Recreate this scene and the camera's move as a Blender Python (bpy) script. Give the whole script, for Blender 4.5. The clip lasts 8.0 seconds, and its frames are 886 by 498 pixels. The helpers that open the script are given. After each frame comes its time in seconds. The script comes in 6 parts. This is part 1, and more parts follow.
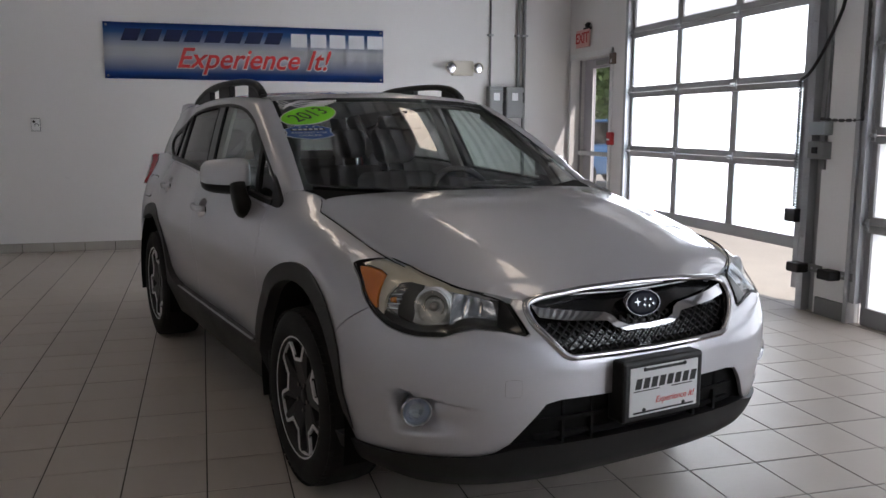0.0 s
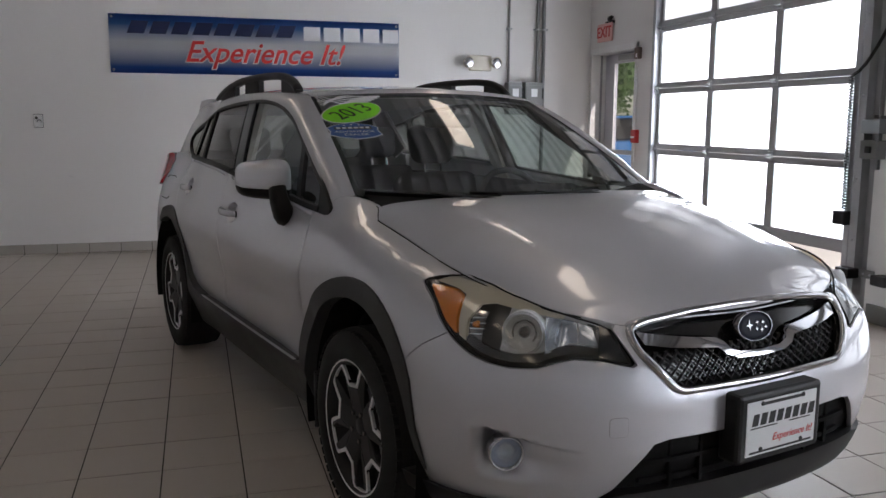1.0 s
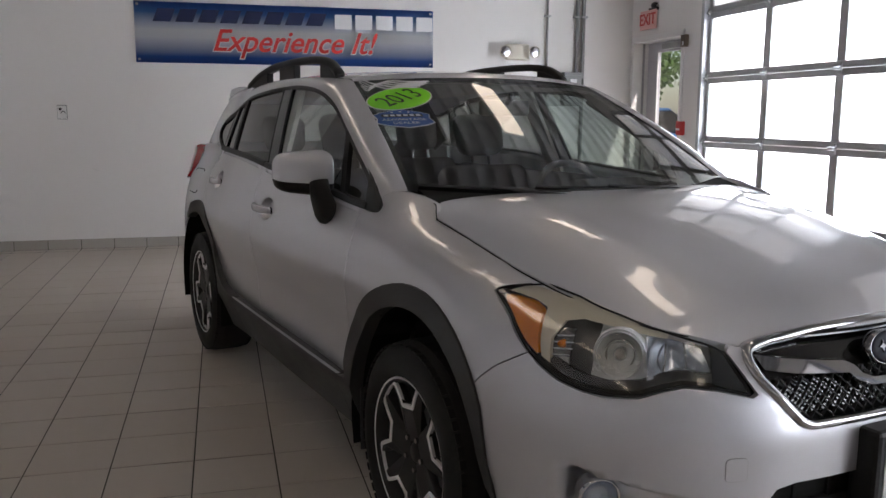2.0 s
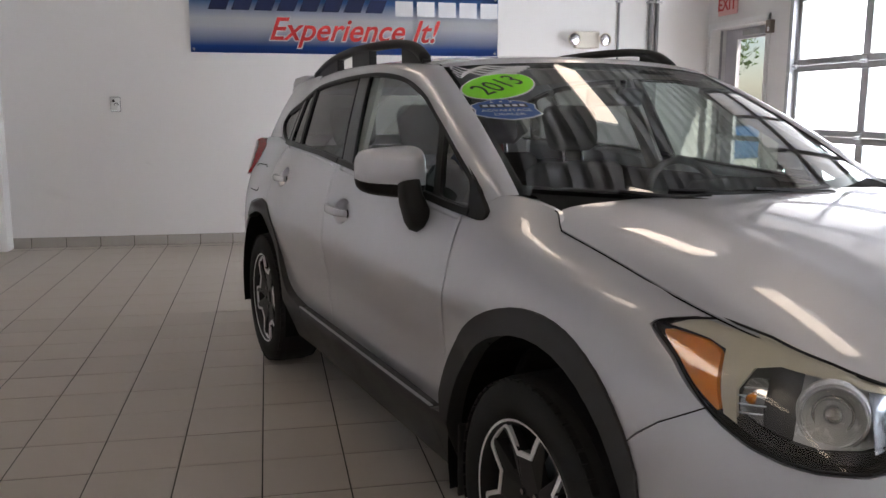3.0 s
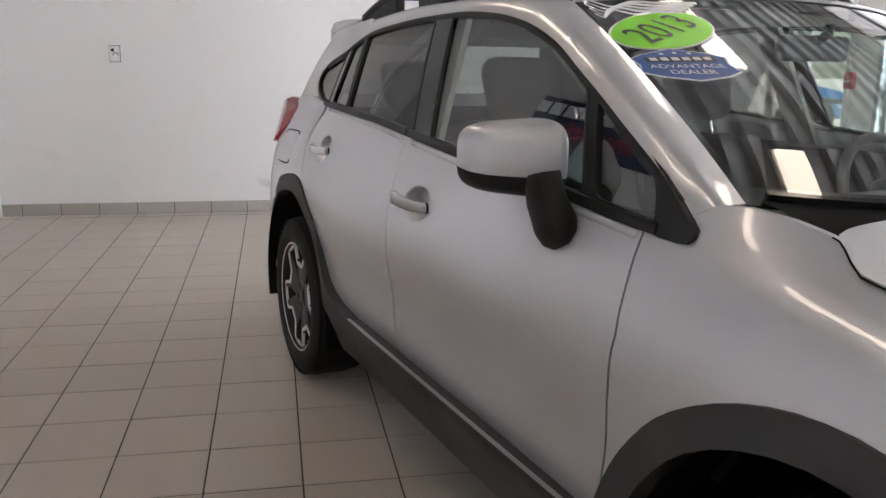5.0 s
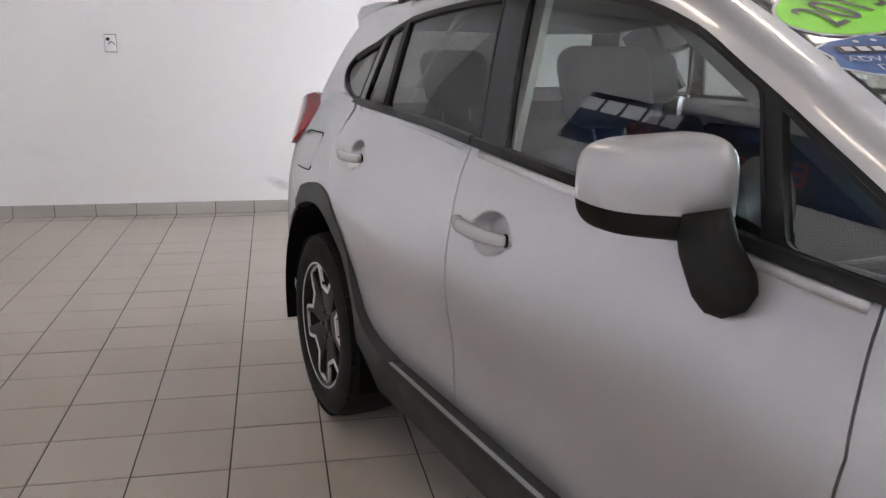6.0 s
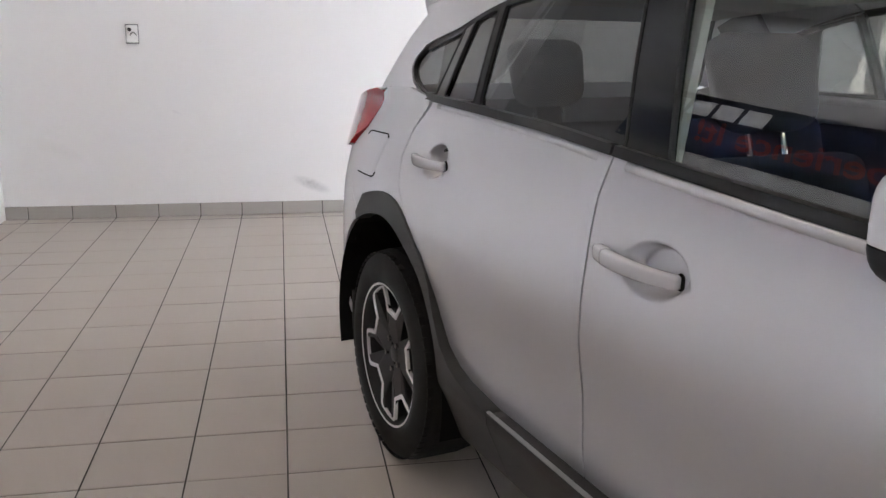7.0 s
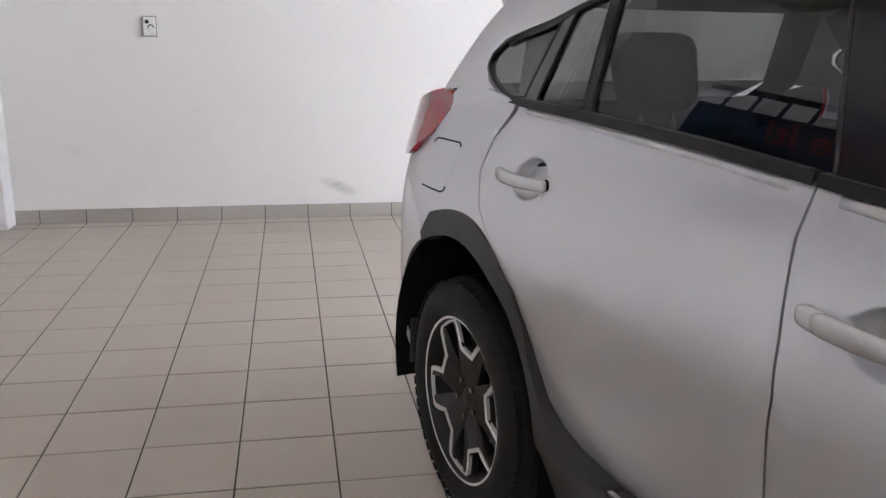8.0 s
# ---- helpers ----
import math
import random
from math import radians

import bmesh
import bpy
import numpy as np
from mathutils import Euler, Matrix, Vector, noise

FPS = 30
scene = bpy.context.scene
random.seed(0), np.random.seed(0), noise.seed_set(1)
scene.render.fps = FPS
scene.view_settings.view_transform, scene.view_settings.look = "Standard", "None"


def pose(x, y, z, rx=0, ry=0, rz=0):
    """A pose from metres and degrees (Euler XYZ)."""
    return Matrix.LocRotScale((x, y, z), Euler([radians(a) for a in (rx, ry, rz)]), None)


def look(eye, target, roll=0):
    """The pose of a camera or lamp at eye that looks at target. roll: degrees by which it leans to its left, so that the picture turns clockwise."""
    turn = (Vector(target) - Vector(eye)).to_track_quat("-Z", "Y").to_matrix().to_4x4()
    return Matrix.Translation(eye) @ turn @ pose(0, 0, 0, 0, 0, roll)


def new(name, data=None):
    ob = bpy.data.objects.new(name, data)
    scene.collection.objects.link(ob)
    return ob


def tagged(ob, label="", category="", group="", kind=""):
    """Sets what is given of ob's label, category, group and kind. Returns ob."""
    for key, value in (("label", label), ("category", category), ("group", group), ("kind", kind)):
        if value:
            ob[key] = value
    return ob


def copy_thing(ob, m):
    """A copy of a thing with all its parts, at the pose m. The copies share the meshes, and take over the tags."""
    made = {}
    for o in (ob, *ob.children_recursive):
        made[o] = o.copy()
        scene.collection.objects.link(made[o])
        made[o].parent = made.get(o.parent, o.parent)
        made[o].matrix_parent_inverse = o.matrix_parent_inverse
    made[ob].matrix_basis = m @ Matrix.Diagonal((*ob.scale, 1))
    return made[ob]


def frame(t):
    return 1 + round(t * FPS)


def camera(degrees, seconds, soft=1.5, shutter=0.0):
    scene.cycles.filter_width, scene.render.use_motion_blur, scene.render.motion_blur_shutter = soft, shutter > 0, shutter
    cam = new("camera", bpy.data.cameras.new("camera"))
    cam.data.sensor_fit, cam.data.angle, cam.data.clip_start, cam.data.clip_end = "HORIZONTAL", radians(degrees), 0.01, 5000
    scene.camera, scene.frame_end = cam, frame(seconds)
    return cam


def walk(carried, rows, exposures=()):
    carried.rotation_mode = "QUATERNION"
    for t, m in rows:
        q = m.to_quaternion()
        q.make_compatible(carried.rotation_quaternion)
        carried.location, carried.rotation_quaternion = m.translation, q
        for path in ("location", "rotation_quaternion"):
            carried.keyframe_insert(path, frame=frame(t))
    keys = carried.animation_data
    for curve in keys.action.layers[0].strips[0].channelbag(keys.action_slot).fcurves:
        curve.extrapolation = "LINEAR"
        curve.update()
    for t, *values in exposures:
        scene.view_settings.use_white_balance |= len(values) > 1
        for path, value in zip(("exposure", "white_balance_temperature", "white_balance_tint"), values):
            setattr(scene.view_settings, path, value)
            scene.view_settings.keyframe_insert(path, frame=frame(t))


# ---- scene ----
cam = camera(55.4, 8.0)
PATH = [
    (0, (-1.556, -0.674, 1.357), (-1.017, 1.23, 1.066), 0.2),
    (0.5, (-1.636, -0.476, 1.353), (-1.092, 1.426, 1.057), 0.3),
    (1, (-1.72, -0.278, 1.365), (-1.167, 1.62, 1.065), 0.3),
    (2.5, (-1.777, 0.314, 1.328), (-1.327, 2.236, 1.007), 0.2),
    (3, (-1.84, 0.557, 1.33), (-1.44, 2.488, 0.998), 0.2),
    (3.5, (-1.86, 0.758, 1.319), (-1.478, 2.685, 0.943), 0.5),
    (4, (-1.872, 1.016, 1.323), (-1.494, 2.934, 0.902), 0.5),
    (4.5, (-1.912, 1.229, 1.322), (-1.526, 3.144, 0.895), 0.9),
    (6, (-2.027, 2.022, 1.327), (-1.642, 3.929, 0.866), 0.6),
    (6.5, (-2.077, 2.228, 1.32), (-1.694, 4.134, 0.85), 0.7),
    (7, (-2.184, 2.467, 1.31), (-1.819, 4.375, 0.835), 0.7),
    (7.5, (-2.257, 2.656, 1.326), (-1.91, 4.566, 0.843), 0.7),
    (8, (-2.314, 2.892, 1.31), (-1.966, 4.799, 0.819), 0.7),
]
walk(cam, [(t, look(eye, target, roll)) for t, eye, target, roll in PATH],
     exposures=[(t, stops, 6750 if 2 < t < 5 else 6560, 15) for t, stops in ((0, -0.52), (0.5, -0.52), (1, -0.40), (2.5, 0.00), (3, 0.23), (3.5, 0.42), (4, 0.60), (4.5, 0.70), (6, 1.02), (6.5, 1.08), (7, 1.08), (8, 1.03))])

# ---- light ----
# exposure follows the clip's brightening as the doors leave the view
world = bpy.data.worlds.new("world")
scene.world = world
world.use_nodes = True
wn = world.node_tree.nodes
sky = wn.new("ShaderNodeTexSky")
sky.sky_type, sky.sun_disc = "NISHITA", False
sky.sun_elevation, sky.sun_rotation = radians(52), radians(155)
world.node_tree.links.new(sky.outputs[0], wn["Background"].inputs[0])
wn["Background"].inputs[1].default_value = 0.12
sun = new("sun", bpy.data.lights.new("sun", "SUN"))
sun.data.energy, sun.data.angle, sun.data.color = 5.0, radians(0.5), (1.0, 0.95, 0.88)
sun.matrix_world = look((0, 0, 0), (-0.30, 0.60, -0.76))


def opening_lamp(name, y0, y1, z0, z1, x, watts):
    lamp = new(name, bpy.data.lights.new(name, "AREA"))
    lamp.data.shape, lamp.data.size, lamp.data.size_y = "RECTANGLE", y1 - y0, z1 - z0
    lamp.data.energy, lamp.data.color = watts, (0.86, 0.94, 1.0)
    lamp.matrix_world = look((x, (y0 + y1) / 2, (z0 + z1) / 2), (x - 1, (y0 + y1) / 2, (z0 + z1) / 2))
    return lamp


GAP = 0.432  # the first vehicle door stands open by this much
opening_lamp("daylight", 4.72, 7.34, 0.55, 2.30, 2.90, 190)
opening_lamp("daylight", 1.30, 3.90, 0.1, 2.30, 2.90, 40)
# added lamp in an unseen opening, to brighten the car's front
opening_lamp("daylight", -2.20, 0.40, 0.5, 2.30, 2.90, 165)


# ---- materials ----
def mat(name, base, rough=0.5, metal=0.0, coat=0.0, vary=0.06, scale=3.0, grain=0.03, gscale=60.0, bump=0.0, spec=0.5, piece=0.0, flakes=0.0):
    """A principled material with broad stains, fine grain, fine relief and, for pieces, a tone of their own."""
    m = bpy.data.materials.new(name)
    m.use_nodes = True
    nt = m.node_tree
    n, l = nt.nodes, nt.links
    p = n["Principled BSDF"]
    p.inputs["Roughness"].default_value, p.inputs["Metallic"].default_value = rough, metal
    p.inputs["Coat Weight"].default_value, p.inputs["Coat Roughness"].default_value, p.inputs["Coat IOR"].default_value = coat, 0.015, 1.72
    p.inputs["Specular IOR Level"].default_value = spec
    tc = n.new("ShaderNodeTexCoord")
    a, b = n.new("ShaderNodeTexNoise"), n.new("ShaderNodeTexNoise")
    a.inputs["Scale"].default_value, a.inputs["Detail"].default_value = scale, 5
    b.inputs["Scale"].default_value, b.inputs["Detail"].default_value = gscale, 3
    l.new(tc.outputs["Object"], a.inputs["Vector"])
    l.new(tc.outputs["Object"], b.inputs["Vector"])

    def math_node(op, x, y):
        k = n.new("ShaderNodeMath")
        k.operation = op
        for i, v in enumerate((x, y)):
            if isinstance(v, (int, float)):
                k.inputs[i].default_value = v
            else:
                l.new(v, k.inputs[i])
        return k.outputs[0]

    f = math_node("ADD", math_node("MULTIPLY", math_node("SUBTRACT", a.outputs[0], 0.5), vary * 2), 1.0)
    f = math_node("ADD", f, math_node("MULTIPLY", math_node("SUBTRACT", b.outputs[0], 0.5), grain * 2))
    if piece:
        oi = n.new("ShaderNodeObjectInfo")
        f = math_node("ADD", f, math_node("MULTIPLY", math_node("SUBTRACT", oi.outputs["Random"], 0.5), piece * 2))
    mix = n.new("ShaderNodeVectorMath")
    mix.operation = "SCALE"
    mix.inputs[0].default_value = base
    l.new(f, mix.inputs["Scale"])
    l.new(mix.outputs[0], p.inputs["Base Color"])
    r = math_node("ADD", math_node("MULTIPLY", math_node("SUBTRACT", a.outputs[0], 0.5), rough * 0.5), rough)
    l.new(r, p.inputs["Roughness"])
    if bump:
        k = n.new("ShaderNodeBump")
        k.inputs["Strength"].default_value, k.inputs["Distance"].default_value = bump, 0.004
        l.new(b.outputs[0], k.inputs["Height"])
        l.new(k.outputs[0], p.inputs["Normal"])
    return m


def glass(name, tint, rough=0.0, gloss=0.08):
    """Thin clear sheet: tinted see-through with a mirror gloss that grows at grazing angles."""
    m = bpy.data.materials.new(name)
    m.use_nodes = True
    nt = m.node_tree
    n, l = nt.nodes, nt.links
    n.remove(n["Principled BSDF"])
    t, g, lw, mx = n.new("ShaderNodeBsdfTransparent"), n.new("ShaderNodeBsdfGlossy"), n.new("ShaderNodeLayerWeight"), n.new("ShaderNodeMixShader")
    t.inputs[0].default_value = (*tint, 1)
    g.inputs["Roughness"].default_value = rough
    lw.inputs[0].default_value = 0.5
    pw, sc = n.new("ShaderNodeMath"), n.new("ShaderNodeMath")
    pw.operation, sc.operation = "POWER", "MULTIPLY_ADD"
    pw.inputs[1].default_value = 5.0
    sc.inputs[1].default_value, sc.inputs[2].default_value = 1.0 - gloss, gloss
    l.new(lw.outputs["Facing"], pw.inputs[0])
    l.new(pw.outputs[0], sc.inputs[0])
    l.new(sc.outputs[0], mx.inputs[0])
    l.new(t.outputs[0], mx.inputs[1])
    l.new(g.outputs[0], mx.inputs[2])
    l.new(mx.outputs[0], n["Material Output"].inputs[0])
    return m


def glow(name, colour, strength):
    m = bpy.data.materials.new(name)
    m.use_nodes = True
    p = m.node_tree.nodes["Principled BSDF"]
    p.inputs["Base Color"].default_value = (*colour, 1)
    p.inputs["Emission Color"].default_value = (*colour, 1)
    p.inputs["Emission Strength"].default_value = strength
    return m


WALL = mat("wall_paint", (0.76, 0.745, 0.74), 0.6, vary=0.025, scale=0.8, grain=0.01, gscale=220, bump=0.04)
# darker wall tone, only to dim what the car windows reflect
DIMWALL = mat("dimmed_wall_tone", (0.46, 0.455, 0.45), 0.6, vary=0.04, scale=0.8, grain=0.01, gscale=220, bump=0.04)
SCUFFED = mat("scuffed_wall_paint", (0.76, 0.745, 0.74), 0.6, vary=0.025, scale=0.8, grain=0.01, gscale=220, bump=0.04)
# grey rub marks low on the back wall
sn, sl = SCUFFED.node_tree.nodes, SCUFFED.node_tree.links
tc = sn.new("ShaderNodeTexCoord")
col = sn["Principled BSDF"].inputs["Base Color"].links[0].from_socket
for sx, sz, rx, rz, deep in ((-1.97, 0.225, 0.17, 0.05, 0.95), (-2.95, 0.784, 0.05, 0.012, 0.25), (-3.81, 0.516, 0.25, 0.06, 0.12)):
    mp, ln, mr, nz, mu, mixc = sn.new("ShaderNodeMapping"), sn.new("ShaderNodeVectorMath"), sn.new("ShaderNodeMapRange"), sn.new("ShaderNodeTexNoise"), sn.new("ShaderNodeMath"), sn.new("ShaderNodeMix")
    mp.vector_type = "TEXTURE"
    mp.inputs["Location"].default_value, mp.inputs["Scale"].default_value = (sx, 9.05, sz), (rx, 1.0, rz)
    mp.inputs["Rotation"].default_value = (0, radians(22), 0)
    ln.operation = "LENGTH"
    sl.new(tc.outputs["Object"], mp.inputs[0])
    sl.new(mp.outputs[0], ln.inputs[0])
    sl.new(ln.outputs["Value"], mr.inputs[0])
    mr.inputs[1].default_value, mr.inputs[2].default_value, mr.inputs[3].default_value, mr.inputs[4].default_value = 0.2, 1.0, deep, 0.0
    nz.inputs["Scale"].default_value, nz.inputs["Detail"].default_value = 30, 6
    sl.new(tc.outputs["Object"], nz.inputs["Vector"])
    mu.operation = "MULTIPLY"
    sl.new(mr.outputs[0], mu.inputs[0])
    sl.new(nz.outputs[0], mu.inputs[1])
    mixc.data_type = "RGBA"
    sl.new(mu.outputs[0], mixc.inputs["Factor"])
    sl.new(col, mixc.inputs["A"])
    mixc.inputs["B"].default_value = (0.28, 0.28, 0.29, 1)
    col = mixc.outputs["Result"]
sl.new(col, sn["Principled BSDF"].inputs["Base Color"])
TRIM = mat("white_gloss_paint", (0.78, 0.78, 0.78), 0.35, vary=0.03)
TILE = mat("floor_tile", (0.50, 0.446, 0.398), 0.42, spec=0.35, vary=0.02, scale=1.2, grain=0.025, gscale=160, bump=0.02, piece=0.03)
SKIRT = mat("skirting_tile", (0.40, 0.37, 0.34), 0.3, vary=0.05, scale=5, piece=0.04)
GROUT = mat("dark_grout", (0.036, 0.032, 0.028), 0.85, vary=0.2, scale=2, bump=0.2)
CEIL = mat("deck_steel", (0.36, 0.36, 0.36), 0.5, vary=0.05)
STEEL = mat("galvanised_steel", (0.42, 0.43, 0.45), 0.42, 0.6, vary=0.12, scale=6)
DOORMETAL = mat("grey_aluminium", (0.34, 0.34, 0.35), 0.4, 0.4, vary=0.06)
GREYBOX = mat("grey_enamel", (0.20, 0.205, 0.21), 0.4, vary=0.05)
CONCRETE = mat("pale_concrete", (0.66, 0.61, 0.54), 0.85, vary=0.1, scale=2, grain=0.1, bump=0.3)
BLACK = mat("black_plastic", (0.011, 0.011, 0.012), 0.5, spec=0.35, vary=0.1, grain=0.1)
RED = mat("red_enamel", (0.55, 0.03, 0.03), 0.4)
PANE = glass("clear_pane", (0.97, 0.98, 0.98))


def frosted(name, colour):
    """White translucent glazing that spreads the daylight behind it."""
    m = bpy.data.materials.new(name)
    m.use_nodes = True
    n, l = m.node_tree.nodes, m.node_tree.links
    n.remove(n["Principled BSDF"])
    t, g, mx = n.new("ShaderNodeBsdfTranslucent"), n.new("ShaderNodeBsdfGlossy"), n.new("ShaderNodeMixShader")
    t.inputs[0].default_value = (*colour, 1)
    g.inputs["Roughness"].default_value = 0.15
    mx.inputs[0].default_value = 0.05
    l.new(t.outputs[0], mx.inputs[1])
    l.new(g.outputs[0], mx.inputs[2])
    l.new(mx.outputs[0], n["Material Output"].inputs[0])
    return m


FROST = frosted("frosted_pane", (0.92, 0.94, 0.96))
SILVER = mat("silver_paint", (0.59, 0.592, 0.634), 0.38, 0.58, coat=1.0, vary=0.01, scale=2, grain=0.03, gscale=900)
CLAD = mat("grained_cladding", (0.042, 0.042, 0.044), 0.55, spec=0.4, vary=0.12, scale=4, grain=0.1, gscale=400, bump=0.15)
GLOSSBLACK = mat("gloss_black", (0.010, 0.010, 0.011), 0.12, vary=0.1)
RUBBER = mat("tyre_rubber", (0.020, 0.020, 0.0205), 0.7, spec=0.2, vary=0.15, scale=9, grain=0.1, gscale=200, bump=0.1)
CHROME = mat("chrome", (0.52, 0.52, 0.54), 0.06, 1.0, vary=0.01)
ALLOY = mat("machined_alloy", (0.84, 0.84, 0.85), 0.35, 0.15, vary=0.05)
DARKALLOY = mat("dark_alloy", (0.020, 0.020, 0.022), 0.40, 0.1, spec=0.35, vary=0.1)
# near-black, also used where shade in seams and gaps is put into colour
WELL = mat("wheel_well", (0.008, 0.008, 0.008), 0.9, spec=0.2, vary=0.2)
# chrome darkened so that the emblem reflects the bright doors less
DULLCHROME = mat("dimmed_chrome", (0.22, 0.22, 0.24), 0.2, 1.0, vary=0.02)
CLEARGLASS = glass("car_glass", (0.74, 0.82, 0.785), gloss=0.19)
SCREENGLASS = glass("windscreen_glass", (0.74, 0.82, 0.785), gloss=0.18)
PRIVACY = glass("privacy_glass", (0.26, 0.26, 0.255), gloss=0.090)
HATCHGLASS = glass("hatch_glass", (0.31, 0.32, 0.31), gloss=0.08)
LENS = glass("lamp_lens", (0.95, 0.94, 0.91), gloss=0.05)
# the weathered plastic scatters a little light
hn, hl_ = LENS.node_tree.nodes, LENS.node_tree.links
haze, hmix = hn.new("ShaderNodeBsdfDiffuse"), hn.new("ShaderNodeMixShader")
haze.inputs[0].default_value, hmix.inputs[0].default_value = (0.80, 0.79, 0.76, 1), 0.04
hl_.new(hn["Mix Shader"].outputs[0], hmix.inputs[1])
hl_.new(haze.outputs[0], hmix.inputs[2])
hl_.new(hmix.outputs[0], hn["Material Output"].inputs[0])
AMBER = mat("amber_lens", (0.85, 0.24, 0.008), 0.18, coat=1.0, vary=0.05, scale=12, grain=0.15, gscale=150)
TAILRED = mat("red_lens", (0.36, 0.015, 0.022), 0.12, coat=1.0, vary=0.05)
SEAT = mat("dark_fabric", (0.026, 0.0255, 0.0255), 0.9, spec=0.05, vary=0.1)
CABIN = mat("cabin_plastic", (0.024, 0.024, 0.024), 0.6, spec=0.2, vary=0.1, bump=0.1)
PILLARTRIM = mat("grey_pillar_trim", (0.06, 0.06, 0.06), 0.7, vary=0.05)
LINER = mat("pale_headliner", (0.42, 0.40, 0.37), 0.8, vary=0.05)


# ---- mesh helpers ----
def part(name, bm, material, parent=None, label="", smooth=False):
    me = bpy.data.meshes.new(name)
    lay = bm.verts.layers.float_vector.get("lie")
    lie = [tuple(v[lay]) for v in bm.verts] if lay else None
    bm.to_mesh(me)
    bm.free()
    if smooth:
        me.polygons.foreach_set("use_smooth", [True] * len(me.polygons))
    if lie:
        me.normals_split_custom_set_from_vertices(lie)
    me.materials.append(material)
    ob = new(name, me)
    if material.name in ("car_glass", "privacy_glass", "windscreen_glass", "lamp_lens"):
        ob.visible_shadow = False
    if parent is not None:
        ob.parent = parent
    if label:
        ob["label"] = label
    return ob


def thing(name, m, label, category, group="", kind=""):
    ob = new(name)
    ob.matrix_world = m
    return tagged(ob, label, category, group, kind)


def box_into(bm, x0, y0, z0, x1, y1, z1, m=None):
    v = [bm.verts.new((x, y, z)) for z in (z0, z1) for x, y in ((x0, y0), (x1, y0), (x1, y1), (x0, y1))]
    if m is not None:
        for k in v:
            k.co = m @ k.co
    for f in ((3, 2, 1, 0), (4, 5, 6, 7), (0, 1, 5, 4), (1, 2, 6, 5), (2, 3, 7, 6), (3, 0, 4, 7)):
        bm.faces.new([v[i] for i in f])
    return v


def box(x0, y0, z0, x1, y1, z1, bevel=0.0, seg=2):
    bm = bmesh.new()
    box_into(bm, x0, y0, z0, x1, y1, z1)
    if bevel:
        bmesh.ops.bevel(bm, geom=bm.edges[:], offset=bevel, segments=seg, profile=0.5, affect="EDGES")
    return bm


def lathe(profile, n=48, axis="y", centre=(0, 0, 0), closed=True):
    """Turn a profile of (radius, along) round an axis."""
    bm = bmesh.new()
    rings = []
    for k in range(n):
        a = 2 * math.pi * k / n
        c, s = math.cos(a), math.sin(a)
        ring = []
        for r, h in profile:
            p = {"y": (r * c, h, r * s), "z": (r * c, r * s, h), "x": (h, r * c, r * s)}[axis]
            ring.append(bm.verts.new((p[0] + centre[0], p[1] + centre[1], p[2] + centre[2])))
        rings.append(ring)
    for k in range(n):
        a, b = rings[k], rings[(k + 1) % n]
        for i in range(len(profile) - 1):
            bm.faces.new((a[i], a[i + 1], b[i + 1], b[i]))
    bmesh.ops.remove_doubles(bm, verts=bm.verts[:], dist=1e-5)
    bmesh.ops.recalc_face_normals(bm, faces=bm.faces[:])
    return bm


def sweep(points, section, closed=False, up=(0, 0, 1), caps=True, scales=None):
    """Carry a closed section of (side, up) pairs along a line of points."""
    bm = bmesh.new()
    pts = [Vector(p) for p in points]
    n = len(pts)
    rings = []
    for i, p in enumerate(pts):
        a = pts[(i - 1) % n] if closed or i else pts[0]
        b = pts[(i + 1) % n] if closed or i < n - 1 else pts[-1]
        d = (b - a).normalized()
        side = d.cross(Vector(up)).normalized()
        top = side.cross(d)
        k = scales[i] if scales else 1.0
        rings.append([bm.verts.new(p + side * s * k + top * t * k) for s, t in section])
    m = len(section)
    for i in range(n if closed else n - 1):
        a, b = rings[i], rings[(i + 1) % n]
        for j in range(m):
            bm.faces.new((a[j], a[(j + 1) % m], b[(j + 1) % m], b[j]))
    if caps and not closed:
        bm.faces.new(rings[0])
        bm.faces.new(rings[-1][::-1])
    bmesh.ops.recalc_face_normals(bm, faces=bm.faces[:])
    return bm


def circle(r, n=10):
    return [(r * math.cos(2 * math.pi * k / n), r * math.sin(2 * math.pi * k / n)) for k in range(n)]


def prism(outline, y0, y1, bevel=0.0):
    """Extrude an outline of (x, z) from y0 to y1."""
    bm = bmesh.new()
    a = [bm.verts.new((x, y0, z)) for x, z in outline]
    b = [bm.verts.new((x, y1, z)) for x, z in outline]
    bm.faces.new(a)
    bm.faces.new(b[::-1])
    for i in range(len(a)):
        j = (i + 1) % len(a)
        bm.faces.new((a[i], b[i], b[j], a[j]))
    bmesh.ops.recalc_face_normals(bm, faces=bm.faces[:])
    if bevel:
        bmesh.ops.bevel(bm, geom=bm.edges[:], offset=bevel, segments=2, profile=0.5, affect="EDGES")
    return bm


def text_mesh(body, size, depth=0.002, shear=0.0, bold=0.0):
    """Lettering in the built-in font as a plain mesh, centred on its own middle, in the xy plane."""
    cu = bpy.data.curves.new("lettering", "FONT")
    cu.body, cu.size, cu.extrude, cu.align_x, cu.align_y, cu.shear, cu.offset = body, size, depth, "CENTER", "CENTER", shear, bold
    ob = bpy.data.objects.new("lettering", cu)
    scene.collection.objects.link(ob)
    bpy.context.view_layer.update()
    me = bpy.data.meshes.new_from_object(ob.evaluated_get(bpy.context.evaluated_depsgraph_get()))
    bpy.data.objects.remove(ob)
    bm = bmesh.new()
    bm.from_mesh(me)
    bpy.data.meshes.remove(me)
    return bm


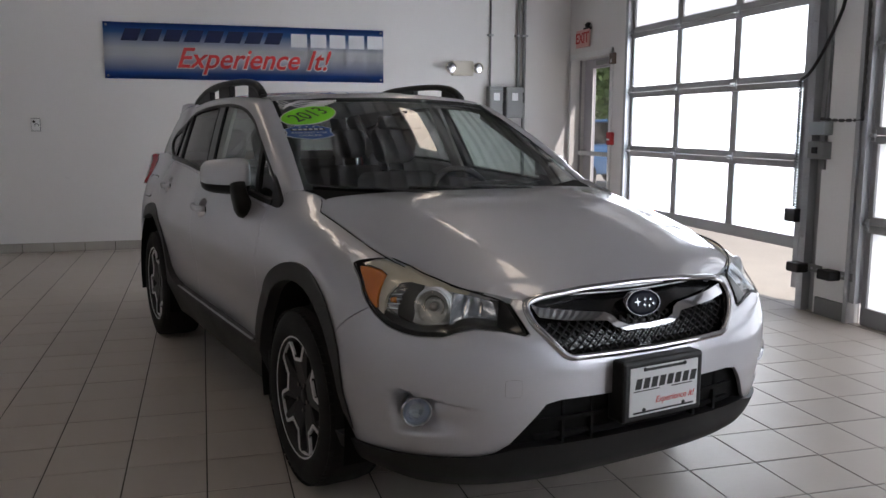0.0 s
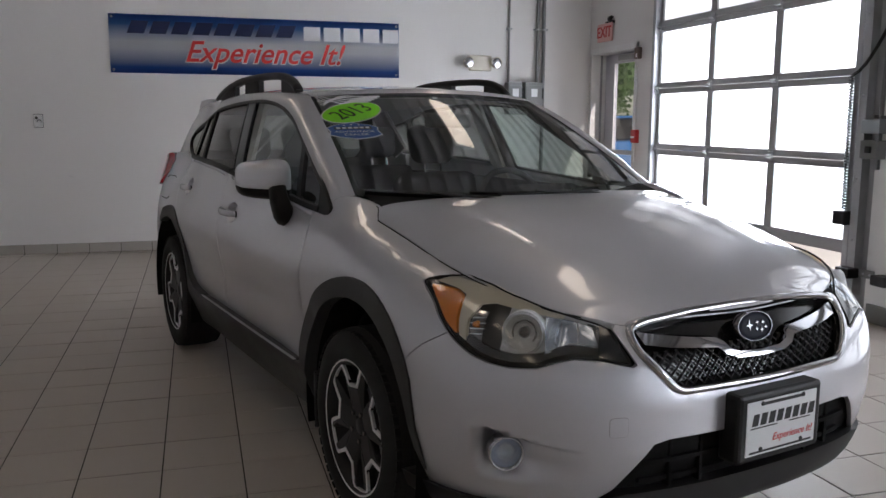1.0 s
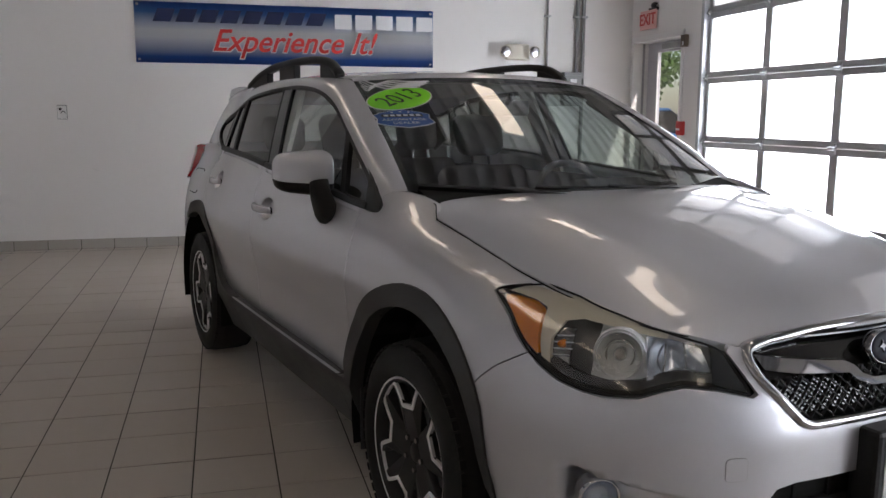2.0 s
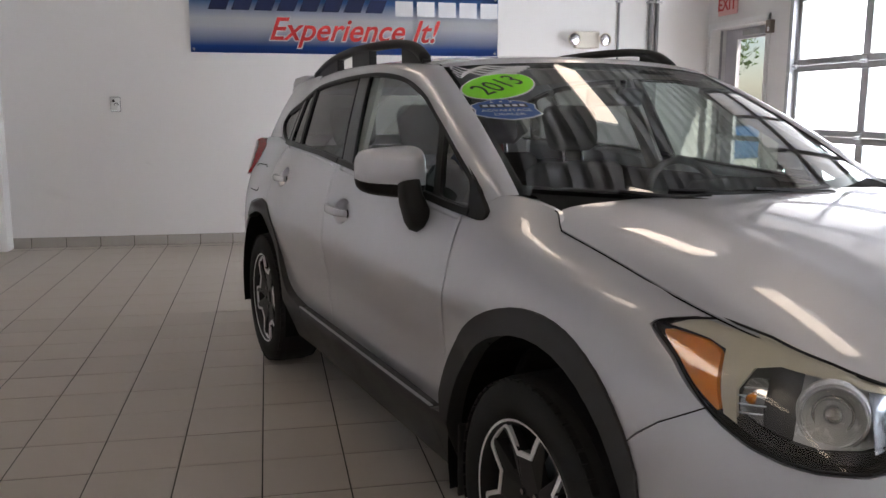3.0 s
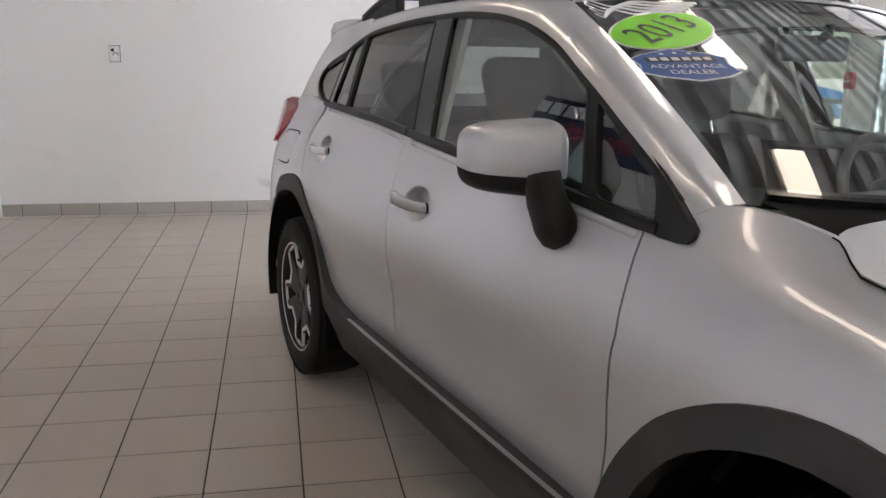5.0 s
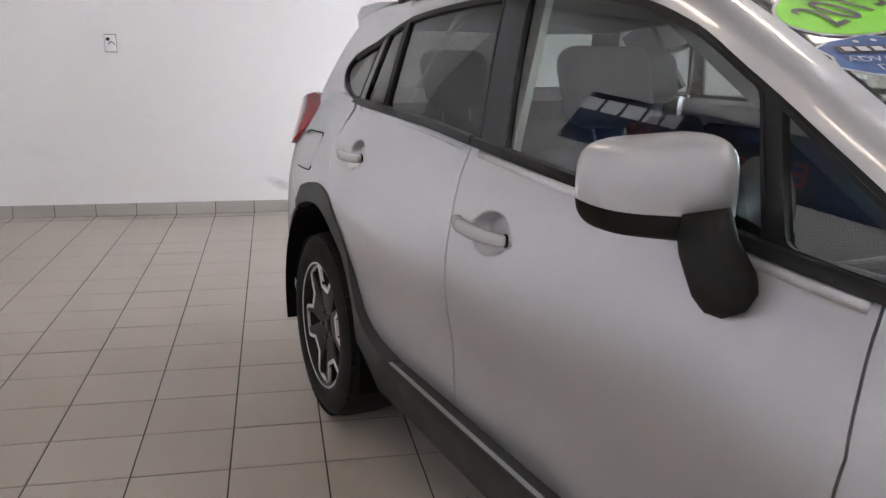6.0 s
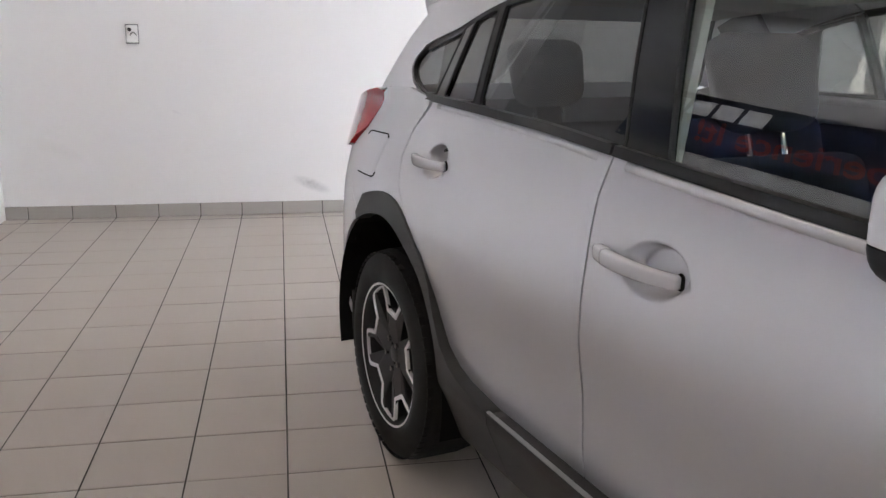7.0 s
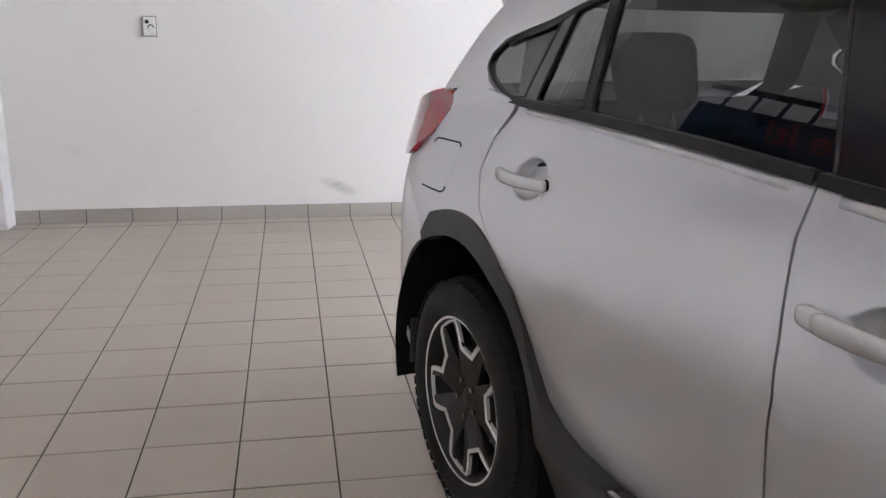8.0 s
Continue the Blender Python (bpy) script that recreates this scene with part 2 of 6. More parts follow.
def spline(knots):
    """A smooth function through (place, value) pairs: monotone-limited cubic."""
    xs = np.array([k[0] for k in knots], float)
    ys = np.array([k[1] for k in knots], float)
    hs, ds = np.diff(xs), np.diff(ys) / np.diff(xs)
    m = np.zeros(len(xs))
    m[0], m[-1] = ds[0], ds[-1]
    for i in range(1, len(xs) - 1):
        if ds[i - 1] * ds[i] > 0:
            w1, w2 = 2 * hs[i] + hs[i - 1], hs[i] + 2 * hs[i - 1]
            m[i] = (w1 + w2) / (w1 / ds[i - 1] + w2 / ds[i])

    def f(x):
        x = np.clip(x, xs[0], xs[-1])
        i = np.clip(np.searchsorted(xs, x) - 1, 0, len(xs) - 2)
        t = (x - xs[i]) / hs[i]
        return ((1 + 2 * t) * (1 - t) ** 2 * ys[i] + t * (1 - t) ** 2 * hs[i] * m[i] + t * t * (3 - 2 * t) * ys[i + 1] + t * t * (t - 1) * hs[i] * m[i + 1])

    return f

# ---- the room ----
BACK, RIGHT, LEFT, FRONT, TOP = 9.05, 2.80, -4.62, -5.5, 3.75
PITCH = 0.3077


def slab(name, x0, y0, z0, x1, y1, z1, material, label, category, parent=None):
    ob = part(name, box(x0, y0, z0, x1, y1, z1), material, parent)
    return tagged(ob, label, category, kind="structure")


slab("wall_north", LEFT - 0.2, BACK, 0, RIGHT + 0.2, BACK + 0.2, TOP, SCUFFED, "white painted showroom wall behind the car", "wall")
slab("wall_west", LEFT - 0.2, FRONT, 0, LEFT, BACK, 1.95, WALL, "white painted side wall of the showroom", "wall")
# unseen upper wall, darkened for the reflections; the white below keeps the bounce
slab("wall_west_upper", LEFT - 0.2, FRONT, 1.95, LEFT, BACK, TOP, DIMWALL, "unseen upper side wall, darkened to dim the window reflections", "wall")
slab("wall_south", LEFT - 0.2, FRONT - 0.2, 0, RIGHT + 0.2, FRONT, TOP, WALL, "white painted wall behind the visitor", "wall")
# the east wall is pierced by an exit door, two vehicle doors and an unseen, added third
EAST = new("wall_east")
tagged(EAST, "white painted wall pierced by glazed doors", "wall", kind="structure")
D1, D2, D3, X1 = (4.625, 7.455), (1.22, 4.07), (-2.30, 0.53), (7.944, 8.97)
for y0, y1, z0, z1 in ((X1[1], BACK, 0, TOP), (D1[1], X1[0], 0, TOP), (D2[1], D1[0], 0, TOP), (D3[1], D2[0], 0, TOP), (FRONT, D3[0], 0, TOP), (X1[0], X1[1], 2.14, TOP), (*D1, 3.4, TOP), (*D2, 3.09, TOP), (*D3, 3.09, TOP)):
    part("wall_panel", box(RIGHT, y0, z0, RIGHT + 0.24, y1, z1), WALL, EAST)

# corrugated steel deck overhead
bm = bmesh.new()
rib, x = 0.20, LEFT - 0.1
rows = []
while x < RIGHT + 0.2:
    rows += [(x, TOP), (x + 0.09, TOP), (x + 0.105, TOP + 0.09), (x + 0.185, TOP + 0.09)]
    x += rib
for y in (FRONT, BACK):
    rows_v = [bm.verts.new((a, y, b)) for a, b in rows]
    if y == FRONT:
        first = rows_v
for i in range(len(rows) - 1):
    bm.faces.new((first[i], first[i + 1], rows_v[i + 1], rows_v[i]))
tagged(part("ceiling", bm, CEIL), "grey corrugated steel deck ceiling", "ceiling", kind="structure")
slab("ceiling_slab", LEFT - 0.2, FRONT - 0.2, TOP + 0.10, RIGHT + 0.24, BACK + 0.2, TOP + 0.24, CEIL, "roof slab over the steel deck", "ceiling")

# strip lamps under the deck
LAMP = glow("lamp_diffuser", (1.0, 0.87, 0.71), 3.3)
lamp_thing = thing("ceiling_light", pose(0.50, 5.40, TOP - 0.06), "long warm fluorescent ceiling light with a pale diffuser", "ceiling light", "ceiling lights")
part("housing", box(-0.128, -0.65, 0.0, 0.128, 0.65, 0.05, 0.01), TRIM, lamp_thing)
part("diffuser", box(-0.112, -0.63, -0.05, 0.112, 0.63, 0.0, 0.01), LAMP, lamp_thing, "warm glowing diffuser")
for x, y in ((-2.60, 7.0), (-2.60, 5.4), (-2.60, 3.2), (-2.60, 1.0), (-2.60, -1.2), (-2.60, -3.4), (0.50, 3.20), (0.50, 1.00), (0.50, -1.20)):
    copy_thing(lamp_thing, pose(x, y, TOP - 0.06))

# wall furniture on the back wall
OUT = BACK - 0.001


def wall_thing(name, x, z, label, category):
    return thing(name, pose(x, OUT, z), label, category)


# printed banner: fades blue, white, blue; shop names are plain bars
def banner_material(name, tones):
    """Vinyl print whose colour fades through tones of (place, colour) from foot to head."""
    m = bpy.data.materials.new(name)
    m.use_nodes = True
    n, l = m.node_tree.nodes, m.node_tree.links
    tc, sp, mr, ramp = n.new("ShaderNodeTexCoord"), n.new("ShaderNodeSeparateXYZ"), n.new("ShaderNodeMapRange"), n.new("ShaderNodeValToRGB")
    l.new(tc.outputs["Object"], sp.inputs[0])
    l.new(sp.outputs[2], mr.inputs[0])
    mr.inputs[1].default_value, mr.inputs[2].default_value = -0.285, 0.285
    l.new(mr.outputs[0], ramp.inputs[0])
    e = ramp.color_ramp.elements
    (e[0].position, e[0].color), (e[1].position, e[1].color) = tones[0], tones[-1]
    for pos, col in tones[1:-1]:
        k = e.new(pos)
        k.color = col
    l.new(ramp.outputs[0], n["Principled BSDF"].inputs["Base Color"])
    n["Principled BSDF"].inputs["Roughness"].default_value = 0.4
    return m


VINYL = banner_material("printed_vinyl", ((0.0, (0.008, 0.05, 0.26, 1)), (0.10, (0.01, 0.075, 0.32, 1)), (0.42, (0.72, 0.74, 0.78, 1)), (0.55, (0.74, 0.76, 0.80, 1)), (0.84, (0.04, 0.15, 0.42, 1)), (1.0, (0.008, 0.05, 0.26, 1))))
NAVYVINYL = banner_material("navy_vinyl", ((0.0, (0.012, 0.03, 0.10, 1)), (0.35, (0.02, 0.055, 0.15, 1)), (0.65, (0.008, 0.02, 0.07, 1)), (1.0, (0.006, 0.014, 0.05, 1))))
NAVY = mat("navy_print", (0.006, 0.016, 0.075), 0.45)
SCRIPT = mat("red_print", (0.62, 0.03, 0.03), 0.45)
WHITEPRINT = mat("white_print", (0.74, 0.75, 0.78), 0.45)


def slant(w, h, lean):
    return [(-w / 2 - lean / 2, -h / 2), (w / 2 - lean / 2, -h / 2), (w / 2 + lean / 2, h / 2), (-w / 2 + lean / 2, h / 2)]


def hang_banner(m, label, vinyl, sheet_label, script, edged=True):
    b = thing("banner", m, label, "banner", "banners")
    w, h = 2.993, 0.585
    bm = bmesh.new()
    nx = 40
    cols = []
    for i in range(nx + 1):
        x = -w / 2 + w * i / nx
        ripple = 0.004 * math.sin(x * 7) + 0.003 * math.sin(x * 17 + 1)
        cols.append([bm.verts.new((x, -0.014 - ripple, -h / 2 + h * j / 6)) for j in range(7)])
    for i in range(nx):
        for j in range(6):
            bm.faces.new((cols[i][j], cols[i + 1][j], cols[i + 1][j + 1], cols[i][j + 1]))
    bmesh.ops.solidify(bm, geom=bm.faces[:], thickness=-0.003)
    part("sheet", bm, vinyl, b, sheet_label, True)
    for x in (-w / 2 + 0.03, w / 2 - 0.03):
        for z in (-h / 2 + 0.03, h / 2 - 0.03):
            part("grommet", lathe([(0.004, -0.026), (0.012, -0.026), (0.012, -0.015)], 12, "y", (x, 0, z)), STEEL, b)
    # two shop names, kept as plain slanted bars of their letters' size
    for k in range(8):
        part("name_bar", prism([(-1.30 + k * 0.212 + 0.08 + a, 0.165 + c) for a, c in slant(0.165, 0.125, 0.05)], -0.030, -0.024), NAVY, b, "dark navy bar in place of a letter")
    for k in range(5):
        part("name_bar", prism([(0.46 + k * 0.215 + 0.08 + a, 0.150 + c) for a, c in slant(0.175, 0.145, 0.0)], -0.030, -0.024), WHITEPRINT, b, "white bar in place of a letter")
    bm = text_mesh("Experience It!", 0.30, 0.002, 0.35, 0.004)
    bmesh.ops.transform(bm, matrix=pose(0.04, -0.030, -0.075, 90), verts=bm.verts[:])
    xs = [v.co.x for v in bm.verts]
    k = 1.66 / (max(xs) - min(xs))
    bmesh.ops.scale(bm, vec=(k, 1, 1.0), verts=bm.verts[:])
    part("slogan", bm, script, b, "red slanted lettering reading Experience It!")
    if edged:
        bm = text_mesh("Experience It!", 0.30, 0.0015, 0.35, 0.014)
        bmesh.ops.transform(bm, matrix=pose(0.04, -0.027, -0.075, 90), verts=bm.verts[:])
        bmesh.ops.scale(bm, vec=(k, 1, 1.0), verts=bm.verts[:])
        part("slogan_edge", bm, WHITEPRINT, b, "white edge round the red lettering")
    return b


hang_banner(pose(-1.024, OUT, 2.126), "blue and white vinyl banner with red slogan on white wall", VINYL, "vinyl sheet fading from blue to white to blue", SCRIPT)
hang_banner(pose(LEFT + 0.001, 5.43, 2.53, 0, 0, 90), "navy vinyl banner with red slogan on the side wall", NAVYVINYL, "dark navy vinyl sheet", mat("dull_red_print", (0.26, 0.03, 0.035), 0.5), False)

# small wall control
ctl = wall_thing("wall_control", -3.224, 1.345, "small white plastic wall control with dark button", "wall control")
part("plate", box(-0.040, -0.028, -0.062, 0.040, 0, 0.062, 0.006), TRIM, ctl)
part("back_plate", box(-0.045, -0.010, -0.068, 0.045, 0, 0.068, 0.003), GREYBOX, ctl, "grey back plate")
part("knob_ring", lathe([(0.013, -0.028), (0.015, -0.040), (0.021, -0.040), (0.023, -0.028)], 20, "y", (0.010, 0, -0.008)), GREYBOX, ctl, "round grey knob", True)
part("knob", lathe([(0, -0.050), (0.018, -0.049), (0.02, -0.028)], 16, "y", (0.012, 0, -0.018)), TRIM, ctl)
part("button", lathe([(0, -0.034), (0.013, -0.033), (0.014, -0.028)], 16, "y", (-0.014, 0, 0.03)), BLACK, ctl, "dark round button")

# emergency light with two heads
em = wall_thing("emergency_light", 1.412, 2.015, "off-white twin-head emergency light on the wall", "emergency light")
IVORY = mat("ivory_plastic", (0.62, 0.58, 0.50), 0.4)
part("case", box(-0.13, -0.085, -0.085, 0.13, 0, 0.085, 0.015), IVORY, em)
for sx in (-1, 1):
    head = part("lamp_head", lathe([(0, -0.02), (0.03, -0.03), (0.062, -0.10), (0.066, -0.125), (0.058, -0.127)], 20, "y", (sx * 0.165, -0.02, 0.0)), IVORY, em, smooth=True)
    part("lens", lathe([(0, -0.125), (0.04, -0.123), (0.058, -0.118)], 20, "y", (sx * 0.165, -0.02, 0.0)), CHROME, head, "clear bright lens", True)

# conduits and switch boxes
for x, r, z0 in ((1.765, 0.012, 1.80), (2.116, 0.022, 1.80), (2.187, 0.022, 0.0)):
    c = wall_thing("conduit", x, 0, "grey steel conduit running up the white wall", "conduit")
    tagged(c, group="conduits")
    part("pipe", lathe([(r, z0), (r, TOP)], 12, "z", (0, -r - 0.012, 0)), GREYBOX, c, smooth=True)
    for z in (2.4, 3.2):
        part("strap", box(-r - 0.02, -0.012 - 2 * r - 0.004, z, r + 0.02, 0, z + 0.02), STEEL, c)
for x, w in ((1.810, 0.17), (2.040, 0.21)):
    s = wall_thing("switch_box", x, 1.625, "grey enamelled electrical disconnect box with side lever", "switch box")
    tagged(s, group="switch boxes")
    part("case", box(-w / 2, -0.13, -0.185, w / 2, 0, 0.185, 0.008), GREYBOX, s)
    part("door_panel", box(-w / 2 + 0.012, -0.14, -0.16, w / 2 - 0.012, -0.128, 0.15, 0.004), GREYBOX, s)
    part("label_plate", box(-0.035, -0.143, 0.02, 0.04, -0.139, 0.11), WHITEPRINT, s, "pale label plate")
    part("lever", box(w / 2, -0.10, 0.0, w / 2 + 0.03, -0.07, 0.12, 0.006), BLACK, s, "black side lever")

# exit door in the east wall
ex = new("door_1")
tagged(ex, "white steel exit door with tall clear glass pane", "door", kind="structure")
XI = RIGHT
for y0, y1 in ((X1[0] - 0.05, X1[0]), (X1[1], X1[1] + 0.05)):
    part("door_frame", box(XI - 0.015, y0, 0, XI - 0.001, y1, 2.2), TRIM, ex)
part("door_frame", box(XI - 0.015, X1[0] - 0.05, 2.14, XI - 0.001, X1[1] + 0.05, 2.2), TRIM, ex)
LF = XI + 0.17
LEAFPAINT = mat("pale_lavender_paint", (0.50, 0.49, 0.54), 0.4, vary=0.04)
part("stile", box(LF, X1[0] + 0.004, 0.02, LF + 0.045, X1[0] + 0.09, 2.135, 0.003), LEAFPAINT, ex)
part("stile", box(LF, X1[1] - 0.22, 0.02, LF + 0.045, X1[1] - 0.004, 2.135, 0.003), LEAFPAINT, ex)
part("rail", box(LF + 0.001, X1[0] + 0.09, 2.03, LF + 0.044, X1[1] - 0.22, 2.135), LEAFPAINT, ex)
part("rail", box(LF + 0.001, X1[0] + 0.09, 0.02, LF + 0.044, X1[1] - 0.22, 0.27), LEAFPAINT, ex)


part("glazing_bead", box(LF - 0.006, X1[1] - 0.235, 0.27, LF + 0.012, X1[1] - 0.222, 2.03, 0.002), TRIM, ex, "white glazing bead")
part("reveal_line", box(XI + 0.10, X1[1] - 0.012, 0, XI + 0.125, X1[1] - 0.0005, 2.135, 0.002), DOORMETAL, ex, "grey door stop")


def sheet(x, y0, z0, y1, z1):
    bm = bmesh.new()
    bm.faces.new([bm.verts.new(c) for c in ((x, y0, z0), (x, y1, z0), (x, y1, z1), (x, y0, z1))])
    return bm


pane = part("pane", sheet(LF + 0.02, X1[0] + 0.09, 0.27, X1[1] - 0.22, 2.03), PANE, ex, "clear glass pane")
pane.visible_shadow = False
part("push_bar", box(LF - 0.08, X1[0] + 0.02, 1.0, LF - 0.04, X1[1] - 0.02, 1.05, 0.008), STEEL, ex, "steel push bar")
part("bar_bracket", box(LF - 0.05, X1[0] + 0.03, 0.985, LF, X1[0] + 0.08, 1.065), STEEL, ex)
part("bar_bracket", box(LF - 0.05, X1[1] - 0.09, 0.985, LF, X1[1] - 0.04, 1.065), STEEL, ex)
part("door_closer", box(LF - 0.06, X1[0] + 0.30, 2.05, LF, X1[0] + 0.62, 2.11, 0.008), DOORMETAL, ex)

# exit sign on a bracket, fire pull and horn
sg = thing("exit_sign", pose(RIGHT - 0.03, 8.62, 2.36, 0, 0, -90), "small white exit sign with red letters above the door", "exit sign")
# the red glow is put into the face's colour; nothing here emits light
part("face", box(-0.17, -0.012, -0.10, 0.17, 0.012, 0.10, 0.004), mat("pink_lit_face", (0.74, 0.42, 0.40), 0.4), sg, "face tinted pink by its red lamps")
bm = text_mesh("EXIT", 0.17, 0.002, 0, 0.002)
bmesh.ops.transform(bm, matrix=pose(0, -0.016, 0, 90), verts=bm.verts[:])
part("letters", bm, RED, sg, "red letters reading EXIT")
part("spot_lamp", lathe([(0, 0), (0.03, 0.005), (0.035, 0.05), (0.02, 0.08)], 14, "x", (0.09, 0, 0.14)), BLACK, sg, "black swivel lamp", True)
part("bracket", box(-0.01, 0.0, 0.09, 0.18, 0.02, 0.12), BLACK, sg)
pull = thing("fire_pull", pose(RIGHT - 0.001, 7.865, 1.214), "red fire alarm pull station on the wall", "fire alarm")
part("case", box(-0.05, -0.05, -0.07, 0, 0.05, 0.07, 0.008), RED, pull)
part("handle", box(-0.062, -0.03, -0.02, -0.05, 0.03, 0.0, 0.003), WHITEPRINT, pull, "white pull bar")
horn = thing("fire_horn", pose(RIGHT - 0.001, 7.865, 2.081), "grey-brown fire alarm horn beside the door frame", "fire alarm")
part("case", box(-0.045, -0.045, -0.06, 0, 0.045, 0.06, 0.008), mat("grey_brown", (0.15, 0.11, 0.09), 0.45), horn)
part("slot", box(-0.048, -0.02, -0.045, -0.044, 0.005, -0.005, 0.001), WHITEPRINT, horn, "pale strobe window")


# glazed sectional vehicle doors
def vehicle_door(name, y0, y1, z0, rows_n, label):
    d = new(name)
    tagged(d, label, "garage door", kind="structure")
    x0, x1, hgt = RIGHT - 0.045, RIGHT + 0.0, 0.600
    cols_n = 3
    wid = (y1 - y0) / cols_n
    low = z0 - 0.065 if z0 > 0.2 else 0.004
    part("rail", box(x0, y0, low, x1, y1, z0 + 0.03, 0.004), DOORMETAL, d, "deep bottom rail")
    for r in range(rows_n):
        za, zb = z0 + r * hgt, z0 + (r + 1) * hgt
        if r:
            part("rail", box(x0, y0, za + 0.002, x1, y1, za + 0.056, 0.004), DOORMETAL, d)
        part("rail", box(x0, y0, zb - 0.056, x1, y1, zb - 0.002, 0.004), DOORMETAL, d)
        zlo = za + (0.056 if r else 0.03)
        for c in range(cols_n + 1):
            yc = y0 + c * wid
            hw = 0.045
            a, b = max(y0, yc - hw), min(y1, yc + hw)
            part("stile", box(x0 + 0.002, a, zlo, x1 - 0.002, b, zb - 0.056, 0.003), DOORMETAL, d)
            if r:
                hg = part("hinge", box(x0 - 0.012, yc - 0.03, za - 0.04, x0, yc + 0.03, za + 0.04, 0.003), STEEL, d)
                part("knuckle", lathe([(0.0, -0.035), (0.014, -0.035), (0.014, 0.035), (0.0, 0.035)], 10, "y", (x0 - 0.018, yc, za)), STEEL, hg)
        for c in range(cols_n):
            p = part("pane", sheet(x0 + 0.02, y0 + c * wid + 0.03, zlo - 0.005, y0 + (c + 1) * wid - 0.03, zb - 0.05), FROST, d, "white frosted pane")
    for y in (y0 - 0.03, y1 + 0.03):
        part("track", box(x0 - 0.05, y - 0.025, 0.15, x0 + 0.01, y + 0.025, 3.4), STEEL, d, "galvanised steel track")
    return d


vehicle_door("door_2", D1[0] + 0.055, D1[1] - 0.055, GAP + 0.065, 5, "raised glazed grey aluminium sectional garage door")
vehicle_door("door_3", D2[0] + 0.055, D2[1] - 0.055, 0.097, 5, "closed glazed grey aluminium sectional garage door")
# unseen door, made up to go with the added lamp behind it
vehicle_door("door_4", D3[0] + 0.055, D3[1] - 0.055, 0.097, 5, "closed glazed grey aluminium sectional garage door")

# pier between the doors: boxed post, door tracks, operator box, chain, cable and bumpers
post = thing("door_post", pose(RIGHT - 0.001, 4.32, 0), "white boxed post with grey steel angles between garage doors", "post")
part("column", box(-0.085, -0.19, 0.13, 0.0, 0.075, 3.6, 0.004), TRIM, post, "white boxed column")
part("plinth", box(-0.10, -0.20, 0.0, 0.0, 0.085, 0.13, 0.006), GREYBOX, post, "grey steel plinth")
part("angle", box(-0.11, 0.21, 0.0, 0.0, 0.28, 3.5, 0.003), STEEL, post, "galvanised angle iron")
part("angle", box(-0.045, 0.14, 0.0, 0.0, 0.209, 3.5, 0.003), DOORMETAL, post, "grey steel channel")
part("angle", box(-0.11, -0.245, 0.0, 0.0, -0.21, 3.5, 0.003), STEEL, post, "galvanised angle iron")
part("guide_strip", box(-0.075, 0.078, 0.0, 0.0, 0.130, 1.05, 0.004), TRIM, post, "white strip beside the column")
for z in (0.55, 0.98, 1.55, 2.1, 2.7):
    part("bolt", lathe([(0.0, -0.012), (0.009, -0.010), (0.010, 0.0)], 8, "x", (-0.111, 0.245, z)), STEEL, post)
part("wire", sweep([(-0.09, 0.085, 2.35), (-0.092, 0.088, 1.9), (-0.10, 0.10, 1.38)], circle(0.005, 6), up=(1, 0, 0)), GREYBOX, post)
part("pipe", lathe([(0.016, 1.95), (0.016, 3.6)], 10, "z", (-0.05, 0.105, 0)), STEEL, post, "thin steel conduit", True)
op = thing("door_switch", pose(RIGHT - 0.10, 4.38, 1.25), "pale grey door operator box over a dark relay case", "switch box")
part("case", box(-0.06, -0.03, 0.045, 0.10, 0.135, 0.140, 0.008), mat("pale_blue_enamel", (0.36, 0.40, 0.43), 0.45), op, "pale grey box")
part("relay_case", box(-0.06, -0.03, -0.125, 0.10, 0.13, 0.0, 0.008), GREYBOX, op, "dark relay case")
part("bracket", box(0.0, 0.03, 0.0, 0.10, 0.07, 0.045, 0.002), STEEL, op)
part("knob", box(-0.075, 0.02, -0.085, -0.06, 0.07, -0.04, 0.004), BLACK, op, "black knob")
for y0, y1, z in ((4.36, 4.62, 0.33), (4.05, 4.29, 0.325)):
    bp = thing("door_bumper", pose(RIGHT - 0.085, (y0 + y1) / 2, z), "dark rubber bumper block on the door post", "bumper")
    tagged(bp, group="door bumpers")
    w = (y1 - y0) / 2
    part("block", box(-0.11, w - 0.13, -0.040, -0.012, w, 0.030, 0.010), BLACK, bp, "black rubber block")
    part("plate", box(-0.014, -w, -0.028, 0.0, w, 0.028, 0.003), GREYBOX, bp, "dark steel strap")
    for y in (-w + 0.03, -w + 0.09):
        part("bolt", lathe([(0.0, -0.008), (0.008, -0.007), (0.009, 0.0)], 8, "x", (-0.014, y, 0.0)), STEEL, bp)


def chain(name, points, label, cat, r=0.006, link=0.03):
    """A hanging chain of separate round links along a line."""
    bm = bmesh.new()
    pts = [Vector(p) for p in points]
    flip = 0
    for a, b in zip(pts, pts[1:]):
        d = b - a
        for k in range(max(1, int(d.length / link))):
            c = a + d * (k + 0.5) / max(1, int(d.length / link))
            m = Matrix.Translation(c) @ d.to_track_quat("Z", "Y").to_matrix().to_4x4() @ pose(0, 0, 0, 0, 0, 90 * flip)
            flip ^= 1
            box_into(bm, -0.011, -0.004, -0.019, 0.011, 0.004, 0.019, m)
    return tagged(part(name, bm, mat("chain_steel", (0.10, 0.10, 0.10), 0.5, 0.6)), label, cat)


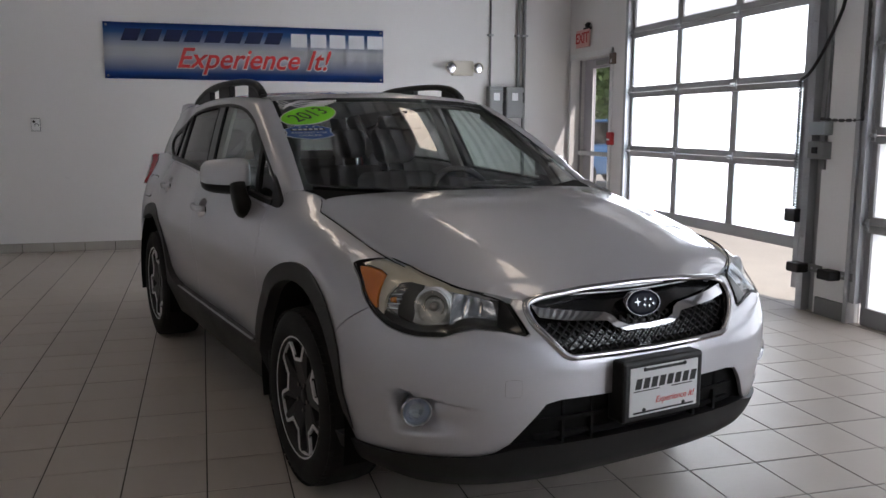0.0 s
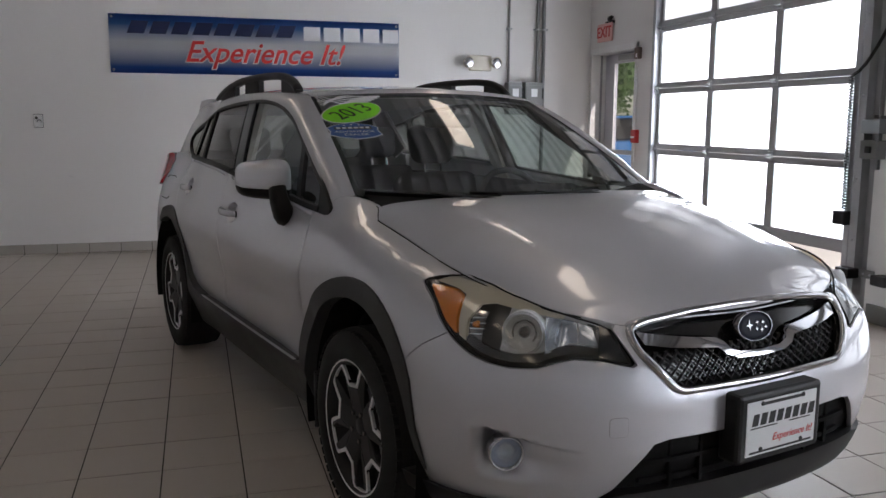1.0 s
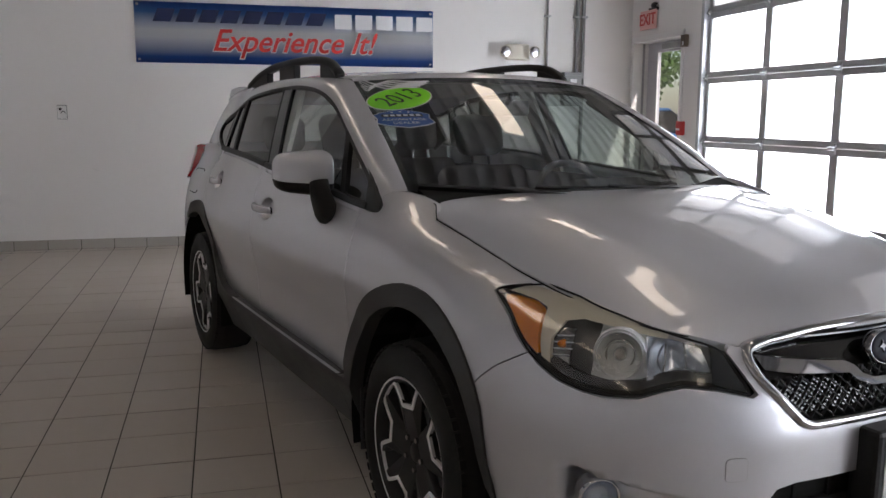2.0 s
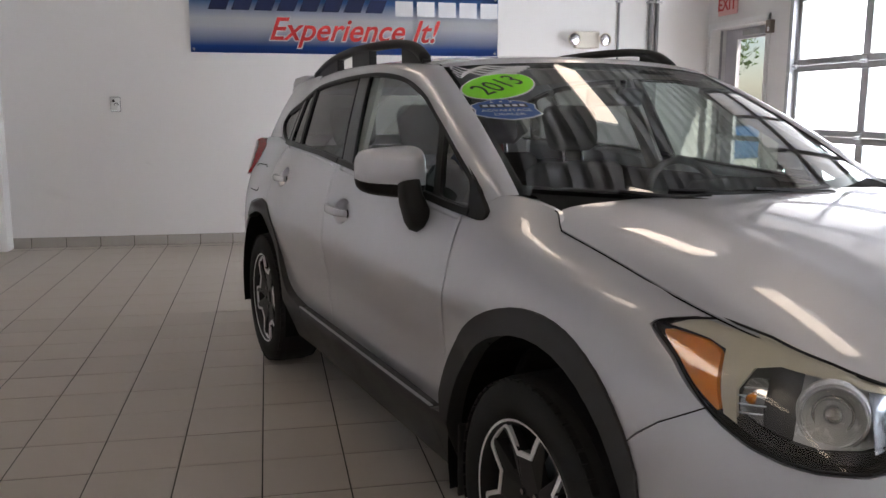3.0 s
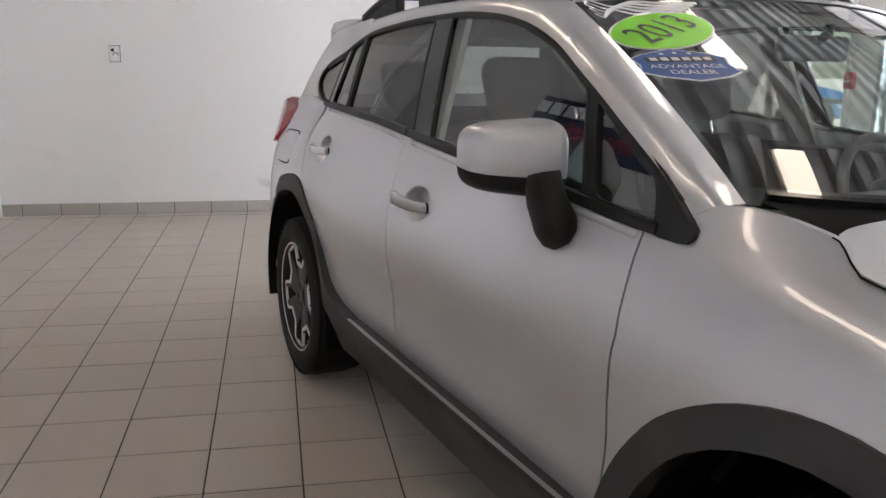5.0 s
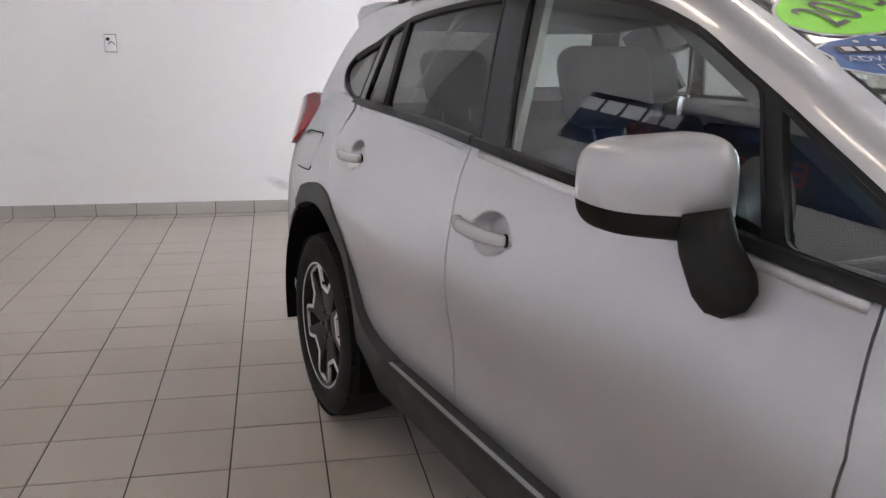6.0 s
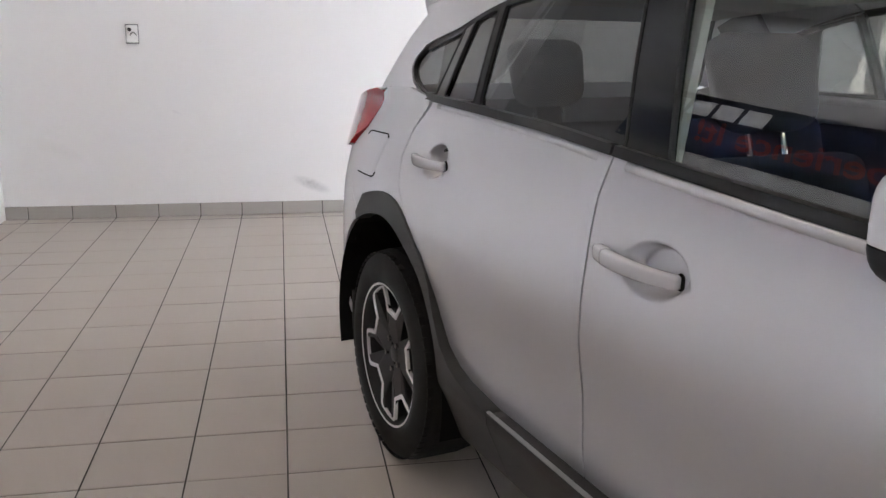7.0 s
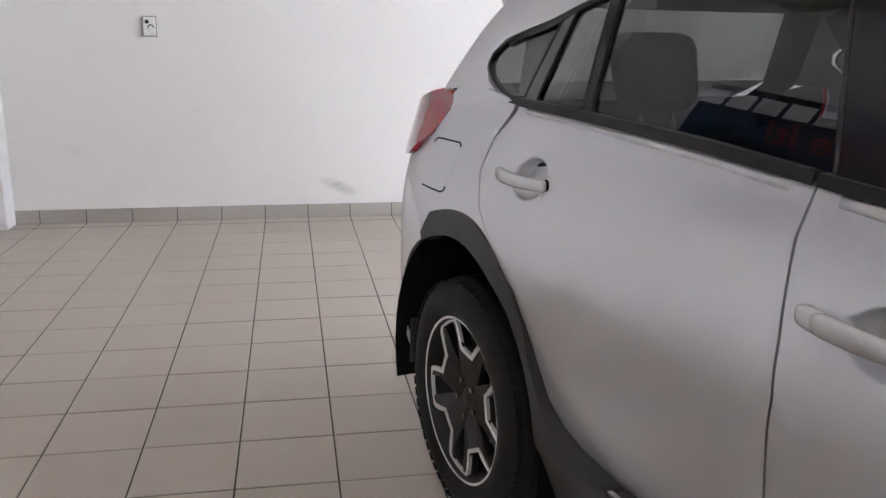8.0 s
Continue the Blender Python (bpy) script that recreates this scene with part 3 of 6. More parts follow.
chain("pull_chain", [(RIGHT - 0.10, 4.06, 3.4), (RIGHT - 0.10, 4.066, 1.399), (RIGHT - 0.12, 4.25, 1.396), (RIGHT - 0.12, 4.434, 1.409)], "dark steel pull chain hanging beside the garage door", "chain")
cable = thing("door_cable", pose(0, 0, 0), "black coiled cable hanging beside the garage door", "cable")
coil = []
for k in range(260):
    t = k / 259
    a = t * 2 * math.pi * 45
    coil.append((RIGHT - 0.12 + 0.016 * math.cos(a), 4.675 - 0.015 * t + 0.016 * math.sin(a), 1.69 - 0.93 * t))
part("coil", sweep(coil, circle(0.006, 5), up=(0.01, 0.02, 1)), BLACK, cable)
lead = [(RIGHT - 0.12, 4.675 - 0.40 * min(1.0, 2.1 * t) ** 0.8, 1.69 + 1.25 * t ** 1.25) for t in [k / 20 for k in range(21)]]
part("lead", sweep(lead, circle(0.012, 6), up=(1, 0, 0)), BLACK, cable)
part("plug", box(RIGHT - 0.16, 4.61, 0.650, RIGHT - 0.06, 4.725, 0.750, 0.01), BLACK, cable)

# white door casing at the far end of the side wall
cas = new("trim")
tagged(cas, "white painted corner casing beside the wall", "trim", kind="structure")
part("casing", box(LEFT, 8.86, 0, -4.205, BACK - 0.002, TOP - 0.02, 0.006), TRIM, cas)
part("casing", box(LEFT, 8.80, 0, -4.27, 8.86, TOP - 0.02, 0.006), TRIM, cas)

# outdoors
slab("ground", RIGHT - 0.02, -60, -0.20, 90, 90, -0.012, CONCRETE, "pale sunlit concrete forecourt outside", "ground")

# ---- the car ----
# local axes: x ahead, y to its left, z up; the origin lies on the floor midway between the axles
from mathutils.geometry import delaunay_2d_cdt

AXLE, RADIUS, TRACK = 1.322, 0.338, 0.7625
CAR = thing("car", pose(-0.7207, 3.922, 0, 0, 0, -76.14), "silver compact crossover car parked on the tiled showroom floor", "car")

# inset of the skin from the plan outline, by height, at stations round the body
LEVEL = (0.20, 0.28, 0.36, 0.44, 0.50, 0.60, 0.70, 0.80, 0.86, 0.92, 0.98, 1.04, 1.12)
SKIN = (
    (0.00, (0.16, 0.06, 0.03, 0.01, 0, 0, 0.022, 0.085, 0.14, 0.24, 0.35, 0.50, 0.70)),
    (0.34, (0.16, 0.06, 0.03, 0.01, 0, 0, 0.020, 0.085, 0.15, 0.24, 0.35, 0.50, 0.70)),
    (0.62, (0.15, 0.07, 0.03, 0.01, 0, 0, 0.012, 0.06, 0.115, 0.20, 0.30, 0.45, 0.60)),
    (0.85, (0.12, 0.06, 0.03, 0.01, 0, 0, 0.01, 0.04, 0.09, 0.165, 0.26, 0.40, 0.50)),
    (1.00, (0.08, 0.05, 0.03, 0.015, 0.008, 0, 0.002, 0.018, 0.043, 0.085, 0.182, 0.32, 0.44)),
    (1.15, (0.08, 0.05, 0.03, 0.015, 0.008, 0, 0.001, 0.012, 0.029, 0.057, 0.118, 0.245, 0.40)),
    (1.35, (0.08, 0.05, 0.03, 0.015, 0.008, 0, 0, 0.008, 0.021, 0.042, 0.078, 0.155, 0.30)),
    (1.65, (0.17, 0.115, 0.060, 0.036, 0.030, 0.026, 0.012, 0.001, 0.010, 0.03, 0.055, 0.09, 0.13)),
)
SKIN += (
    (2.50, (0.17, 0.120, 0.070, 0.052, 0.044, 0.038, 0.017, 0.0, 0.006, 0.021, 0.04, 0.062, 0.095)),
    (3.30, (0.17, 0.120, 0.068, 0.048, 0.040, 0.034, 0.014, 0.0, 0.010, 0.03, 0.05, 0.075, 0.11)),
    (3.95, (0.08, 0.05, 0.02, 0.01, 0.012, 0.005, 0.005, 0.018, 0.035, 0.06, 0.09, 0.12, 0.16)),
    (4.60, (0.12, 0.06, 0.02, 0, 0, 0, 0, 0, 0.004, 0.012, 0.022, 0.036, 0.055)),
    (5.10, (0.12, 0.06, 0.02, 0, 0, 0, 0.015, 0.04, 0.055, 0.075, 0.095, 0.11, 0.13)),
)
INSETS = [(s, spline(list(zip(LEVEL, row)))) for s, row in SKIN]
NOSE, TAIL, HALF = 1.55, -1.50, 0.885


def outline(s):
    """Plan outline on the right half: s 0 at the nose, 1 to 4.05 along the side, 5.05 at the tail. Place and outward normal."""
    def at(s):
        if s < 1:
            a = s * math.pi / 2
            c, k = max(math.cos(a), 0), max(math.sin(a), 0)
            r = (c ** 3 + k ** 3) ** (-1 / 3)
            return Vector((NOSE + 0.74 * c * r, -HALF * k * r))
        if s <= 4.05:
            return Vector((NOSE - (s - 1), -HALF - 0.006 * math.sin((s - 1) / 3.05 * math.pi)))
        a = (s - 4.05) * math.pi / 2
        c, k = max(math.cos(a), 0), max(math.sin(a), 0)
        r = (c ** 2.6 + k ** 2.6) ** (-1 / 2.6)
        return Vector((TAIL - 0.68 * k * r, -HALF * c * r))
    p, d = at(s), at(s + 0.004) - at(max(s - 0.004, 0))
    n = Vector((d.y, -d.x)).normalized()
    return p, (-n if n.dot(p - Vector((0.2, 0))) < 0 else n)


def inset(s, z):
    """Cubic run through the stations, so that no flat spot shows at any of them."""
    k = 0
    while k < len(INSETS) - 2 and s > INSETS[k + 1][0]:
        k += 1
    near = range(max(k - 1, 0), min(k + 3, len(INSETS)))
    at = {i: (INSETS[i][0], float(INSETS[i][1](z))) for i in near}
    (s0, y0), (s1, y1) = at[k], at[k + 1]
    h = s1 - s0
    d = (y1 - y0) / h

    def lean(i, own):
        if i - 1 not in at or i + 1 not in at:
            return own
        (a, p), (b, q), (c, r) = at[i - 1], at[i], at[i + 1]
        left, right = (q - p) / (b - a), (r - q) / (c - b)
        if left * right <= 0:
            return 0.0
        m = (left * (c - b) + right * (b - a)) / (c - a)
        return math.copysign(min(abs(m), 3 * min(abs(left), abs(right))), m)
    m0, m1 = lean(k, d), lean(k + 1, d)
    t = min(max((s - s0) / h, 0), 1)
    return (1 + 2 * t) * (1 - t) ** 2 * y0 + t * (1 - t) ** 2 * h * m0 + t * t * (3 - 2 * t) * y1 + t * t * (t - 1) * h * m1


def ease(t):
    t = min(max(t, 0.0), 1.0)
    return t * t * (3 - 2 * t)


def fog_dent(s, z):
    """The hollow round each fog lamp, running out towards the middle of the bumper."""
    if not 0.40 < s < 0.66:
        return 0.0
    top = 0.512 + (s - 0.416) * 0.20
    return 0.062 * ease((top - z) / 0.010) * ease((z - 0.405) / 0.07) * ease((0.635 - s) / 0.035) * ease((s - 0.40) / 0.20)


HANDLES = ((2.606, 0.937), (3.612, 0.988))


def cup_dent(s, z):
    """The finger hollows behind the door handles."""
    for a, b in HANDLES:
        r = ((s - a) / 0.086) ** 2 + ((z - b) / 0.047) ** 2
        if r < 1:
            return 0.034 * ease((1 - r) / 0.55)
    return 0.0


def skin(s, z, deep=0.0):
    deep += fog_dent(s, z) + cup_dent(s, z)
    p, n = outline(s)
    q = p - n * (inset(s, z) + deep)
    return Vector((q.x, q.y, z))


def clad_skin(s, z, deep=0.0):
    """The cladding stands proud of the tucked-in lower body."""
    p, n = outline(s)
    k = inset(s, z) if z > 0.75 else min(inset(s, z), 0.013)
    if z < 0.42:
        k = 0.013 + (0.42 - z) * 0.42
    q = p - n * (k + deep)
    return Vector((q.x, q.y, z))


def su(u):
    """Station of a place u ahead on the flank, tail or nose corner."""
    if u > NOSE:
        k = min((u - NOSE) / 0.74, 0.9999)
        v = (1 - k ** 3) ** (1 / 3)
        return math.atan2(v, k) / (math.pi / 2)
    if u >= TAIL:
        return 1 + NOSE - u
    k = min((TAIL - u) / 0.68, 0.9999)
    return 4.05 + math.atan2(k, (1 - k ** 2.6) ** (1 / 2.6)) / (math.pi / 2)


belt_v = spline([(-2.0, 0.665), (-1.7, 0.708), (-1.35, 0.735), (-1.0, 0.775), (-0.6, 0.797), (0.3, 0.803), (0.65, 0.797), (1.0, 0.778)])
belt_z = spline([(-1.6, 1.146), (-1.18, 1.144), (-0.6, 1.131), (-0.25, 1.108), (0.11, 1.084), (0.6, 1.054), (0.85, 1.034), (1.0, 1.028)])


def cabin(u, z, deep=0.0):
    """The flank above the belt line."""
    dz = z - 1.10
    return Vector((u, -(float(belt_v(u)) - 0.30 * dz - 0.17 * dz * abs(dz) - deep), z))


def inside(poly, x, y):
    hit = False
    for (x0, y0), (x1, y1) in zip(poly, poly[1:] + poly[:1]):
        if (y0 > y) != (y1 > y) and x < (x1 - x0) * (y - y0) / (y1 - y0) + x0:
            hit = not hit
    return hit


def refine(poly, step):
    out = []
    for (x0, y0), (x1, y1) in zip(poly, poly[1:] + poly[:1]):
        n = max(1, math.ceil(math.hypot(x1 - x0, y1 - y0) / step))
        out += [(x0 + (x1 - x0) * k / n, y0 + (y1 - y0) * k / n) for k in range(n)]
    return out


def rounded(poly, r, n=4):
    """Round the corners of an outline."""
    out = []
    m = len(poly)
    for i in range(m):
        a, p, b = Vector(poly[i - 1]), Vector(poly[i]), Vector(poly[(i + 1) % m])
        da, db = (a - p), (b - p)
        k = min(r, da.length * 0.45, db.length * 0.45)
        p0, p1 = p + da.normalized() * k, p + db.normalized() * k
        for j in range(n + 1):
            t = j / n
            out.append(tuple(p0 * (1 - t) ** 2 + p * 2 * t * (1 - t) + p1 * t * t))
    return out


def panel(poly, surface, step=0.03, deep=0.0, lip=0.014, mirror=False, dense=()):
    """A skin panel: the outline filled with a fine net, laid on the surface, with its edge folded in."""
    edge = refine(poly, step)
    n = len(edge)
    xs, ys = [p[0] for p in edge], [p[1] for p in edge]
    pts = list(edge)
    y, odd = min(ys) + step * 0.5, 0
    while y < max(ys):
        x = min(xs) + step * (0.3 + 0.5 * odd)
        while x < max(xs):
            if any(abs(x - a) < r and abs(y - b) < q for a, b, r, q in dense):
                x += step
                continue
            if inside(edge, x, y) and min((x - a) ** 2 + (y - b) ** 2 for a, b in edge) > (step * 0.45) ** 2:
                pts.append((x, y))
            x += step
        y += step * 0.87
        odd ^= 1
    for a, b, r, q in dense:
        k = 30
        pts += [(a - r + 2 * r * i / k, b - q + 2 * q * j / k) for i in range(k + 1) for j in range(k + 1)]
    vs, _, fs, _, _, _ = delaunay_2d_cdt([Vector(p) for p in pts], [(i, (i + 1) % n) for i in range(n)], [], 1, 1e-6)
    bm = bmesh.new()
    flip = Matrix.Diagonal((1, -1, 1, 1)) if mirror else Matrix.Identity(4)
    lay = bm.verts.layers.float_vector.new("lie")
    top = [bm.verts.new(flip @ surface(v.x, v.y, deep)) for v in vs]
    for f in fs:
        try:
            bm.faces.new([top[i] for i in f])
        except ValueError:
            pass
    bm.normal_update()
    total = sum(f.normal.dot(f.calc_center_median() - Vector((0.2, 0, 0.6))) * f.calc_area() for f in bm.faces)
    if total < 0:
        bmesh.ops.reverse_faces(bm, faces=bm.faces[:])
    bm.normal_update()
    for v, at in zip(top, vs):
        v.normal_update()
        e = 0.004
        way = (flip @ (surface(at.x + e, at.y, deep) - surface(at.x - e, at.y, deep))).cross(flip @ (surface(at.x, at.y + e, deep) - surface(at.x, at.y - e, deep)))
        if way.length > 1e-9:
            v[lay] = way.normalized() * (1 if way.dot(v.normal) > 0 else -1)
    for f in bm.faces:
        f.smooth = True
    if lip:
        a = [bm.verts.new(flip @ surface(x, y, deep)) for x, y in edge]
        b = [bm.verts.new(flip @ surface(x, y, deep + lip)) for x, y in edge]
        for i in range(n):
            bm.faces.new((a[i], a[(i + 1) % n], b[(i + 1) % n], b[i]))
    return bm


def flank(s, z, deep=0.0):
    return skin(s, z, deep)


def U(*pts):
    """Outline on the flank given as (u ahead, height)."""
    return [(su(u), z) for u, z in pts]


def arc(cx, r, a0, a1, n=18, cz=0.345):
    return [(cx + r * math.cos(radians(a0 + (a1 - a0) * k / n)), cz + r * math.sin(radians(a0 + (a1 - a0) * k / n))) for k in range(n + 1)]


GAPW = 0.0025
# shut lines of the doors
FRONT_EDGE = [(0.800, 0.44), (0.832, 0.62), (0.857, 0.76), (0.866, 0.85), (0.852, 0.945), (0.842, 1.012), (0.838, 1.033)]
MID_EDGE = [(-0.250, 0.44), (-0.250, 0.60), (-0.234, 0.72), (-0.222, 0.80), (-0.232, 0.885), (-0.250, 0.96), (-0.266, 1.03), (-0.266, 1.108)]
REAR_EDGE = [(-0.78, 0.44), (-0.885, 0.51), (-0.935, 0.59), (-0.972, 0.672), (-1.02, 0.738), (-1.07, 0.780), (-1.15, 0.828), (-1.258, 0.89), (-1.330, 0.97), (-1.335, 1.05), (-1.285, 1.146)]


def shift(line, d):
    return [(u + d, z) for u, z in line]


def belt(u0, u1, n=14):
    return [(u0 + (u1 - u0) * k / n, float(belt_z(u0 + (u1 - u0) * k / n))) for k in range(n + 1)]


HOOD = [(1.06, 0.745, 1.062), (1.227, 0.742, 1.033), (1.42, 0.736, 0.996), (1.60, 0.727, 0.957), (1.76, 0.705, 0.922), (1.92, 0.662, 0.888), (2.03, 0.605, 0.861), (2.09, 0.53, 0.844), (2.135, 0.42, 0.824)]
hood_v = spline([(u, v) for u, v, z in HOOD])
hood_z = spline([(u, z) for u, v, z in HOOD])


def station(u, v):
    """Station round the nose of a place in plan."""
    if u <= NOSE:
        return 1 + NOSE - u
    return math.atan2(abs(v) / HALF, (u - NOSE) / 0.74) / (math.pi / 2)


# headlamp outline, from its outer tip round the top to the inner tip and back below
LAMP_TOP = [(0.914, 0.893), (0.909, 0.901), (0.888, 0.9075), (0.848, 0.9145), (0.80, 0.9205), (0.68, 0.907), (0.552, 0.880), (0.45, 0.850), (0.375, 0.826), (0.352, 0.812)]
LAMP_LOW = [(0.322, 0.726), (0.376, 0.744), (0.432, 0.752), (0.47, 0.743), (0.504, 0.729), (0.56, 0.726), (0.60, 0.731), (0.648, 0.745), (0.696, 0.768), (0.730, 0.786), (0.761, 0.808), (0.825, 0.847), (0.887, 0.878)]
LAMP_OUT = LAMP_TOP + LAMP_LOW


def widen(poly, d):
    """Grow an outline by d, to leave a seam."""
    out = []
    m = len(poly)
    area = sum(poly[i - 1][0] * poly[i][1] - poly[i][0] * poly[i - 1][1] for i in range(m))
    for i in range(m):
        a, p, b = Vector(poly[i - 1]), Vector(poly[i]), Vector(poly[(i + 1) % m])
        t = ((p - a).normalized() + (b - p).normalized()).normalized()
        nrm = Vector((t.y, -t.x)) * (1 if area > 0 else -1)
        out.append(tuple(p + nrm * d))
    return out


SEAM = [(0.885, 0.660), (0.848, 0.700), (0.806, 0.737), (0.732, 0.785)]  # fender and bumper part here
hood_line = [(station(u, v) , z) for u, v, z in HOOD[1:5]]

for mirror in (False, True):
    # front fender
    poly = [(su(u), z) for u, z in shift(FRONT_EDGE, GAPW)]
    poly += [(su(0.878), 1.022), (su(0.925), 1.021), (su(0.948), 1.024), (su(0.958), 1.034), (su(0.956), 1.048), (su(0.936), 1.063), (su(0.927), 1.069)]
    poly += [(1.603, 1.080), (1.585, 1.092), (1.54, 1.0935), (1.47, 1.084), (1.412, 1.072), (1.390, 1.067), (1.371, 1.058), (1.350, 1.045)]
    poly += [(s, z - 0.004) for s, z in hood_line[:3]] + [(0.843, 0.934), (0.802, 0.9245), (0.850, 0.9180), (0.890, 0.9105), (0.913, 0.9035), (0.919, 0.894)]
    poly += [(s + 0.004, z - 0.004) for s, z in LAMP_LOW[::-1][:3]] + [(s + 0.001, z + 0.0012) for s, z in SEAM[::-1]]
    poly += U(*arc(AXLE, 0.47, 38, 168, 20)) + [(su(0.85), 0.44)]
    part("fender", panel(poly, flank, 0.028, mirror=mirror), SILVER, CAR)

    # doors
    lower = [(u, z) for u, z in belt(-0.275, 0.83)]
    poly = U(*MID_EDGE, *lower[1:-1], *shift(FRONT_EDGE, -GAPW)[::-1])
    part("front_door", panel(poly, flank, 0.03, mirror=mirror, dense=[(*HANDLES[0], 0.075, 0.058)]), SILVER, CAR)
    poly = U(*shift(MID_EDGE, -2 * GAPW)[::-1], *REAR_EDGE[:-1], *belt(-1.26, -0.28)[:-1])
    part("rear_door", panel(poly, flank, 0.03, mirror=mirror, dense=[(*HANDLES[1], 0.075, 0.058)]), SILVER, CAR)

    # quarter panel, from the rear door round to the tail lamp
    r_arc = arc(-AXLE, 0.47, 117, 64, 12)
    poly = U(*r_arc, *shift(REAR_EDGE[5:], -2 * GAPW), (-1.45, 1.17), (-1.60, 1.165), (-1.632, 1.145), (-1.632, 1.10), (-1.675, 1.028), (-1.768, 0.957), (-1.93, 0.925), (-1.70, 0.873), (-1.566, 0.776))
    part("quarter_panel", panel(poly, flank, 0.03, mirror=mirror), SILVER, CAR)
    # pillar behind the quarter glass
    poly = [(-1.30, 1.134), (-1.40, 1.153), (-1.50, 1.186), (-1.546, 1.228), (-1.540, 1.262), (-1.475, 1.304), (-1.375, 1.328), (-1.24, 1.352), (-1.11, 1.385), (-0.95, 1.421), (-1.0, 1.475), (-1.30, 1.455), (-1.55, 1.415), (-1.66, 1.33), (-1.84, 1.15)]
    part("rear_pillar", panel(poly, cabin, 0.03, mirror=mirror), SILVER, CAR)
    # tail lamp
    poly = [(su(-1.636), 1.146), (su(-1.68), 1.160), (su(-1.90), 1.110), (su(-2.06), 1.08), (su(-2.09), 0.95), (su(-1.95), 0.928), (su(-1.773), 0.956), (su(-1.68), 1.028), (su(-1.637), 1.10)]
    part("tail_lamp", panel(poly, lambda s, z, d: skin(s, z, d - 0.020 * ease((s - 4.19) / 0.08)), 0.025, 0.0, 0.02, mirror=mirror), TAILRED, CAR, "red tail lamp")
    part("lamp_backing", panel(poly, flank, 0.04, 0.030, 0.0, mirror=mirror), WELL, CAR)
    # rear bumper flank
    poly = U((-1.765, 0.32), *arc(-AXLE, 0.455, 178, 119, 10), (-1.5675, 0.774), (-1.702, 0.871), (-1.935, 0.922), (-2.178, 0.90), (-2.178, 0.32))
    part("rear_bumper_side", panel(poly, flank, 0.04, 0.0, mirror=mirror), SILVER, CAR)

    # dark grained cladding: arches and sill
    poly = U(*arc(AXLE - 0.005, 0.511, 33, 161, 24), (0.832, 0.500), (0.838, 0.449), (0.77, 0.440), (0.77, 0.25), (0.885, 0.235), *arc(AXLE, 0.445, 192, -6, 26), (1.80, 0.30), (1.79, 0.44))
    part("arch_cladding", panel(poly, clad_skin, 0.03, -0.008, 0.05, mirror), CLAD, CAR)
    poly = U((-1.545, 0.762), *arc(-1.333, 0.512, 110, 60, 12), (-1.000, 0.738), (-0.955, 0.672), (-0.918, 0.590), (-0.872, 0.520), (-0.815, 0.480), (-0.75, 0.459), (-0.67, 0.449), (-0.60, 0.440), (-0.60, 0.25), (-0.88, 0.235), *arc(-AXLE, 0.445, -12, 118, 22))
    part("arch_cladding", panel(poly, clad_skin, 0.03, -0.008, 0.05, mirror), CLAD, CAR)
    poly = U((0.767, 0.235), (0.767, 0.442), (-0.597, 0.442), (-0.597, 0.25))
    part("sill", panel(poly, clad_skin, 0.035, -0.008, 0.05, mirror), CLAD, CAR)
    # the highlight along the sill's upper edge, drawn as a bright strip
    poly = U((0.775, 0.4455), (0.775, 0.4480), (-0.50, 0.4485), (-0.60, 0.4470), (-0.50, 0.4458))
    part("sill_moulding", panel(poly, clad_skin, 0.02, -0.009, 0.012, mirror), STEEL, CAR, "thin bright strip standing in for the sill's highlight")
    # mud flap behind each wheel
    sgn = 1 if mirror else -1
    for cx, low, wide in ((AXLE, 0.20, 0.845), (-AXLE, 0.27, 0.825)):
        ob = part("mud_flap", box(cx - 0.442, min(sgn * 0.66, sgn * wide), low, cx - 0.43, max(sgn * 0.66, sgn * wide), 0.42, 0.004), CLAD, CAR)

# added inner shell: its near-black colour stands in for shade in seams and arches
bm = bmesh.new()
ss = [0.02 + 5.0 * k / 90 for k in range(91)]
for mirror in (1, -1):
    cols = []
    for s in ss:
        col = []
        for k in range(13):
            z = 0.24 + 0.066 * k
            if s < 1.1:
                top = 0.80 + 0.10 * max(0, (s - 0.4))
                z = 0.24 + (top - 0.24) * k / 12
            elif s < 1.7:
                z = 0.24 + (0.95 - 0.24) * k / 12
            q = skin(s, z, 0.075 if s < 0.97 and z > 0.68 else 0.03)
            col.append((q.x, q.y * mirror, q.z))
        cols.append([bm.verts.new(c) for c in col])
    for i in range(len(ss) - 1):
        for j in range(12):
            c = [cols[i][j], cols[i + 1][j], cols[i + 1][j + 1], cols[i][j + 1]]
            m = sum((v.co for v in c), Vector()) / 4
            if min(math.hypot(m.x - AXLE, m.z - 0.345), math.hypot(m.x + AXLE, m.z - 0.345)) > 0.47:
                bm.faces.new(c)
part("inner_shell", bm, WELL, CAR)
bm = box(-2.0, -0.62, 0.22, 2.05, 0.62, 0.30)
part("underbody", bm, WELL, CAR)
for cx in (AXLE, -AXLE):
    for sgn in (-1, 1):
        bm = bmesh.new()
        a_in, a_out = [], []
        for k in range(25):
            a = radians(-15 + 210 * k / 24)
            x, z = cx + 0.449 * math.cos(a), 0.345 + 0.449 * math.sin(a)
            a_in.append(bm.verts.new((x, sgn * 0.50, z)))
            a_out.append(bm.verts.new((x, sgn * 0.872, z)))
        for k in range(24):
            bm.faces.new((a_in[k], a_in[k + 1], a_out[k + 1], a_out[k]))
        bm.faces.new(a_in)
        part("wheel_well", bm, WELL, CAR)


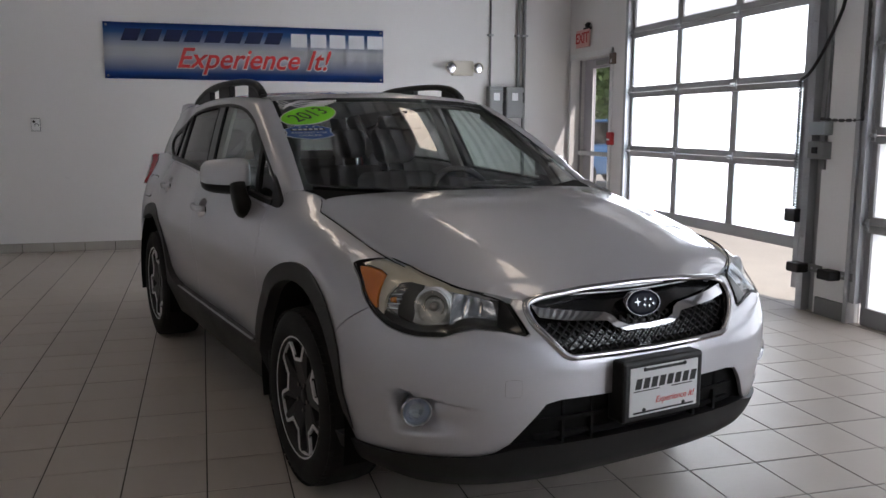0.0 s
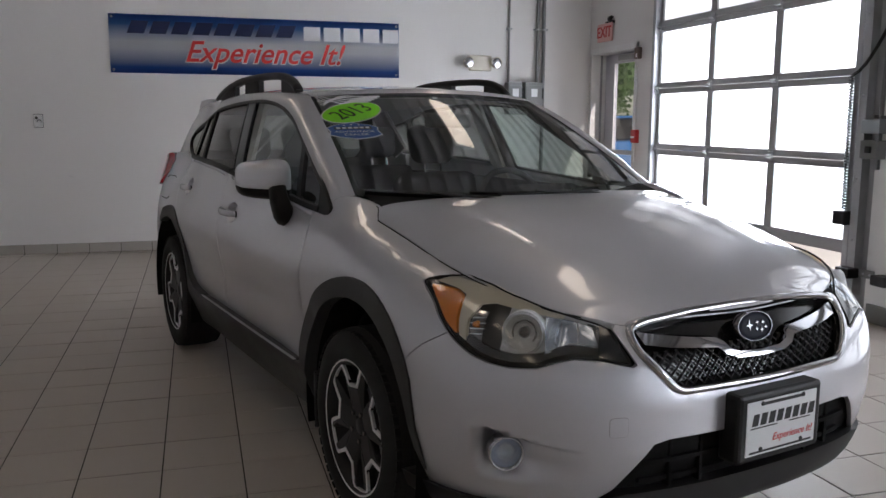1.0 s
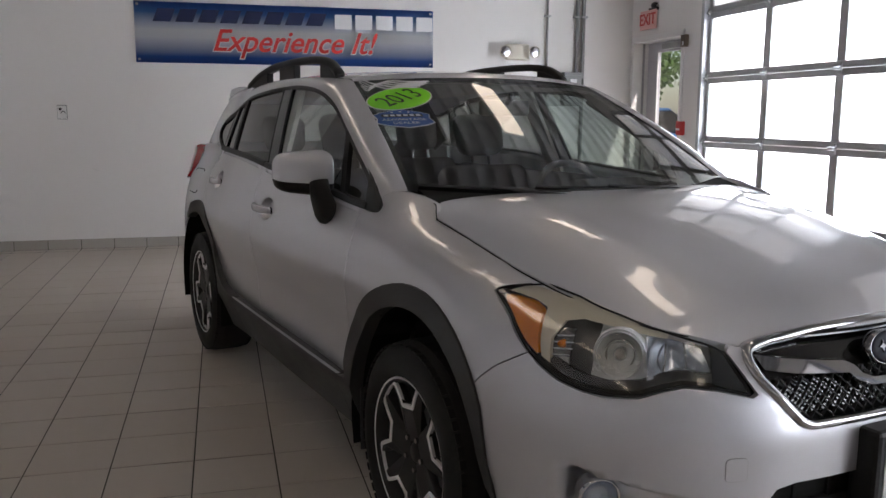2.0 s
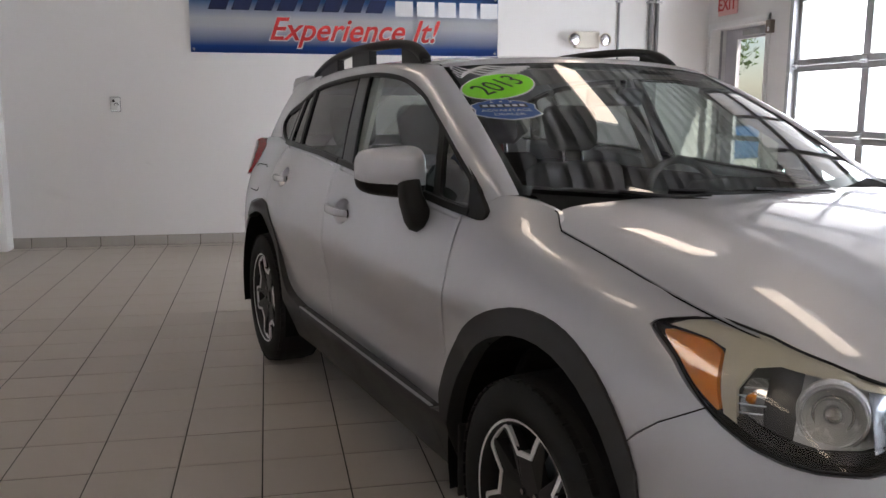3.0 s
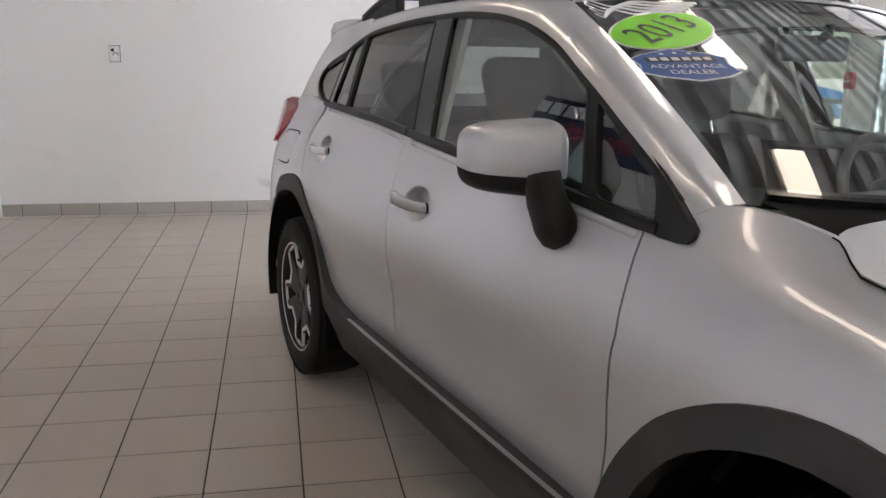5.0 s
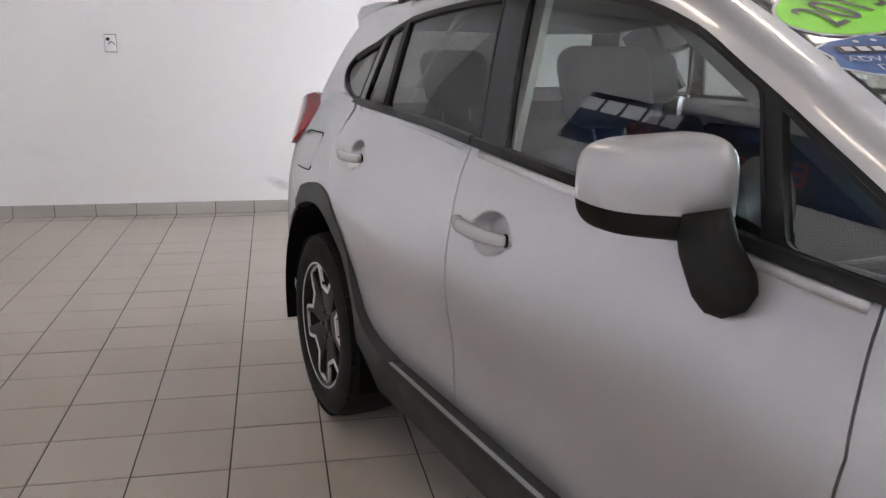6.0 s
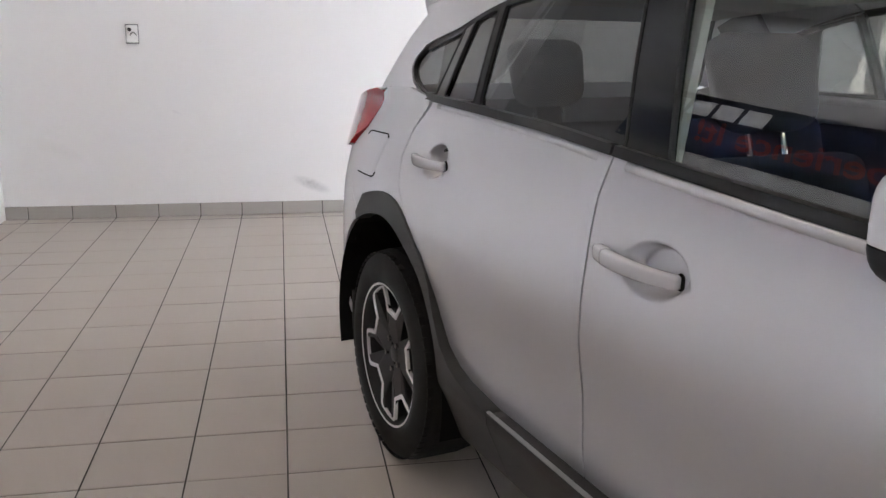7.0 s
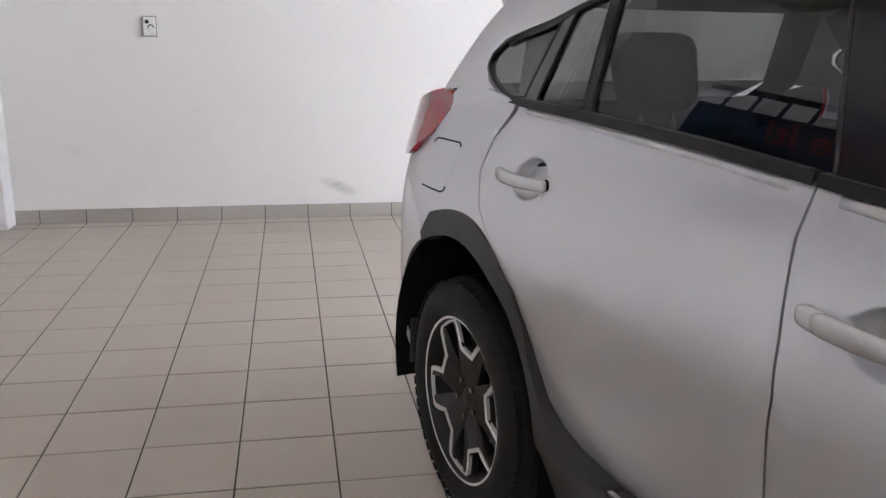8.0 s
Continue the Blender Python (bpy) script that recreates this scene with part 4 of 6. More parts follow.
# front bumper: one skin across the nose, below lamps and grille
def nose(s, z, deep=0.0):
    q = skin(abs(s), z, deep)
    return Vector((q.x, q.y if s >= 0 else -q.y, q.z))


right = [(s - 0.001, z - 0.0012) for s, z in SEAM] + [(s, z - 0.005) for s, z in LAMP_LOW[::-1][4:]]
right += [(0.312, 0.728), (0.345, 0.812), (0.336, 0.822), (0.315, 0.818), (0.308, 0.76), (0.245, 0.655), (0.225, 0.648), (0.0, 0.642)]
bottom = [(0.0, 0.520), (0.25, 0.524), (0.285, 0.515), (0.358, 0.390), (0.40, 0.352), (0.60, 0.335), (0.80, 0.32), (su(1.79), 0.32), (su(1.76), 0.47)]
half = right + bottom
loop = half[:len(right)] + [(-s, z) for s, z in right[::-1][1:]] + [(-s, z) for s, z in bottom[::-1][:-1]] + bottom
part("front_bumper", panel(loop, nose, 0.022, dense=[(0.525, 0.465, 0.125, 0.065), (-0.525, 0.465, 0.125, 0.065)]), SILVER, CAR)

# hood: crowned sheet between the hood lines
hood_c = spline([(1.02, 1.090), (1.25, 1.078), (1.5, 1.048), (1.8, 0.985), (2.03, 0.912), (2.14, 0.866), (2.20, 0.842)])
bm = bmesh.new()
NXH, NUH = 44, 40
rows = []
for i in range(NUH + 1):
    p = i / NUH
    row = []
    for j in range(NXH + 1):
        x = -1 + 2 * j / NXH
        u0 = 1.112 + 0.118 * abs(x) ** 18
        u1 = 2.185 - 0.050 * x * x
        u = u0 + (u1 - u0) * p
        vh = float(hood_v(u)) if p < 1 else float(hood_v(2.135))
        v = x * (vh - 0.0042)
        zh, zc = float(hood_z(u)), float(hood_c(u))
        z = zh + (zc - zh) * (1 - abs(x) ** 3.8) + 0.007 * math.exp(-((abs(x) - 0.62) / 0.07) ** 2) * math.sin(math.pi * min(1, p * 1.05))
        z -= 0.012 * max(0, (p - 0.93) / 0.07) ** 2
        z += 0.012 * abs(x) ** 5 * math.exp(-((u - 1.13) / 0.06) ** 2)
        row.append(bm.verts.new((u, v, z)))
    rows.append(row)
for i in range(NUH):
    for j in range(NXH):
        bm.faces.new((rows[i][j], rows[i][j + 1], rows[i + 1][j + 1], rows[i + 1][j]))
bmesh.ops.recalc_face_normals(bm, faces=bm.faces[:])
bm.faces.ensure_lookup_table()
if bm.faces[0].normal.z < 0:
    bmesh.ops.reverse_faces(bm, faces=bm.faces[:])
front_line = [v.co + Vector((0.004, 0, -0.0085)) for v in rows[-1]]
side_lines = [[rows[i][j].co + Vector((0, 0.0026 * d, -0.0035)) for i in range(0, NUH - 1)] for j, d in ((0, -1), (NXH, 1))]
rim = [e for e in bm.edges if e.is_boundary]
ext = bmesh.ops.extrude_edge_only(bm, edges=rim)
for v in [g for g in ext["geom"] if isinstance(g, bmesh.types.BMVert)]:
    v.co.z -= 0.018
    v.co.x += 0.0 if v.co.x > 1.4 else 0.004
for e in rim:
    e.smooth = False
part("hood", bm, SILVER, CAR, "silver hood with two soft ridges", True)
# black strips laid along the hood's shut lines in place of their shade
for sgn in (-1, 1):
    line = [skin(s, z, 0.0005) for s, z in ((1.40, 1.0685), (1.388, 1.0655), (1.370, 1.0565), (1.349, 1.0440), (1.330, 1.034), (1.322, 1.0305))]
    part("hood_seal", sweep([(q.x, -sgn * q.y, q.z) for q in line], circle(0.0019, 8)), WELL, CAR)
for line in side_lines:
    part("hood_seal", sweep(line, circle(0.0019, 8)), WELL, CAR, "black strip standing in for the shade in the hood gap")
part("hood_seal", sweep(front_line, circle(0.0036, 8), up=(1, 0, 0.3)), WELL, CAR, "black strip standing in for shade under the hood edge")

# windscreen
def screen(x, p):
    """x across from -1 to 1, p from the cowl up to the roof."""
    lo = Vector((1.17 - 0.20 * x * x, 0.705 * x, 1.062 + 0.030 * x * x))
    hi = Vector((0.30 - 0.085 * x * x, 0.582 * x, 1.508 - 0.026 * x * x))
    q = lo.lerp(hi, p)
    q.z += 0.022 * math.sin(math.pi * p) * (1 - 0.4 * x * x)
    q.x += 0.010 * math.sin(math.pi * p)
    return q


def net(f, nx, ny, thick=0.0):
    bm = bmesh.new()
    vs = [[bm.verts.new(f(-1 + 2 * i / nx, j / ny)) for j in range(ny + 1)] for i in range(nx + 1)]
    for i in range(nx):
        for j in range(ny):
            bm.faces.new((vs[i][j], vs[i + 1][j], vs[i + 1][j + 1], vs[i][j + 1]))
    bm.normal_update()
    return bm


SCREEN_TOP = 0.950
part("windscreen", net(lambda x, p: screen(x, SCREEN_TOP * p), 24, 14), SCREENGLASS, CAR, "clear windscreen", True)
# black ceramic border of the windscreen
for name, f in (("screen_border", lambda x, p: screen(x, 0.0 + 0.07 * p) - Vector((0.004, 0, 0.006))), ("screen_border", lambda x, p: screen(x, SCREEN_TOP - 0.030 + 0.030 * p) - Vector((0.004, 0, 0.006)))):
    part(name, net(f, 24, 2), GLOSSBLACK, CAR, smooth=True)
for sgn in (-1, 1):
    part("screen_border", net(lambda x, p, sgn=sgn: screen(sgn * (0.965 + 0.0175 * (x + 1)), p) - Vector((0.004, 0, 0.006)), 2, 14), GLOSSBLACK, CAR, smooth=True)

# roof
roof_c = spline([(-1.75, 1.452), (-1.4, 1.495), (-1.0, 1.523), (-0.5, 1.542), (0.0, 1.533), (0.31, 1.510)])
roof_v = spline([(-1.75, 0.54), (-1.2, 0.575), (-0.4, 0.592), (0.0, 0.59), (0.22, 0.584)])


def roof(x, p):
    u1 = 0.297 - 0.085 * x * x
    u0 = -1.60 - 0.10 * (1 - x * x)
    u = u0 + (u1 - u0) * p
    z = float(roof_c(u)) - 0.028 * x * x - 0.012 * abs(x) ** 6
    return Vector((u, float(roof_v(u)) * x, z))


bm = net(roof, 24, 40)
bm.faces.ensure_lookup_table()
if bm.faces[0].normal.z < 0:
    bmesh.ops.reverse_faces(bm, faces=bm.faces[:])
part("roof", bm, SILVER, CAR, smooth=True)


def roof_lip(x, p):
    """Painted front edge of the roof, rolling down to the windscreen."""
    q = screen(x, SCREEN_TOP).lerp(roof(x, 0.985), p)
    q.z += 0.007 * math.sin(math.pi * p) ** 0.7 + 0.003 * (1 - p)
    return q


part("roof_lip", net(roof_lip, 24, 8), SILVER, CAR, "silver front edge of the roof", True)

# arch over the doors: windscreen pillar and roof rail in one strip
win_top = [(0.958, 1.040), (0.952, 1.052), (0.925, 1.0715), (0.88, 1.106), (0.83, 1.139), (0.78, 1.168), (0.69, 1.216), (0.60, 1.263), (0.50, 1.312), (0.36, 1.378), (0.17, 1.432), (0.0, 1.456), (-0.20, 1.467), (-0.45, 1.462), (-0.70, 1.448), (-0.95, 1.425), (-1.09, 1.394), (-1.24, 1.350), (-1.36, 1.327), (-1.47, 1.300)]
top_z = spline([(u, z) for u, z in win_top[::-1]])
for sgn in (-1, 1):
    bm = bmesh.new()
    rings, foot = [], []
    n = 76
    for k in range(n + 1):
        u = 0.925 - (0.925 + 1.58) * k / n
        zo = float(top_z(max(u, -1.42))) if u > -0.98 else float(spline([(-1.60, 1.41), (-1.3, 1.445), (-0.98, 1.419)])(u))
        o = cabin(u, zo - 0.004, 0.0)
        # matching place on the inner edge
        p = min(1.0, max(0.0, (0.925 - u) / (0.925 - 0.20)))
        if p < 1:
            i = screen(-1.0, p ** 1.0)
            i = Vector((i.x, i.y, i.z + 0.004))
        else:
            i = Vector((u, -float(roof_v(u)), float(roof_c(u)) - 0.040))
        ring = []
        for j in range(9):
            w = j / 8
            q = o.lerp(i, w)
            bulge = 0.020 * math.sin(math.pi * w) * (1 if u < 0.8 else 0.6)
            q.y -= bulge * 0.7
            q.z += bulge * 0.75
            if k < 5:
                # the foot runs smoothly out of the fender
                if w <= 0.5:
                    f = skin(1.623 - 0.038 * w * 2, 1.069 + 0.023 * w * 2)
                else:
                    f = skin(1.585, 1.092).lerp(screen(-1.0, 0.0), w * 2 - 1)
                if k == 0:
                    foot.append(f - q)
                q = q + foot[j] * (1 - k / 5) ** 2
            ring.append(bm.verts.new((q.x, q.y * -sgn, q.z)))
        rings.append(ring)
    for k in range(n):
        for j in range(8):
            bm.faces.new((rings[k][j], rings[k][j + 1], rings[k + 1][j + 1], rings[k + 1][j]))
    bm.normal_update()
    if sum(f.normal.z for f in bm.faces) < 0:
        bmesh.ops.reverse_faces(bm, faces=bm.faces[:])
    part("pillar_arch", bm, SILVER, CAR, smooth=True)

# corner between fender top and windscreen: painted outside, black towards the cowl
for sgn in (-1, 1):
    top = [(1.585, 1.090), (1.54, 1.0915), (1.47, 1.082), (1.412, 1.070), (1.390, 1.065), (1.350, 1.043)]
    inner = [(0.955, -0.700, 1.094), (0.985, -0.685, 1.082), (1.05, -0.660, 1.062), (1.11, -0.655, 1.045), (1.15, -0.68, 1.032), (1.19, -0.70, 1.025)]
    for name, t0, t1, material in (("fender_corner", 0.0, 0.72, SILVER), ("cowl_side", 0.72, 1.0, WELL)):
        bm = bmesh.new()
        rows = []
        for (s, z), (u, v, h) in zip(top, inner):
            o = skin(s, z, 0.002)
            line = [o.lerp(Vector((u, v, h)), t0 + (t1 - t0) * k / 4) for k in range(5)]
            rows.append([bm.verts.new((c.x, -sgn * c.y, c.z)) for c in line])
        for p, q in zip(rows, rows[1:]):
            for j in range(4):
                bm.faces.new((p[j], p[j + 1], q[j + 1], q[j]))
        bm.normal_update()
        if sum(f.normal.z for f in bm.faces) < 0:
            bmesh.ops.reverse_faces(bm, faces=bm.faces[:])
        part(name, bm, material, CAR, smooth=True)


def cowl(x, p):
    a = Vector((1.21 - 0.05 * abs(x) ** 8, 0.69 * x, 1.030))
    b = screen(0.96 * x, 0.02) + Vector((0.0, 0, -0.002))
    q = a.lerp(b, p)
    q.z += 0.012 * math.sin(math.pi * p)
    return q


part("cowl", net(cowl, 20, 4), WELL, CAR, "black plastic cowl below the windscreen", True)

# ---- windows, pillars and trim on the cabin sides ----
FWIN = [(-0.115, 1.106), (0.11, 1.092), (0.40, 1.076), (0.64, 1.062), (0.547, 1.272), (0.50, 1.297), (0.36, 1.362), (0.17, 1.416), (0.0, 1.441), (-0.20, 1.452), (-0.235, 1.452)]
VENT = [(0.675, 1.061), (0.862, 1.044), (0.828, 1.122), (0.78, 1.147), (0.69, 1.197), (0.588, 1.253)]
RWIN = [(-0.905, 1.150), (-0.60, 1.141), (-0.245, 1.116), (-0.355, 1.450), (-0.53, 1.445), (-0.75, 1.430), (-0.945, 1.409)]
RVENT = [(-1.175, 1.153), (-0.937, 1.153), (-0.977, 1.402), (-1.112, 1.372)]
QWIN = [(-1.29, 1.148), (-1.255, 1.149), (-1.172, 1.360), (-1.24, 1.342), (-1.375, 1.319), (-1.468, 1.294), (-1.528, 1.258), (-1.534, 1.230), (-1.492, 1.196), (-1.40, 1.165)]
for mirror in (False, True):
    sgn = 1 if mirror else -1
    doors = [o for o in CAR.children if o.name.startswith("front_door")]
    front, rear = doors[1 if mirror else 0], [o for o in CAR.children if o.name.startswith("rear_door")][1 if mirror else 0]
    # the black frame behind all panes, with the panes cut through as openings
    for name, poly, material, owner in (("window_glass", FWIN, CLEARGLASS, front), ("vent_glass", VENT, CLEARGLASS, front), ("window_glass", RWIN, PRIVACY, rear), ("vent_glass", RVENT, PRIVACY, rear), ("quarter_glass", QWIN, PRIVACY, CAR)):
        part(name, panel(poly, cabin, 0.04, 0.010, 0, mirror), material, owner)
        line = [Vector(cabin(u, z, 0.006)) for u, z in refine(rounded(poly, 0.02, 3), 0.03)]
        if mirror:
            line = [Vector((p.x, -p.y, p.z)) for p in line]
        part("window_seal", sweep(line, [(-0.0035, -0.005), (0.0035, -0.005), (0.0035, 0.005), (-0.0035, 0.005)], closed=True, up=(0, sgn, 0.3)), BLACK, owner)
    # black pillars between the panes
    for name, poly in (("door_pillar", [(-0.248, 1.10), (-0.112, 1.095), (-0.233, 1.458), (-0.358, 1.460)]), ("door_pillar", [(-1.257, 1.14), (-1.173, 1.14), (-1.110, 1.384), (-1.175, 1.369)]), ("window_bar", [(-0.938, 1.145), (-0.904, 1.145), (-0.944, 1.420), (-0.978, 1.412)]), ("window_bar", [(0.637, 1.056), (0.678, 1.056), (0.590, 1.262), (0.544, 1.285)])):
        part(name, panel(poly, cabin, 0.04, 0.0025, 0.014, mirror), GLOSSBLACK if name == "door_pillar" else BLACK, CAR)
    # mirror triangle at the front corner of the door
    part("sail_panel", panel([(0.866, 1.026), (0.925, 1.022), (0.947, 1.025), (0.957, 1.034), (0.955, 1.048), (0.927, 1.0695), (0.882, 1.104), (0.832, 1.137)], cabin, 0.02, -0.004, 0.014, mirror), BLACK, front, "black triangular corner panel")
    # black upper frame and belt moulding
    up = [(u, float(top_z(u)) + 0.002) for u in [0.90 - 0.05 * k for k in range(50)] if u > -1.46]
    lo = [(u, z - 0.022) for u, z in up[::-1]]
    part("window_frame", panel(up + lo, cabin, 0.03, 0.002, 0.012, mirror), BLACK, CAR)
    for name, a, b, owner in (("belt_moulding", -0.266, 0.872, front), ("belt_moulding", -1.255, -0.274, rear)):
        us = [a + (b - a) * k / 24 for k in range(25)]
        poly = [(u, float(belt_z(u)) - 0.005) for u in us] + [(u, float(belt_z(u)) + 0.015) for u in us[::-1]]
        part(name, panel(poly, cabin, 0.03, -0.010, 0.02, mirror), BLACK, owner)
        roll = [skin(su(u), float(belt_z(u)) - 0.0175, 0.0080) for u in us[1:-1]]
        part("belt_roll", sweep([(q.x, -sgn * q.y, q.z) for q in roll], circle(0.0130, 14)), SILVER, owner, smooth=True)
    poly = [(-1.33, 1.142), (-1.262, 1.140), (-1.262, 1.162), (-1.32, 1.162)]
    part("belt_moulding", panel(poly, cabin, 0.03, -0.004, 0.015, mirror), BLACK, CAR)

    # door handles: straight bar over the cup, with a split cap at its rear end and a dark gap at the front
    for owner, s_rear, z_rear, s_front, z_front in ((front, 2.762, 0.938, 2.530, 0.936), (rear, 3.768, 0.979, 3.518, 0.986)):
        def bar(t, out):
            ss, zz = s_rear + (s_front - s_rear) * t, z_rear + (z_front - z_rear) * t
            q = skin(ss, zz, -cup_dent(ss, zz) - out)
            return (q.x, q.y * -sgn, q.z)
        sec = [(0.012 * math.copysign(abs(math.cos(2 * math.pi * j / 16)) ** 0.6, math.cos(2 * math.pi * j / 16)), 0.0155 * math.copysign(abs(math.sin(2 * math.pi * j / 16)) ** 0.6, math.sin(2 * math.pi * j / 16))) for j in range(16)]
        cap_t = [0.0, 0.012, 0.05, 0.10, 0.17, 0.195]
        part("handle_cap", sweep([bar(t, 0.006 + 0.07 * t) for t in cap_t], sec, up=(0, 0, 1), scales=[0.55, 0.85, 1.0, 1.03, 1.03, 1.0]), SILVER, owner, smooth=True)
        bar_t = [0.20, 0.23, 0.35, 0.50, 0.65, 0.80, 0.92, 0.975, 1.0]
        out = [0.0205, 0.0225, 0.026, 0.028, 0.027, 0.022, 0.013, 0.009, 0.006]
        part("door_handle", sweep([bar(t, o) for t, o in zip(bar_t, out)], sec, up=(0, 0, 1), scales=[1.0, 1.03, 1.03, 1.0, 0.96, 0.92, 0.88, 0.82, 0.6]), SILVER, owner, smooth=True)
        part("handle_gap", sweep([bar(t, 0.001) for t in (0.95, 0.97, 0.99, 1.014)], [(x * 0.25, y) for x, y in sec], up=(0, 0, 1), scales=[0.8, 1.0, 0.98, 0.7]), WELL, owner, smooth=True)

    # door mirror: silver shell, black lower half, black foot
    mh = bmesh.new()
    bmesh.ops.create_uvsphere(mh, u_segments=28, v_segments=18, radius=1.0)

    def mirror_shape(p):
        x, y, z = p

        def sq(a, e):
            return math.copysign(abs(a) ** e, a)
        px, py, pz = sq(x, 0.70), sq(y, 0.45), sq(z, 0.52)
        return Vector((0.495 + 0.072 * px * (1.0 if px > 0 else 0.55) - 0.045 * py, sgn * (0.896 + 0.096 * py), 1.128 + (0.079 - 0.010 * py) * pz))
    for v in mh.verts:
        v.co = mirror_shape(v.co)
    cut = bmesh.ops.bisect_plane(mh, geom=mh.verts[:] + mh.edges[:] + mh.faces[:], plane_co=(0.495, 0, 1.100), plane_no=(0.10, 0, 1))
    lower = mh.copy()
    bmesh.ops.bisect_plane(mh, geom=mh.verts[:] + mh.edges[:] + mh.faces[:], plane_co=(0.495, 0, 1.100), plane_no=(0.10, 0, 1), clear_inner=True)
    bmesh.ops.bisect_plane(lower, geom=lower.verts[:] + lower.edges[:] + lower.faces[:], plane_co=(0.495, 0, 1.098), plane_no=(0.10, 0, 1), clear_outer=True)
    for b in (mh, lower):
        bmesh.ops.recalc_face_normals(b, faces=b.faces[:])
    part("mirror_shell", mh, SILVER, front, "silver door mirror shell", True)
    part("mirror_base", lower, BLACK, front, "black lower half of the mirror", True)
    foot = [(0.575, sgn * 0.864, 1.10), (0.590, sgn * 0.862, 1.05), (0.618, sgn * 0.855, 1.00), (0.632, sgn * 0.850, 0.975), (0.640, sgn * 0.848, 0.960)]
    sec = [(0.030 * math.copysign(abs(math.cos(2 * math.pi * k / 20)) ** 0.7, math.cos(2 * math.pi * k / 20)), 0.039 * math.copysign(abs(math.sin(2 * math.pi * k / 20)) ** 0.7, math.sin(2 * math.pi * k / 20))) for k in range(20)]
    part("mirror_foot", sweep(foot, sec, up=(1, 0, 0), scales=[1.05, 1.15, 1.28, 1.10, 0.55]), BLACK, front, "black mirror foot", True)
    part("mirror_glass", box(0.449, min(sgn * 0.828, sgn * 0.955), 1.085, 0.452, max(sgn * 0.828, sgn * 0.955), 1.180), CHROME, front, "mirror glass")

    # roof rail: raised bar on three feet, with two open slots
    rl = [(0.085, 1.500), (0.03, 1.534), (-0.04, 1.558), (-0.12, 1.570), (-0.22, 1.577), (-0.40, 1.580), (-0.72, 1.573), (-0.95, 1.549), (-1.10, 1.519), (-1.22, 1.484)]
    rz = spline([(u, z) for u, z in rl[::-1]])
    pts = [(0.085 - 1.305 * k / 48, sgn * 0.575, float(rz(0.085 - 1.305 * k / 48))) for k in range(49)]
    rail = part("roof_rail", sweep(pts, [(-0.017, -0.016), (0.017, -0.016), (0.020, 0.002), (0.016, 0.014), (0.008, 0.018), (-0.008, 0.018), (-0.016, 0.014), (-0.020, 0.002)], up=(0, 0, 1)), BLACK, CAR, "black plastic roof rail", True)
    for u0, u1 in ((0.094, -0.11), (-0.45, -0.67), (-0.865, -1.225)):
        us = [u0 + (u1 - u0) * k / 10 for k in range(11)]
        outl = [(u, float(rz(u)) + 0.002) for u in us] + [(u, float(roof_c(max(min(u, 0.30), -1.7))) - 0.062) for u in us[::-1]]
        part("rail_foot", prism(outl, sgn * 0.575 - 0.0165, sgn * 0.575 + 0.0165, 0.004), BLACK, rail)

# roof spoiler and hatch
sp_pts = [(-1.30, 1.488), (-1.50, 1.492), (-1.64, 1.484), (-1.69, 1.45), (-1.66, 1.395), (-1.60, 1.395), (-1.47, 1.45)]
part("spoiler", prism(sp_pts, -0.575, 0.575, 0.008), SILVER, CAR)
HATCH = ((-1.62, 0.52, 1.42), (-1.82, 0.65, 1.16), (-2.10, 0.60, 1.02), (-2.175, 0.60, 0.90), (-2.18, 0.6, 0.60), (-2.10, 0.62, 0.30))


def hatch_rows(rows):
    bm = bmesh.new()
    made = [[bm.verts.new((u - 0.06 * (1 - (k / 4 - 1) ** 2), v * (k / 4 - 1), z)) for k in range(9)] for u, v, z in rows]
    for a, b in zip(made, made[1:]):
        for k in range(8):
            bm.faces.new((a[k], a[k + 1], b[k + 1], b[k]))
    return bm


hatch = part("hatch", hatch_rows(HATCH[1:]), SILVER, CAR, smooth=True)
for side in (-1, 1):
    bm = bmesh.new()
    edge = [(bm.verts.new((u + 0.03, side * (v - 0.05), z - 0.01)), bm.verts.new((u + 0.10, side * (v + 0.045), z - 0.01))) for u, v, z in ((-1.56, 0.50, 1.47), (-1.62, 0.52, 1.42), (-1.72, 0.585, 1.29), (-1.82, 0.65, 1.16), (-1.92, 0.64, 1.09), (-2.02, 0.62, 1.04))]
    for (a, b), (c, d) in zip(edge, edge[1:]):
        bm.faces.new((a, b, d, c))
    bmesh.ops.solidify(bm, geom=bm.faces[:], thickness=0.006)
    part("hatch_frame", bm, CABIN, hatch, "dark inner frame of the hatch")
part("hatch_glass", hatch_rows(HATCH[:2]), HATCHGLASS, hatch, "tinted hatch window", True)


